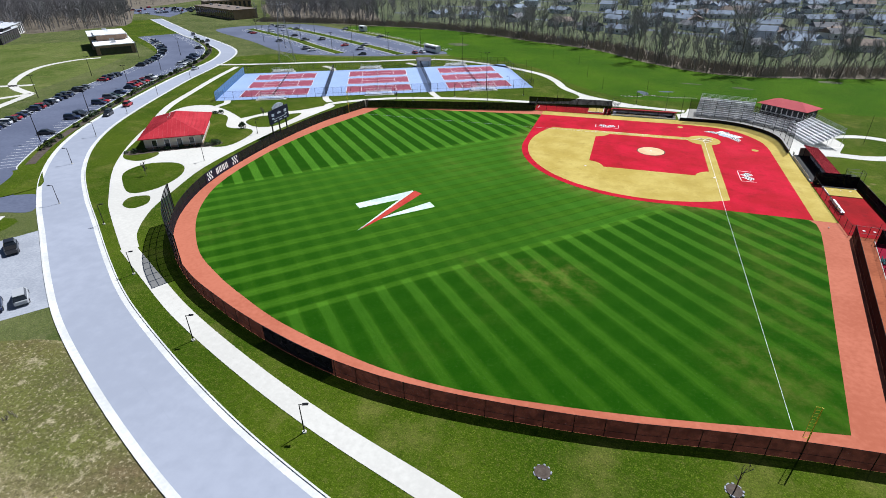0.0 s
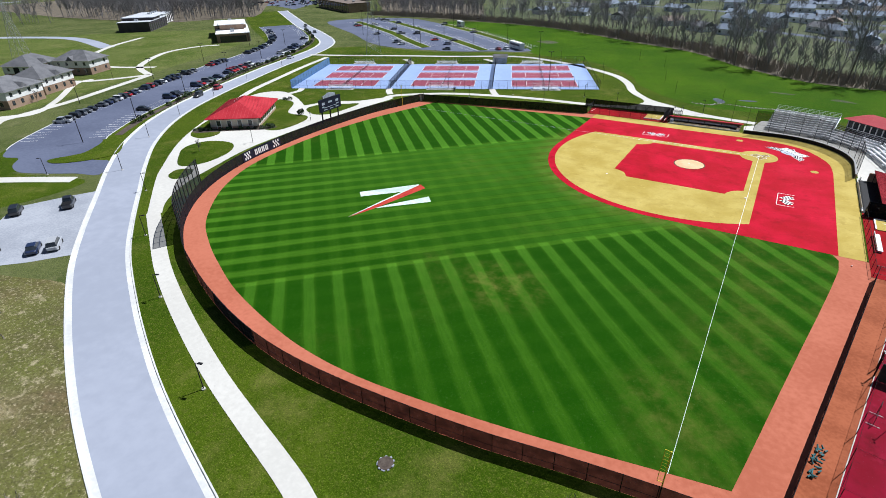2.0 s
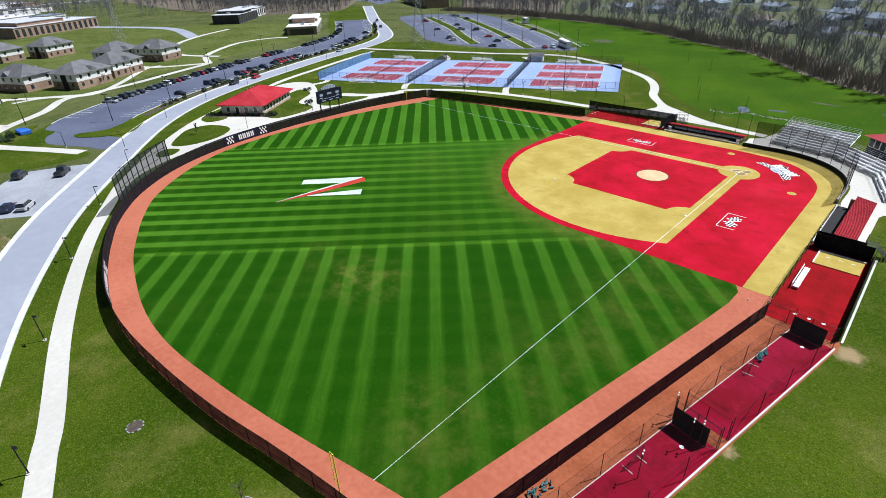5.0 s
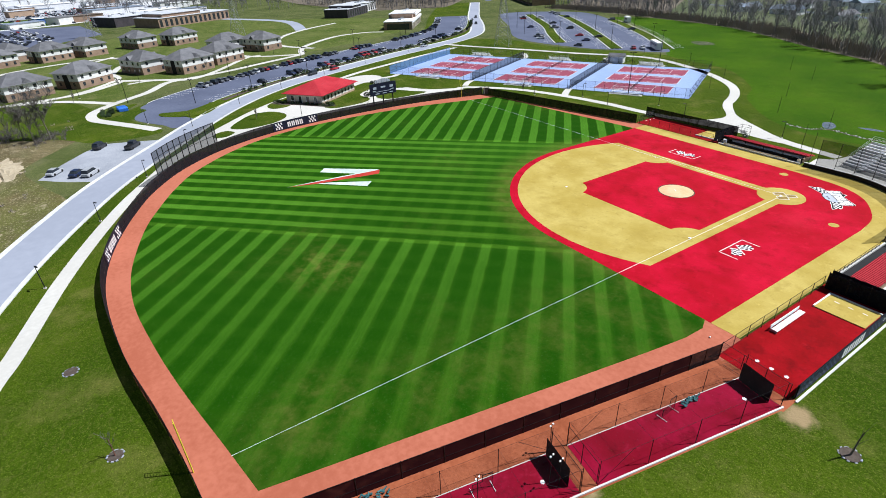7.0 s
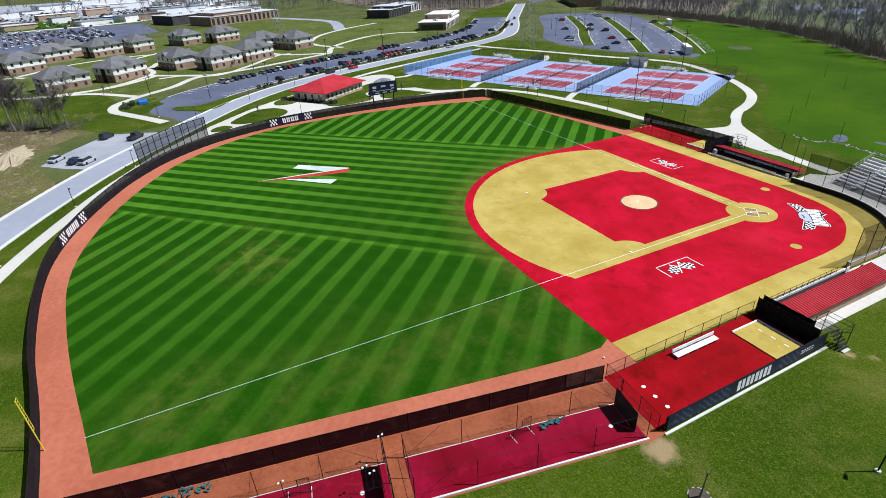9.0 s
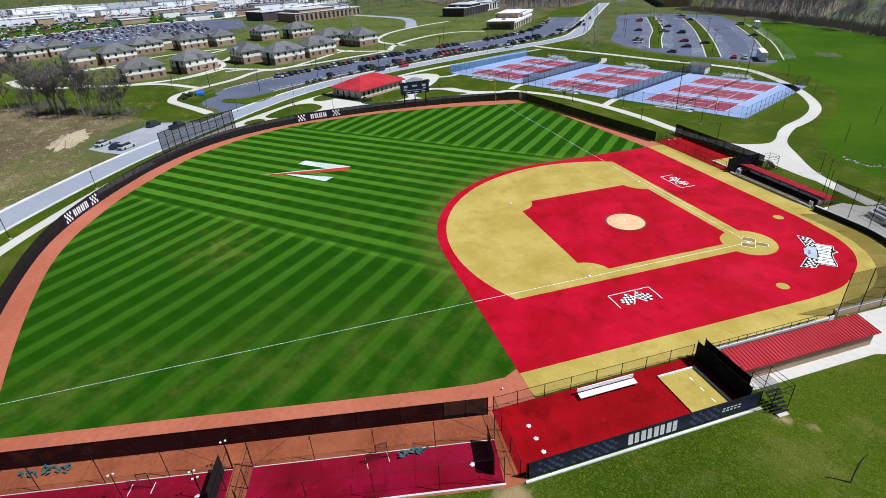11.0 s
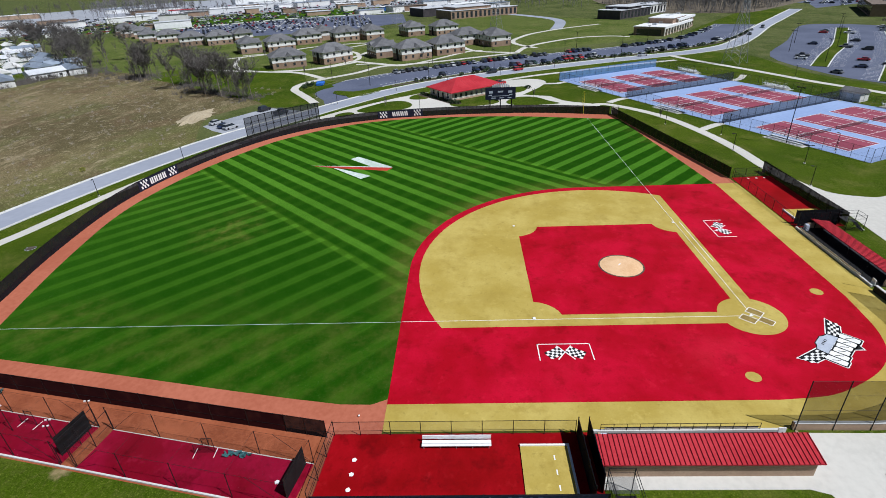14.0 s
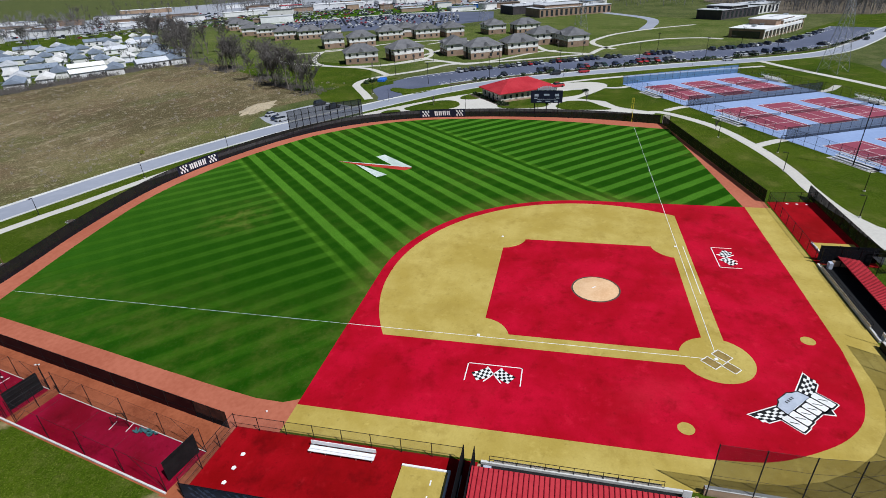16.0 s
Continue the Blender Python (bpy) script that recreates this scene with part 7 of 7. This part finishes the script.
PALE = [tree_thing(x, y, 40 + i, 15 + i, 0.65 + 0.1 * (i % 3), "tall grey bare tree in the belt along the meadow", 3, "belt trees", twigs="twig", least=0.05, girth=0.011) for i, (x, y) in enumerate(((-56, -98), (-28, -92), (8, -114), (44, -148), (100, -186)))]


def plant(x, y, scale=1.0, pool=BIG):
    src = pool[tree_rng.randrange(5)]
    o = copy_thing(src, pose(x, y, 0, 0, 0, tree_rng.uniform(0, 360)))
    o.scale = (scale, scale, scale * tree_rng.uniform(0.9, 1.15))


for x, y, n, spread, s0, s1 in ((146, 120, 2, 3, 0.6, 0.9), (153, 128, 2, 3, 1.1, 1.3), (158, 138, 3, 4, 1.0, 1.3), (174, 153, 3, 3, 0.8, 1.2), (198, 186, 4, 3, 0.9, 1.2), (205, 194, 2, 3, 0.8, 1.1), (218, 226, 2, 4, 0.6, 0.9), (290, 287, 6, 12, 1.2, 1.6), (270, 258, 5, 11, 1.1, 1.5), (232, 236, 3, 7, 0.8, 1.2)):
    for i in range(n):
        plant(x + tree_rng.gauss(0, spread), y + tree_rng.gauss(0, spread), tree_rng.uniform(s0, s1))
for i in range(16):
    t = i / 15
    plant(275 + 145 * t + tree_rng.uniform(-12, 12), 270 + 150 * t + tree_rng.uniform(-12, 12), tree_rng.uniform(0.9, 1.4))
for i in range(16):
    plant(tree_rng.uniform(330, 470), tree_rng.uniform(430, 560), tree_rng.uniform(0.7, 1.1))

EDGE = smooth([(300, -222), (240, -222), (186, -214), (130, -200), (70, -162), (38, -142), (12, -110), (-19, -90), (-70, -97), (-150, -112), (-260, -130)], 6)
for x, y, h in along(EDGE, 9.0):
    n = Vector((math.sin(radians(h)), -math.cos(radians(h))))
    n = -n if n.y > 0 else n
    if x < 225:
        d = tree_rng.uniform(1, 14)
        plant(x + n.x * d + tree_rng.uniform(-3, 3), y + n.y * d, tree_rng.choice((0.8, 0.95, 1.1, 1.25, 1.75)) * tree_rng.uniform(0.9, 1.1), PALE)

# woods as one mass of small trees
SMALL = []
for i in range(6):
    tr, cr = grow(60 + i, 13 + i, 2, 0.55 + 0.08 * i, sides=(4, 3, 3, 3), kids=(5, 6, 4), lean=0.9, girth=0.0095)
    v, f = bars_mesh(tr + cr, 0.06)
    SMALL.append((np.array(v), [q for q in f if len(q) == 4], [q for q in f if len(q) == 3]))


def woods(name, spots, label, material, zscale=(0.8, 1.2)):
    allv, allf, k = [], [], 0
    for x, y, s in spots:
        v, f4, f3 = SMALL[tree_rng.randrange(6)]
        a = tree_rng.uniform(0, 6.28)
        c, sn = math.cos(a) * s, math.sin(a) * s
        w = np.empty_like(v)
        w[:, 0] = v[:, 0] * c - v[:, 1] * sn + x
        w[:, 1] = v[:, 0] * sn + v[:, 1] * c + y
        w[:, 2] = v[:, 2] * s * tree_rng.uniform(*zscale)
        allv.append(w)
        allf += (np.array(f4) + k).tolist() + (np.array(f3) + k).tolist()
        k += len(v)
    me = bpy.data.meshes.new(name)
    me.from_pydata(np.concatenate(allv).tolist(), [], allf)
    me.materials.append(M[material])
    return tagged(new(name, me), label, "woods", kind="stuff")


def scatter(poly, count, s0, s1):
    xs, ys = [p[0] for p in poly], [p[1] for p in poly]
    out = []
    while len(out) < count:
        x, y = tree_rng.uniform(min(xs), max(xs)), tree_rng.uniform(min(ys), max(ys))
        inside = False
        for (ax, ay), (bx_, by_) in zip(poly, poly[1:] + poly[:1]):
            if (ay > y) != (by_ > y) and x < (bx_ - ax) * (y - ay) / (by_ - ay) + ax:
                inside = not inside
        if inside:
            out.append((x, y, tree_rng.uniform(s0, s1)))
    return out


strip_spots = []
for x, y, h in along(EDGE, 1.7):
    n = Vector((math.sin(radians(h)), -math.cos(radians(h))))
    n = -n if n.y > 0 else n
    d = 1 + 24 * tree_rng.random() ** 1.5
    strip_spots.append((x + n.x * d, y + n.y * d, tree_rng.choice((0.5, 0.6, 0.75, 0.95, 1.15))))
woods("tree_belt", strip_spots, "belt of bare brown trees along the meadow", "twig")
NORTH = [(412, -128), (450, -118), (560, -110), (800, -130), (820, -420), (520, -420), (500, -300), (440, -240), (400, -200), (385, -180)]
LOTW = [(255, -224), (296, -240), (330, -282), (380, -340), (420, -420), (250, -330), (200, -240), (225, -228)]
slab("woodland_floor", NORTH, -0.3, 0.03, "leafmould", "brown leaf-covered woodland floor", "woodland floor")
slab("woodland_floor", LOTW, -0.3, 0.0305, "leafmould", "brown leaf-covered woodland floor behind the lot", "woodland floor")
path("woodland_floor", EDGE, 0, 22, -0.3, 0.012, "leafmould", "brown leaf litter under the belt of trees", "woodland floor")
woods("north_woods", scatter([(412, -128), (450, -118), (560, -112), (600, -250), (480, -270), (440, -240), (400, -200), (385, -180)], 620, 1.0, 1.5) + scatter(NORTH, 420, 1.0, 1.5), "dense bare brown woodland", "greytwig")
woods("lot_woods", scatter(LOTW, 420, 0.85, 1.3), "dense bare brown woodland behind the lot", "greytwig")
woods("suburb_trees", scatter([(190, -250), (250, -330), (400, -430), (300, -560), (-300, -560), (-420, -260), (-150, -150), (-20, -125), (60, -195), (130, -232)], 1500, 0.5, 1.05) + scatter([(420, -430), (420, -950), (-300, -950), (-420, -500), (-100, -480)], 450, 0.8, 1.3), "scattered bare garden trees among houses", "greytwig")
woods("west_trees", scatter([(150, 280), (240, 244), (330, 350), (420, 470), (560, 620), (600, 800), (300, 700), (200, 450)], 170, 0.35, 0.7), "scattered bare trees round the mobile homes", "stem")
woods("far_trees", scatter([(560, 130), (900, -100), (1300, 0), (1300, 700), (900, 1000), (600, 700), (480, 420), (640, 300)], 330, 0.7, 1.2), "scattered far bare trees among buildings", "stem")


woods("west_belt", scatter([(300, 470), (420, 440), (520, 560), (640, 760), (420, 900), (250, 700)], 260, 0.8, 1.3) + scatter([(640, 440), (720, 400), (930, 540), (880, 650), (690, 540)], 120, 1.1, 1.7), "belt of grey bare trees beyond the mobile homes", "greytwig")
woods("far_tree_line", scatter([(500, -95), (700, -80), (900, 60), (640, 92), (560, -5)], 260, 0.8, 1.3), "line of bare grey trees beyond the campus", "greytwig")


def brush(name, spots, label, material="brush", size=1.6, count=26):
    """Low twiggy undergrowth."""
    vs, fs = [], []
    for x, y, s in spots:
        for i in range(count):
            a, b = tree_rng.uniform(0, 6.28), tree_rng.uniform(0.2, 1.1)
            px, py = x + tree_rng.uniform(-1, 1) * size * s, y + tree_rng.uniform(-1, 1) * size * s
            hh = tree_rng.uniform(0.6, 1.7) * size * s
            dx, dy = math.cos(a) * b * hh * 0.5, math.sin(a) * b * hh * 0.5
            k, w = len(vs), 0.045 + 0.03 * s
            vs += [(px - w, py, 0), (px + w, py + w, 0), (px + dx, py + dy, hh), (px, py - w, 0.0)]
            fs += [(k, k + 1, k + 2), (k + 1, k + 3, k + 2), (k + 3, k, k + 2)]
    return tagged(mesh_part(name, pydata(name, vs, fs, material), None), label, "undergrowth", kind="stuff")


belt = []
for x, y, h in along(EDGE, 0.36):
    n = Vector((math.sin(radians(h)), -math.cos(radians(h))))
    n = -n if n.y > 0 else n
    d = 1.5 + 18 * tree_rng.random() ** 1.4
    belt.append((x + n.x * d, y + n.y * d, tree_rng.uniform(0.7, 1.4)))
brush("belt_brush", belt, "dry brown undergrowth at the edge of the trees", "brush", 2.3, 15)
THICK = []
for x, y, n, sp in ((142, 116, 16, 3.5), (152, 127, 26, 4), (158, 137, 22, 4), (166, 147, 20, 4), (174, 153, 26, 4), (198, 187, 32, 5), (205, 196, 26, 5), (216, 222, 24, 6), (228, 232, 20, 5)):
    THICK += [(tree_rng.gauss(x, sp), tree_rng.gauss(y, sp), tree_rng.uniform(0.4, 1.0)) for i in range(n)]
brush("thicket", THICK, "dense thicket of thin bare stems", "stem", 1.7, 24)
woods("thicket_trees", [(tree_rng.gauss(x, sp), tree_rng.gauss(y, sp), tree_rng.uniform(0.4, 0.85)) for x, y, n, sp in ((142, 117, 4, 2.5), (152, 127, 8, 3), (158, 138, 10, 3), (173, 153, 8, 3), (198, 187, 14, 4), (205, 195, 8, 4), (220, 228, 5, 4), (286, 284, 22, 13), (268, 256, 16, 10), (240, 242, 5, 5)) for i in range((n * 2 + 2) // 3)], "clump of dark bare trees at the field's edge", "stem")
brush("hedge_row", [(138 + 92 * t + tree_rng.uniform(-3, 3), 268 - 34 * t + tree_rng.uniform(-3, 3), tree_rng.uniform(0.7, 1.7)) for t in [i / 190 for i in range(191)]] +
      [(-60 + 198 * t, 296 - 28 * t + tree_rng.uniform(-3, 3), tree_rng.uniform(0.8, 1.6)) for t in [i / 160 for i in range(161)]], "rough hedge row of dark dry scrub", "stem", 1.7, 34)
tuft = []
for x, y, s in scatter([(20, 141), (50, 131), (92, 117), (124, 121), (146, 108), (162, 108), (190, 150), (215, 225), (130, 264), (20, 274), (-40, 200)], 900, 0.15, 0.4):
    tuft.append((x, y, s))
brush("dry_tufts", tuft, "scattered tufts of dry field grass", "brush", 1.6, 12)


# ---- suburb houses and mobile homes ----
def home(w, d, h, roof, wall, label, group, name="bungalow", porch=True):
    root = empty(name, 0, 0, 0, 0, label, "house", group)
    a, b = w / 2, d / 2
    part("wall", boxes((-a, a, -b, b, 0, h)), wall, root)
    bm = bmesh.new()
    v = [bm.verts.new(p) for p in ((-a - 0.5, -b - 0.5, h - 0.1), (a + 0.5, -b - 0.5, h - 0.1), (a + 0.5, b + 0.5, h - 0.1), (-a - 0.5, b + 0.5, h - 0.1), (-a - 0.4, 0, h + d * 0.24), (a + 0.4, 0, h + d * 0.24))]
    for f in ((0, 1, 5, 4), (2, 3, 4, 5), (1, 2, 5), (3, 0, 4), (3, 2, 1, 0)):
        bm.faces.new([v[i] for i in f])
    part("roof", bm, roof, root)
    for k in range(3):
        x = -a + w * (k + 0.5) / 3
        for s in (-1, 1):
            part("window", boxes((x - 0.7, x + 0.7, s * b - 0.06, s * b + 0.06, 0.95, 2.1)), "glass", root)
    part("door", boxes((a * 0.55 - 0.45, a * 0.55 + 0.45, -b - 0.08, -b + 0.02, 0.05, 2.05)), "white", root)
    if porch:
        part("garage_door", boxes((-a - 0.06, -a + 0.02, -1.4, 1.4, 0.05, 2.2)), "white", root)
        part("chimney", boxes((a * 0.3, a * 0.3 + 0.8, 0.4, 1.2, h, h + d * 0.24 + 0.7)), "brick", root)
    return root


HOMES = [home(15.5, 9, 3.1, "shingle", "white", "white bungalow with a grey pitched roof", "suburb houses"),
         home(15, 10, 3.1, "shingle2", "white", "white bungalow with a brown pitched roof", "suburb houses"),
         home(12.5, 9, 5.6, "shingleb", "white", "white two-storey house with a blue-grey roof", "suburb houses", "two_storey_house"),
         home(17, 9, 3.1, "shingleb", "white", "long white bungalow with a blue-grey pitched roof", "suburb houses")]
first = set()


def settle(src, x, y, rz):
    if src.name not in first:
        first.add(src.name)
        src.matrix_basis = pose(x, y, 0, 0, 0, rz)
    else:
        copy_thing(src, pose(x, y, 0, 0, 0, rz))


tree_rng.seed(21)
slab("suburb_lawn", [(225, -226), (186, -218), (130, -204), (70, -166), (38, -146), (12, -114), (-19, -94), (-70, -101), (-200, -122), (-420, -170), (-420, -1000), (420, -1000), (420, -440), (250, -340)], -0.3, 0.006, "garden", "green garden lawns among the houses", "lawn")
streets = (88, 160, 238, 322, 410, 505)
for row, off in enumerate(streets):
    for side in (-1, 1):
        for x, y, h in along(EDGE, 29 + 3 * (row % 3), 5 + row * 9 + side * 7):
            n = Vector((math.sin(radians(h)), -math.cos(radians(h))))
            n = -n if n.y > 0 else n
            d = off + side * tree_rng.uniform(17, 25)
            if x > 210 - off * 0.1 or x < -215 or tree_rng.random() < 0.22:
                continue
            settle(HOMES[tree_rng.choice((0, 0, 1, 2, 3, 3))], x + n.x * d + tree_rng.uniform(-5, 5), y + n.y * d, h + (0 if side > 0 else 180) + tree_rng.choice((0, 0, 90)) + tree_rng.uniform(-14, 14))
for off in streets:
    path("road", beside([p for p in EDGE if p[0] < 240], off), -3.2, 3.2, -0.2, 0.02, "asphalt", "grey suburban street", "road")

MOBILE = [home(17, 7, 3.1, "siding", "white", "white mobile home with a pale metal roof", "mobile homes", "mobile_home", False), home(16, 8, 3.1, "metalroof", "white", "white mobile home with a pale grey roof", "mobile homes", "mobile_home", False),
          home(17, 8, 3.2, "shingleb", "siding", "pale mobile home with a blue-grey roof", "mobile homes", "mobile_home", False)]
slab("park_lawn", [(120, 277), (226, 237), (300, 300), (470, 500), (430, 560), (250, 520), (140, 400)], -0.3, 0.009, "lawn", "patchy green lawns between mobile homes", "lawn")
for j in range(9):
    for i in range(-1, 7):
        u, v = 6 + i * 16.5 + (j % 2) * 6 + tree_rng.uniform(-3, 3), 9 + j * 23.0 + tree_rng.uniform(-4, 4)
        x, y = 138 + u * 0.93 + v * 0.64, 268 - u * 0.36 + v * 0.77
        if u > 92 + 0.12 * v or tree_rng.random() < 0.12:
            continue
        settle(MOBILE[tree_rng.choice((0, 0, 1, 2, 2))], x, y, 50 + tree_rng.choice((0, 0, 0, 90)) + tree_rng.uniform(-9, 9))
for j in range(1, 9, 2):
    v = 20.5 + j * 23.0
    path("road", [(128 + v * 0.64, 272 + v * 0.77), (232 + v * 0.64, 232 + v * 0.77)], -2.2, 2.2, -0.2, 0.02, "asphalt", "grey lane between mobile homes", "road")


# ---- shrubs, saplings and small things ----
def shrub_mesh(seed, r, h, leaves=170):
    q = random.Random(seed)
    vs, fs = [], []
    for i in range(leaves):
        a, t = q.uniform(0, 6.28), q.random()
        rr = r * math.sqrt(q.uniform(0.25, 1.0)) * math.sqrt(max(0.05, 1 - (t - 0.35) ** 2 * 1.9))
        c = Vector((rr * math.cos(a), rr * math.sin(a), h * t + 0.05))
        d = Vector((q.uniform(-1, 1), q.uniform(-1, 1), q.uniform(-0.4, 1))).normalized()
        e = d.orthogonal().normalized()
        s = 0.2 * r + 0.06
        k = len(vs)
        vs += [tuple(c - e * s * 0.5), tuple(c + d * s), tuple(c + e * s * 0.5), tuple(c - d * s * 0.3)]
        fs.append((k, k + 1, k + 2, k + 3))
    return vs, fs


def shrub(x, y, r, h, seed, label="dark rounded evergreen shrub", material="shrub", group="shrubs"):
    ob = tagged(mesh_part("shrub", pydata("shrub", *shrub_mesh(seed, r, h), material), None), label, "shrub", group)
    ob.matrix_basis = pose(x, y, 0.05, 0, 0, seed * 31 % 360)
    return ob


proto = [shrub(137.4, 50.4, 0.9, 1.1, 1), shrub(135.6, 48.9, 0.8, 0.9, 2), shrub(133.0, 47.0, 0.7, 0.8, 3)]


def bush(x, y, s=1.0):
    o = copy_thing(tree_rng.choice(proto), pose(x, y, 0.05, 0, 0, tree_rng.uniform(0, 360)))
    o.scale = (s, s, s * tree_rng.uniform(0.8, 1.1))


for x, y in ((131.5, 45.6), (128.5, 43.6), (126.8, 42.4), (125.2, 41.2), (123.6, 40.2), (122.4, 38.9), (122.6, 37.2), (121.9, 38.0), (139.5, 51), (138.6, 49.2), (142, 11.8), (143.4, 12.6), (144.6, 12.0), (126.5, 21.6), (124.6, 24)):
    bush(x, y, tree_rng.uniform(0.8, 1.2))
SHRUBLINE = beside(LOTLINE, -18.4)
for i, (x, y, h) in enumerate(along(SHRUBLINE, 1.9, 14)):
    if i < 120 and tree_rng.random() < 0.62:
        bush(x + tree_rng.uniform(-0.5, 0.5), y + tree_rng.uniform(-0.6, 0.6), tree_rng.uniform(0.95, 1.5))
for i in range(14):
    bush(tree_rng.uniform(158, 166), tree_rng.uniform(97.5, 101), tree_rng.uniform(0.7, 1.1))
path("planting_bed", [p for p in SHRUBLINE[6:60]], -1.1, 1.1, 0, 0.05, "mulch", "dark mulch strip under low shrubs", "planting bed")
shrub(64.5, 129.8, 0.7, 0.9, 8, "small yellow-budding bush in rough grass", "budleaf", "field bushes")


def mulch_ring(x, y, r, label):
    root = empty("tree_ring", x, y, 0, 0, label, "tree ring", "tree rings")
    part("mulch", prism(bmesh.new(), arc(0, 0, r, 0, 345, 23), 0, 0.1), "mulch", root)
    for k in range(18):
        a = k * 0.349 + 0.1 * math.sin(k * 3)
        if math.sin(k * 2.3 + x) > -0.55:
            bm = boxes((r - 0.06, r + 0.12, -0.12, 0.12, 0, 0.1 + 0.05 * math.sin(k * 5)))
            bmesh.ops.bevel(bm, geom=bm.edges[:], offset=0.03, segments=1, affect="EDGES")
            bm.transform(Matrix.Rotation(a, 4, "Z"))
            part("rock", bm, "gravel", root)


mulch_ring(23.5, 112.4, 0.78, "round mulch ring edged with pale rocks")
mulch_ring(6.6, 109.0, 0.72, "round mulch ring under a small tree")
mulch_ring(-33.3, 52.2, 0.85, "round mulch ring under a bare sapling")
t = tree_thing(6.6, 109.0, 301, 4.6, 0.6, "small tree with reddish buds in a mulch ring", 2, "saplings", kids=(4, 4, 3), least=0.018)
t.children[1].data.materials[0] = M["redbud"]
tree_thing(-33.3, 52.2, 302, 6.2, 0.35, "slim bare sapling in a mulch ring", 1, "saplings", kids=(2, 2, 2), least=0.02)
tree_thing(-36, 24, 303, 5.4, 0.35, "slim bare sapling on the lawn", 1, "saplings", kids=(2, 2, 2), least=0.02)
for x, y, s in ((95, -20, 3.5), (122, 62, 3.8), (126, 12, 3.6), (207, 92, 5), (190, 108, 5), (250, 24, 5), (222, 56, 5), (224, 150, 5), (250, 146, 5)):
    tree_thing(x, y, int(x * 7 + y) % 900 + 310, s, 0.55, "slim young bare tree on the grass", 2, "young trees")

# puddles, bare soil, blue tarp heap
STREAM = smooth([(22.1, -45.5), (19.4, -44.8), (16.5, -45.3), (14.4, -47.6), (12, -48.1), (8, -47.1), (4.5, -46.8), (-2, -48)], 6)
path("ditch", STREAM, -0.35, 0.35, -0.2, 0.013, "mulch", "narrow dark muddy ditch in the meadow", "ditch")
bm = bmesh.new()
for x, y, h in along(STREAM, 0.55):
    r = tree_rng.uniform(0.08, 0.24)
    bmesh.ops.create_icosphere(bm, subdivisions=1, radius=r, matrix=Matrix.Translation((x + tree_rng.uniform(-0.6, 0.6), y + tree_rng.uniform(-0.5, 0.5), r * 0.3)) @ Matrix.Diagonal((1.3, 0.9, 0.6, 1)))
tagged(part("ditch_stones", bm, "stone"), "pale stones strewn along the ditch", "stones", kind="stuff")
slab("puddle", smooth([(15.3, -49.0), (17.2, -53.4), (15.7, -54.6), (13.5, -51.8), (13.5, -48.9)], 5, True), 0, 0.016, "water", "shallow puddle on the meadow", "puddle")
slab("puddle", smooth([(10, -54.8), (7, -56.3), (4.5, -55.6), (7, -54.3)], 5, True), 0, 0.016, "water", "shallow puddle on the meadow", "puddle")
for p in ([(-4, -70), (2, -71), (1, -72), (-5, -71.2)], [(-52, -84), (-46, -85), (-48, -88), (-54, -87)], [(-22, -66), (-15, -67), (-17, -69.5)], [(110, -140), (118, -146), (112, -150), (105, -145)]):
    slab("bare_patch", smooth(p, 4, True), 0, 0.014, "garden", "thin pale worn patch in the grass", "bare patch")
bm = bmesh.new()
prevr = None
for k, (r, z) in enumerate(((7.5, -0.05), (5.6, 0.28), (4.1, 0.75), (2.6, 1.05), (1.0, 1.3))):
    cur = [bm.verts.new((116.5 + r * 1.35 * math.cos(i * 0.1963) * (1 + 0.22 * math.sin(i * 1.7 + k) + 0.12 * math.sin(i * 3.9)), 125 + r * 0.62 * math.sin(i * 0.1963) * (1 + 0.2 * math.cos(i * 2.3 + k)), z + 0.14 * math.sin(i * 2.9 + 2 * k))) for i in range(32)]
    if prevr:
        for i in range(32):
            bm.faces.new((prevr[i], prevr[(i + 1) % 32], cur[(i + 1) % 32], cur[i]))
    prevr = cur
bm.faces.new(prevr)
tagged(part("soil_mound", bm, "sand"), "low heap of pale bare soil", "soil heap")
bm = bmesh.new()
for i in range(9):
    x, y, z = 164.5 + tree_rng.uniform(-2.4, 2.4), 94.5 + tree_rng.uniform(-1, 1), tree_rng.uniform(0.2, 0.6)
    box(bm, x - 1.1, x + 1.1, y - 0.8, y + 0.8, 0.05, z + 0.7)
bmesh.ops.bevel(bm, geom=bm.edges[:], offset=0.15, segments=1, affect="EDGES")
tagged(part("tarp_heap", bm, "tarp"), "heap covered with bright blue tarpaulin", "tarpaulin")
# ball on the track
bm = bmesh.new()
bmesh.ops.create_icosphere(bm, subdivisions=1, radius=0.12, matrix=pose(-16.2, 47.2, 0.14))
tagged(part("ball", bm, "white"), "white ball lying on the clay track", "ball")
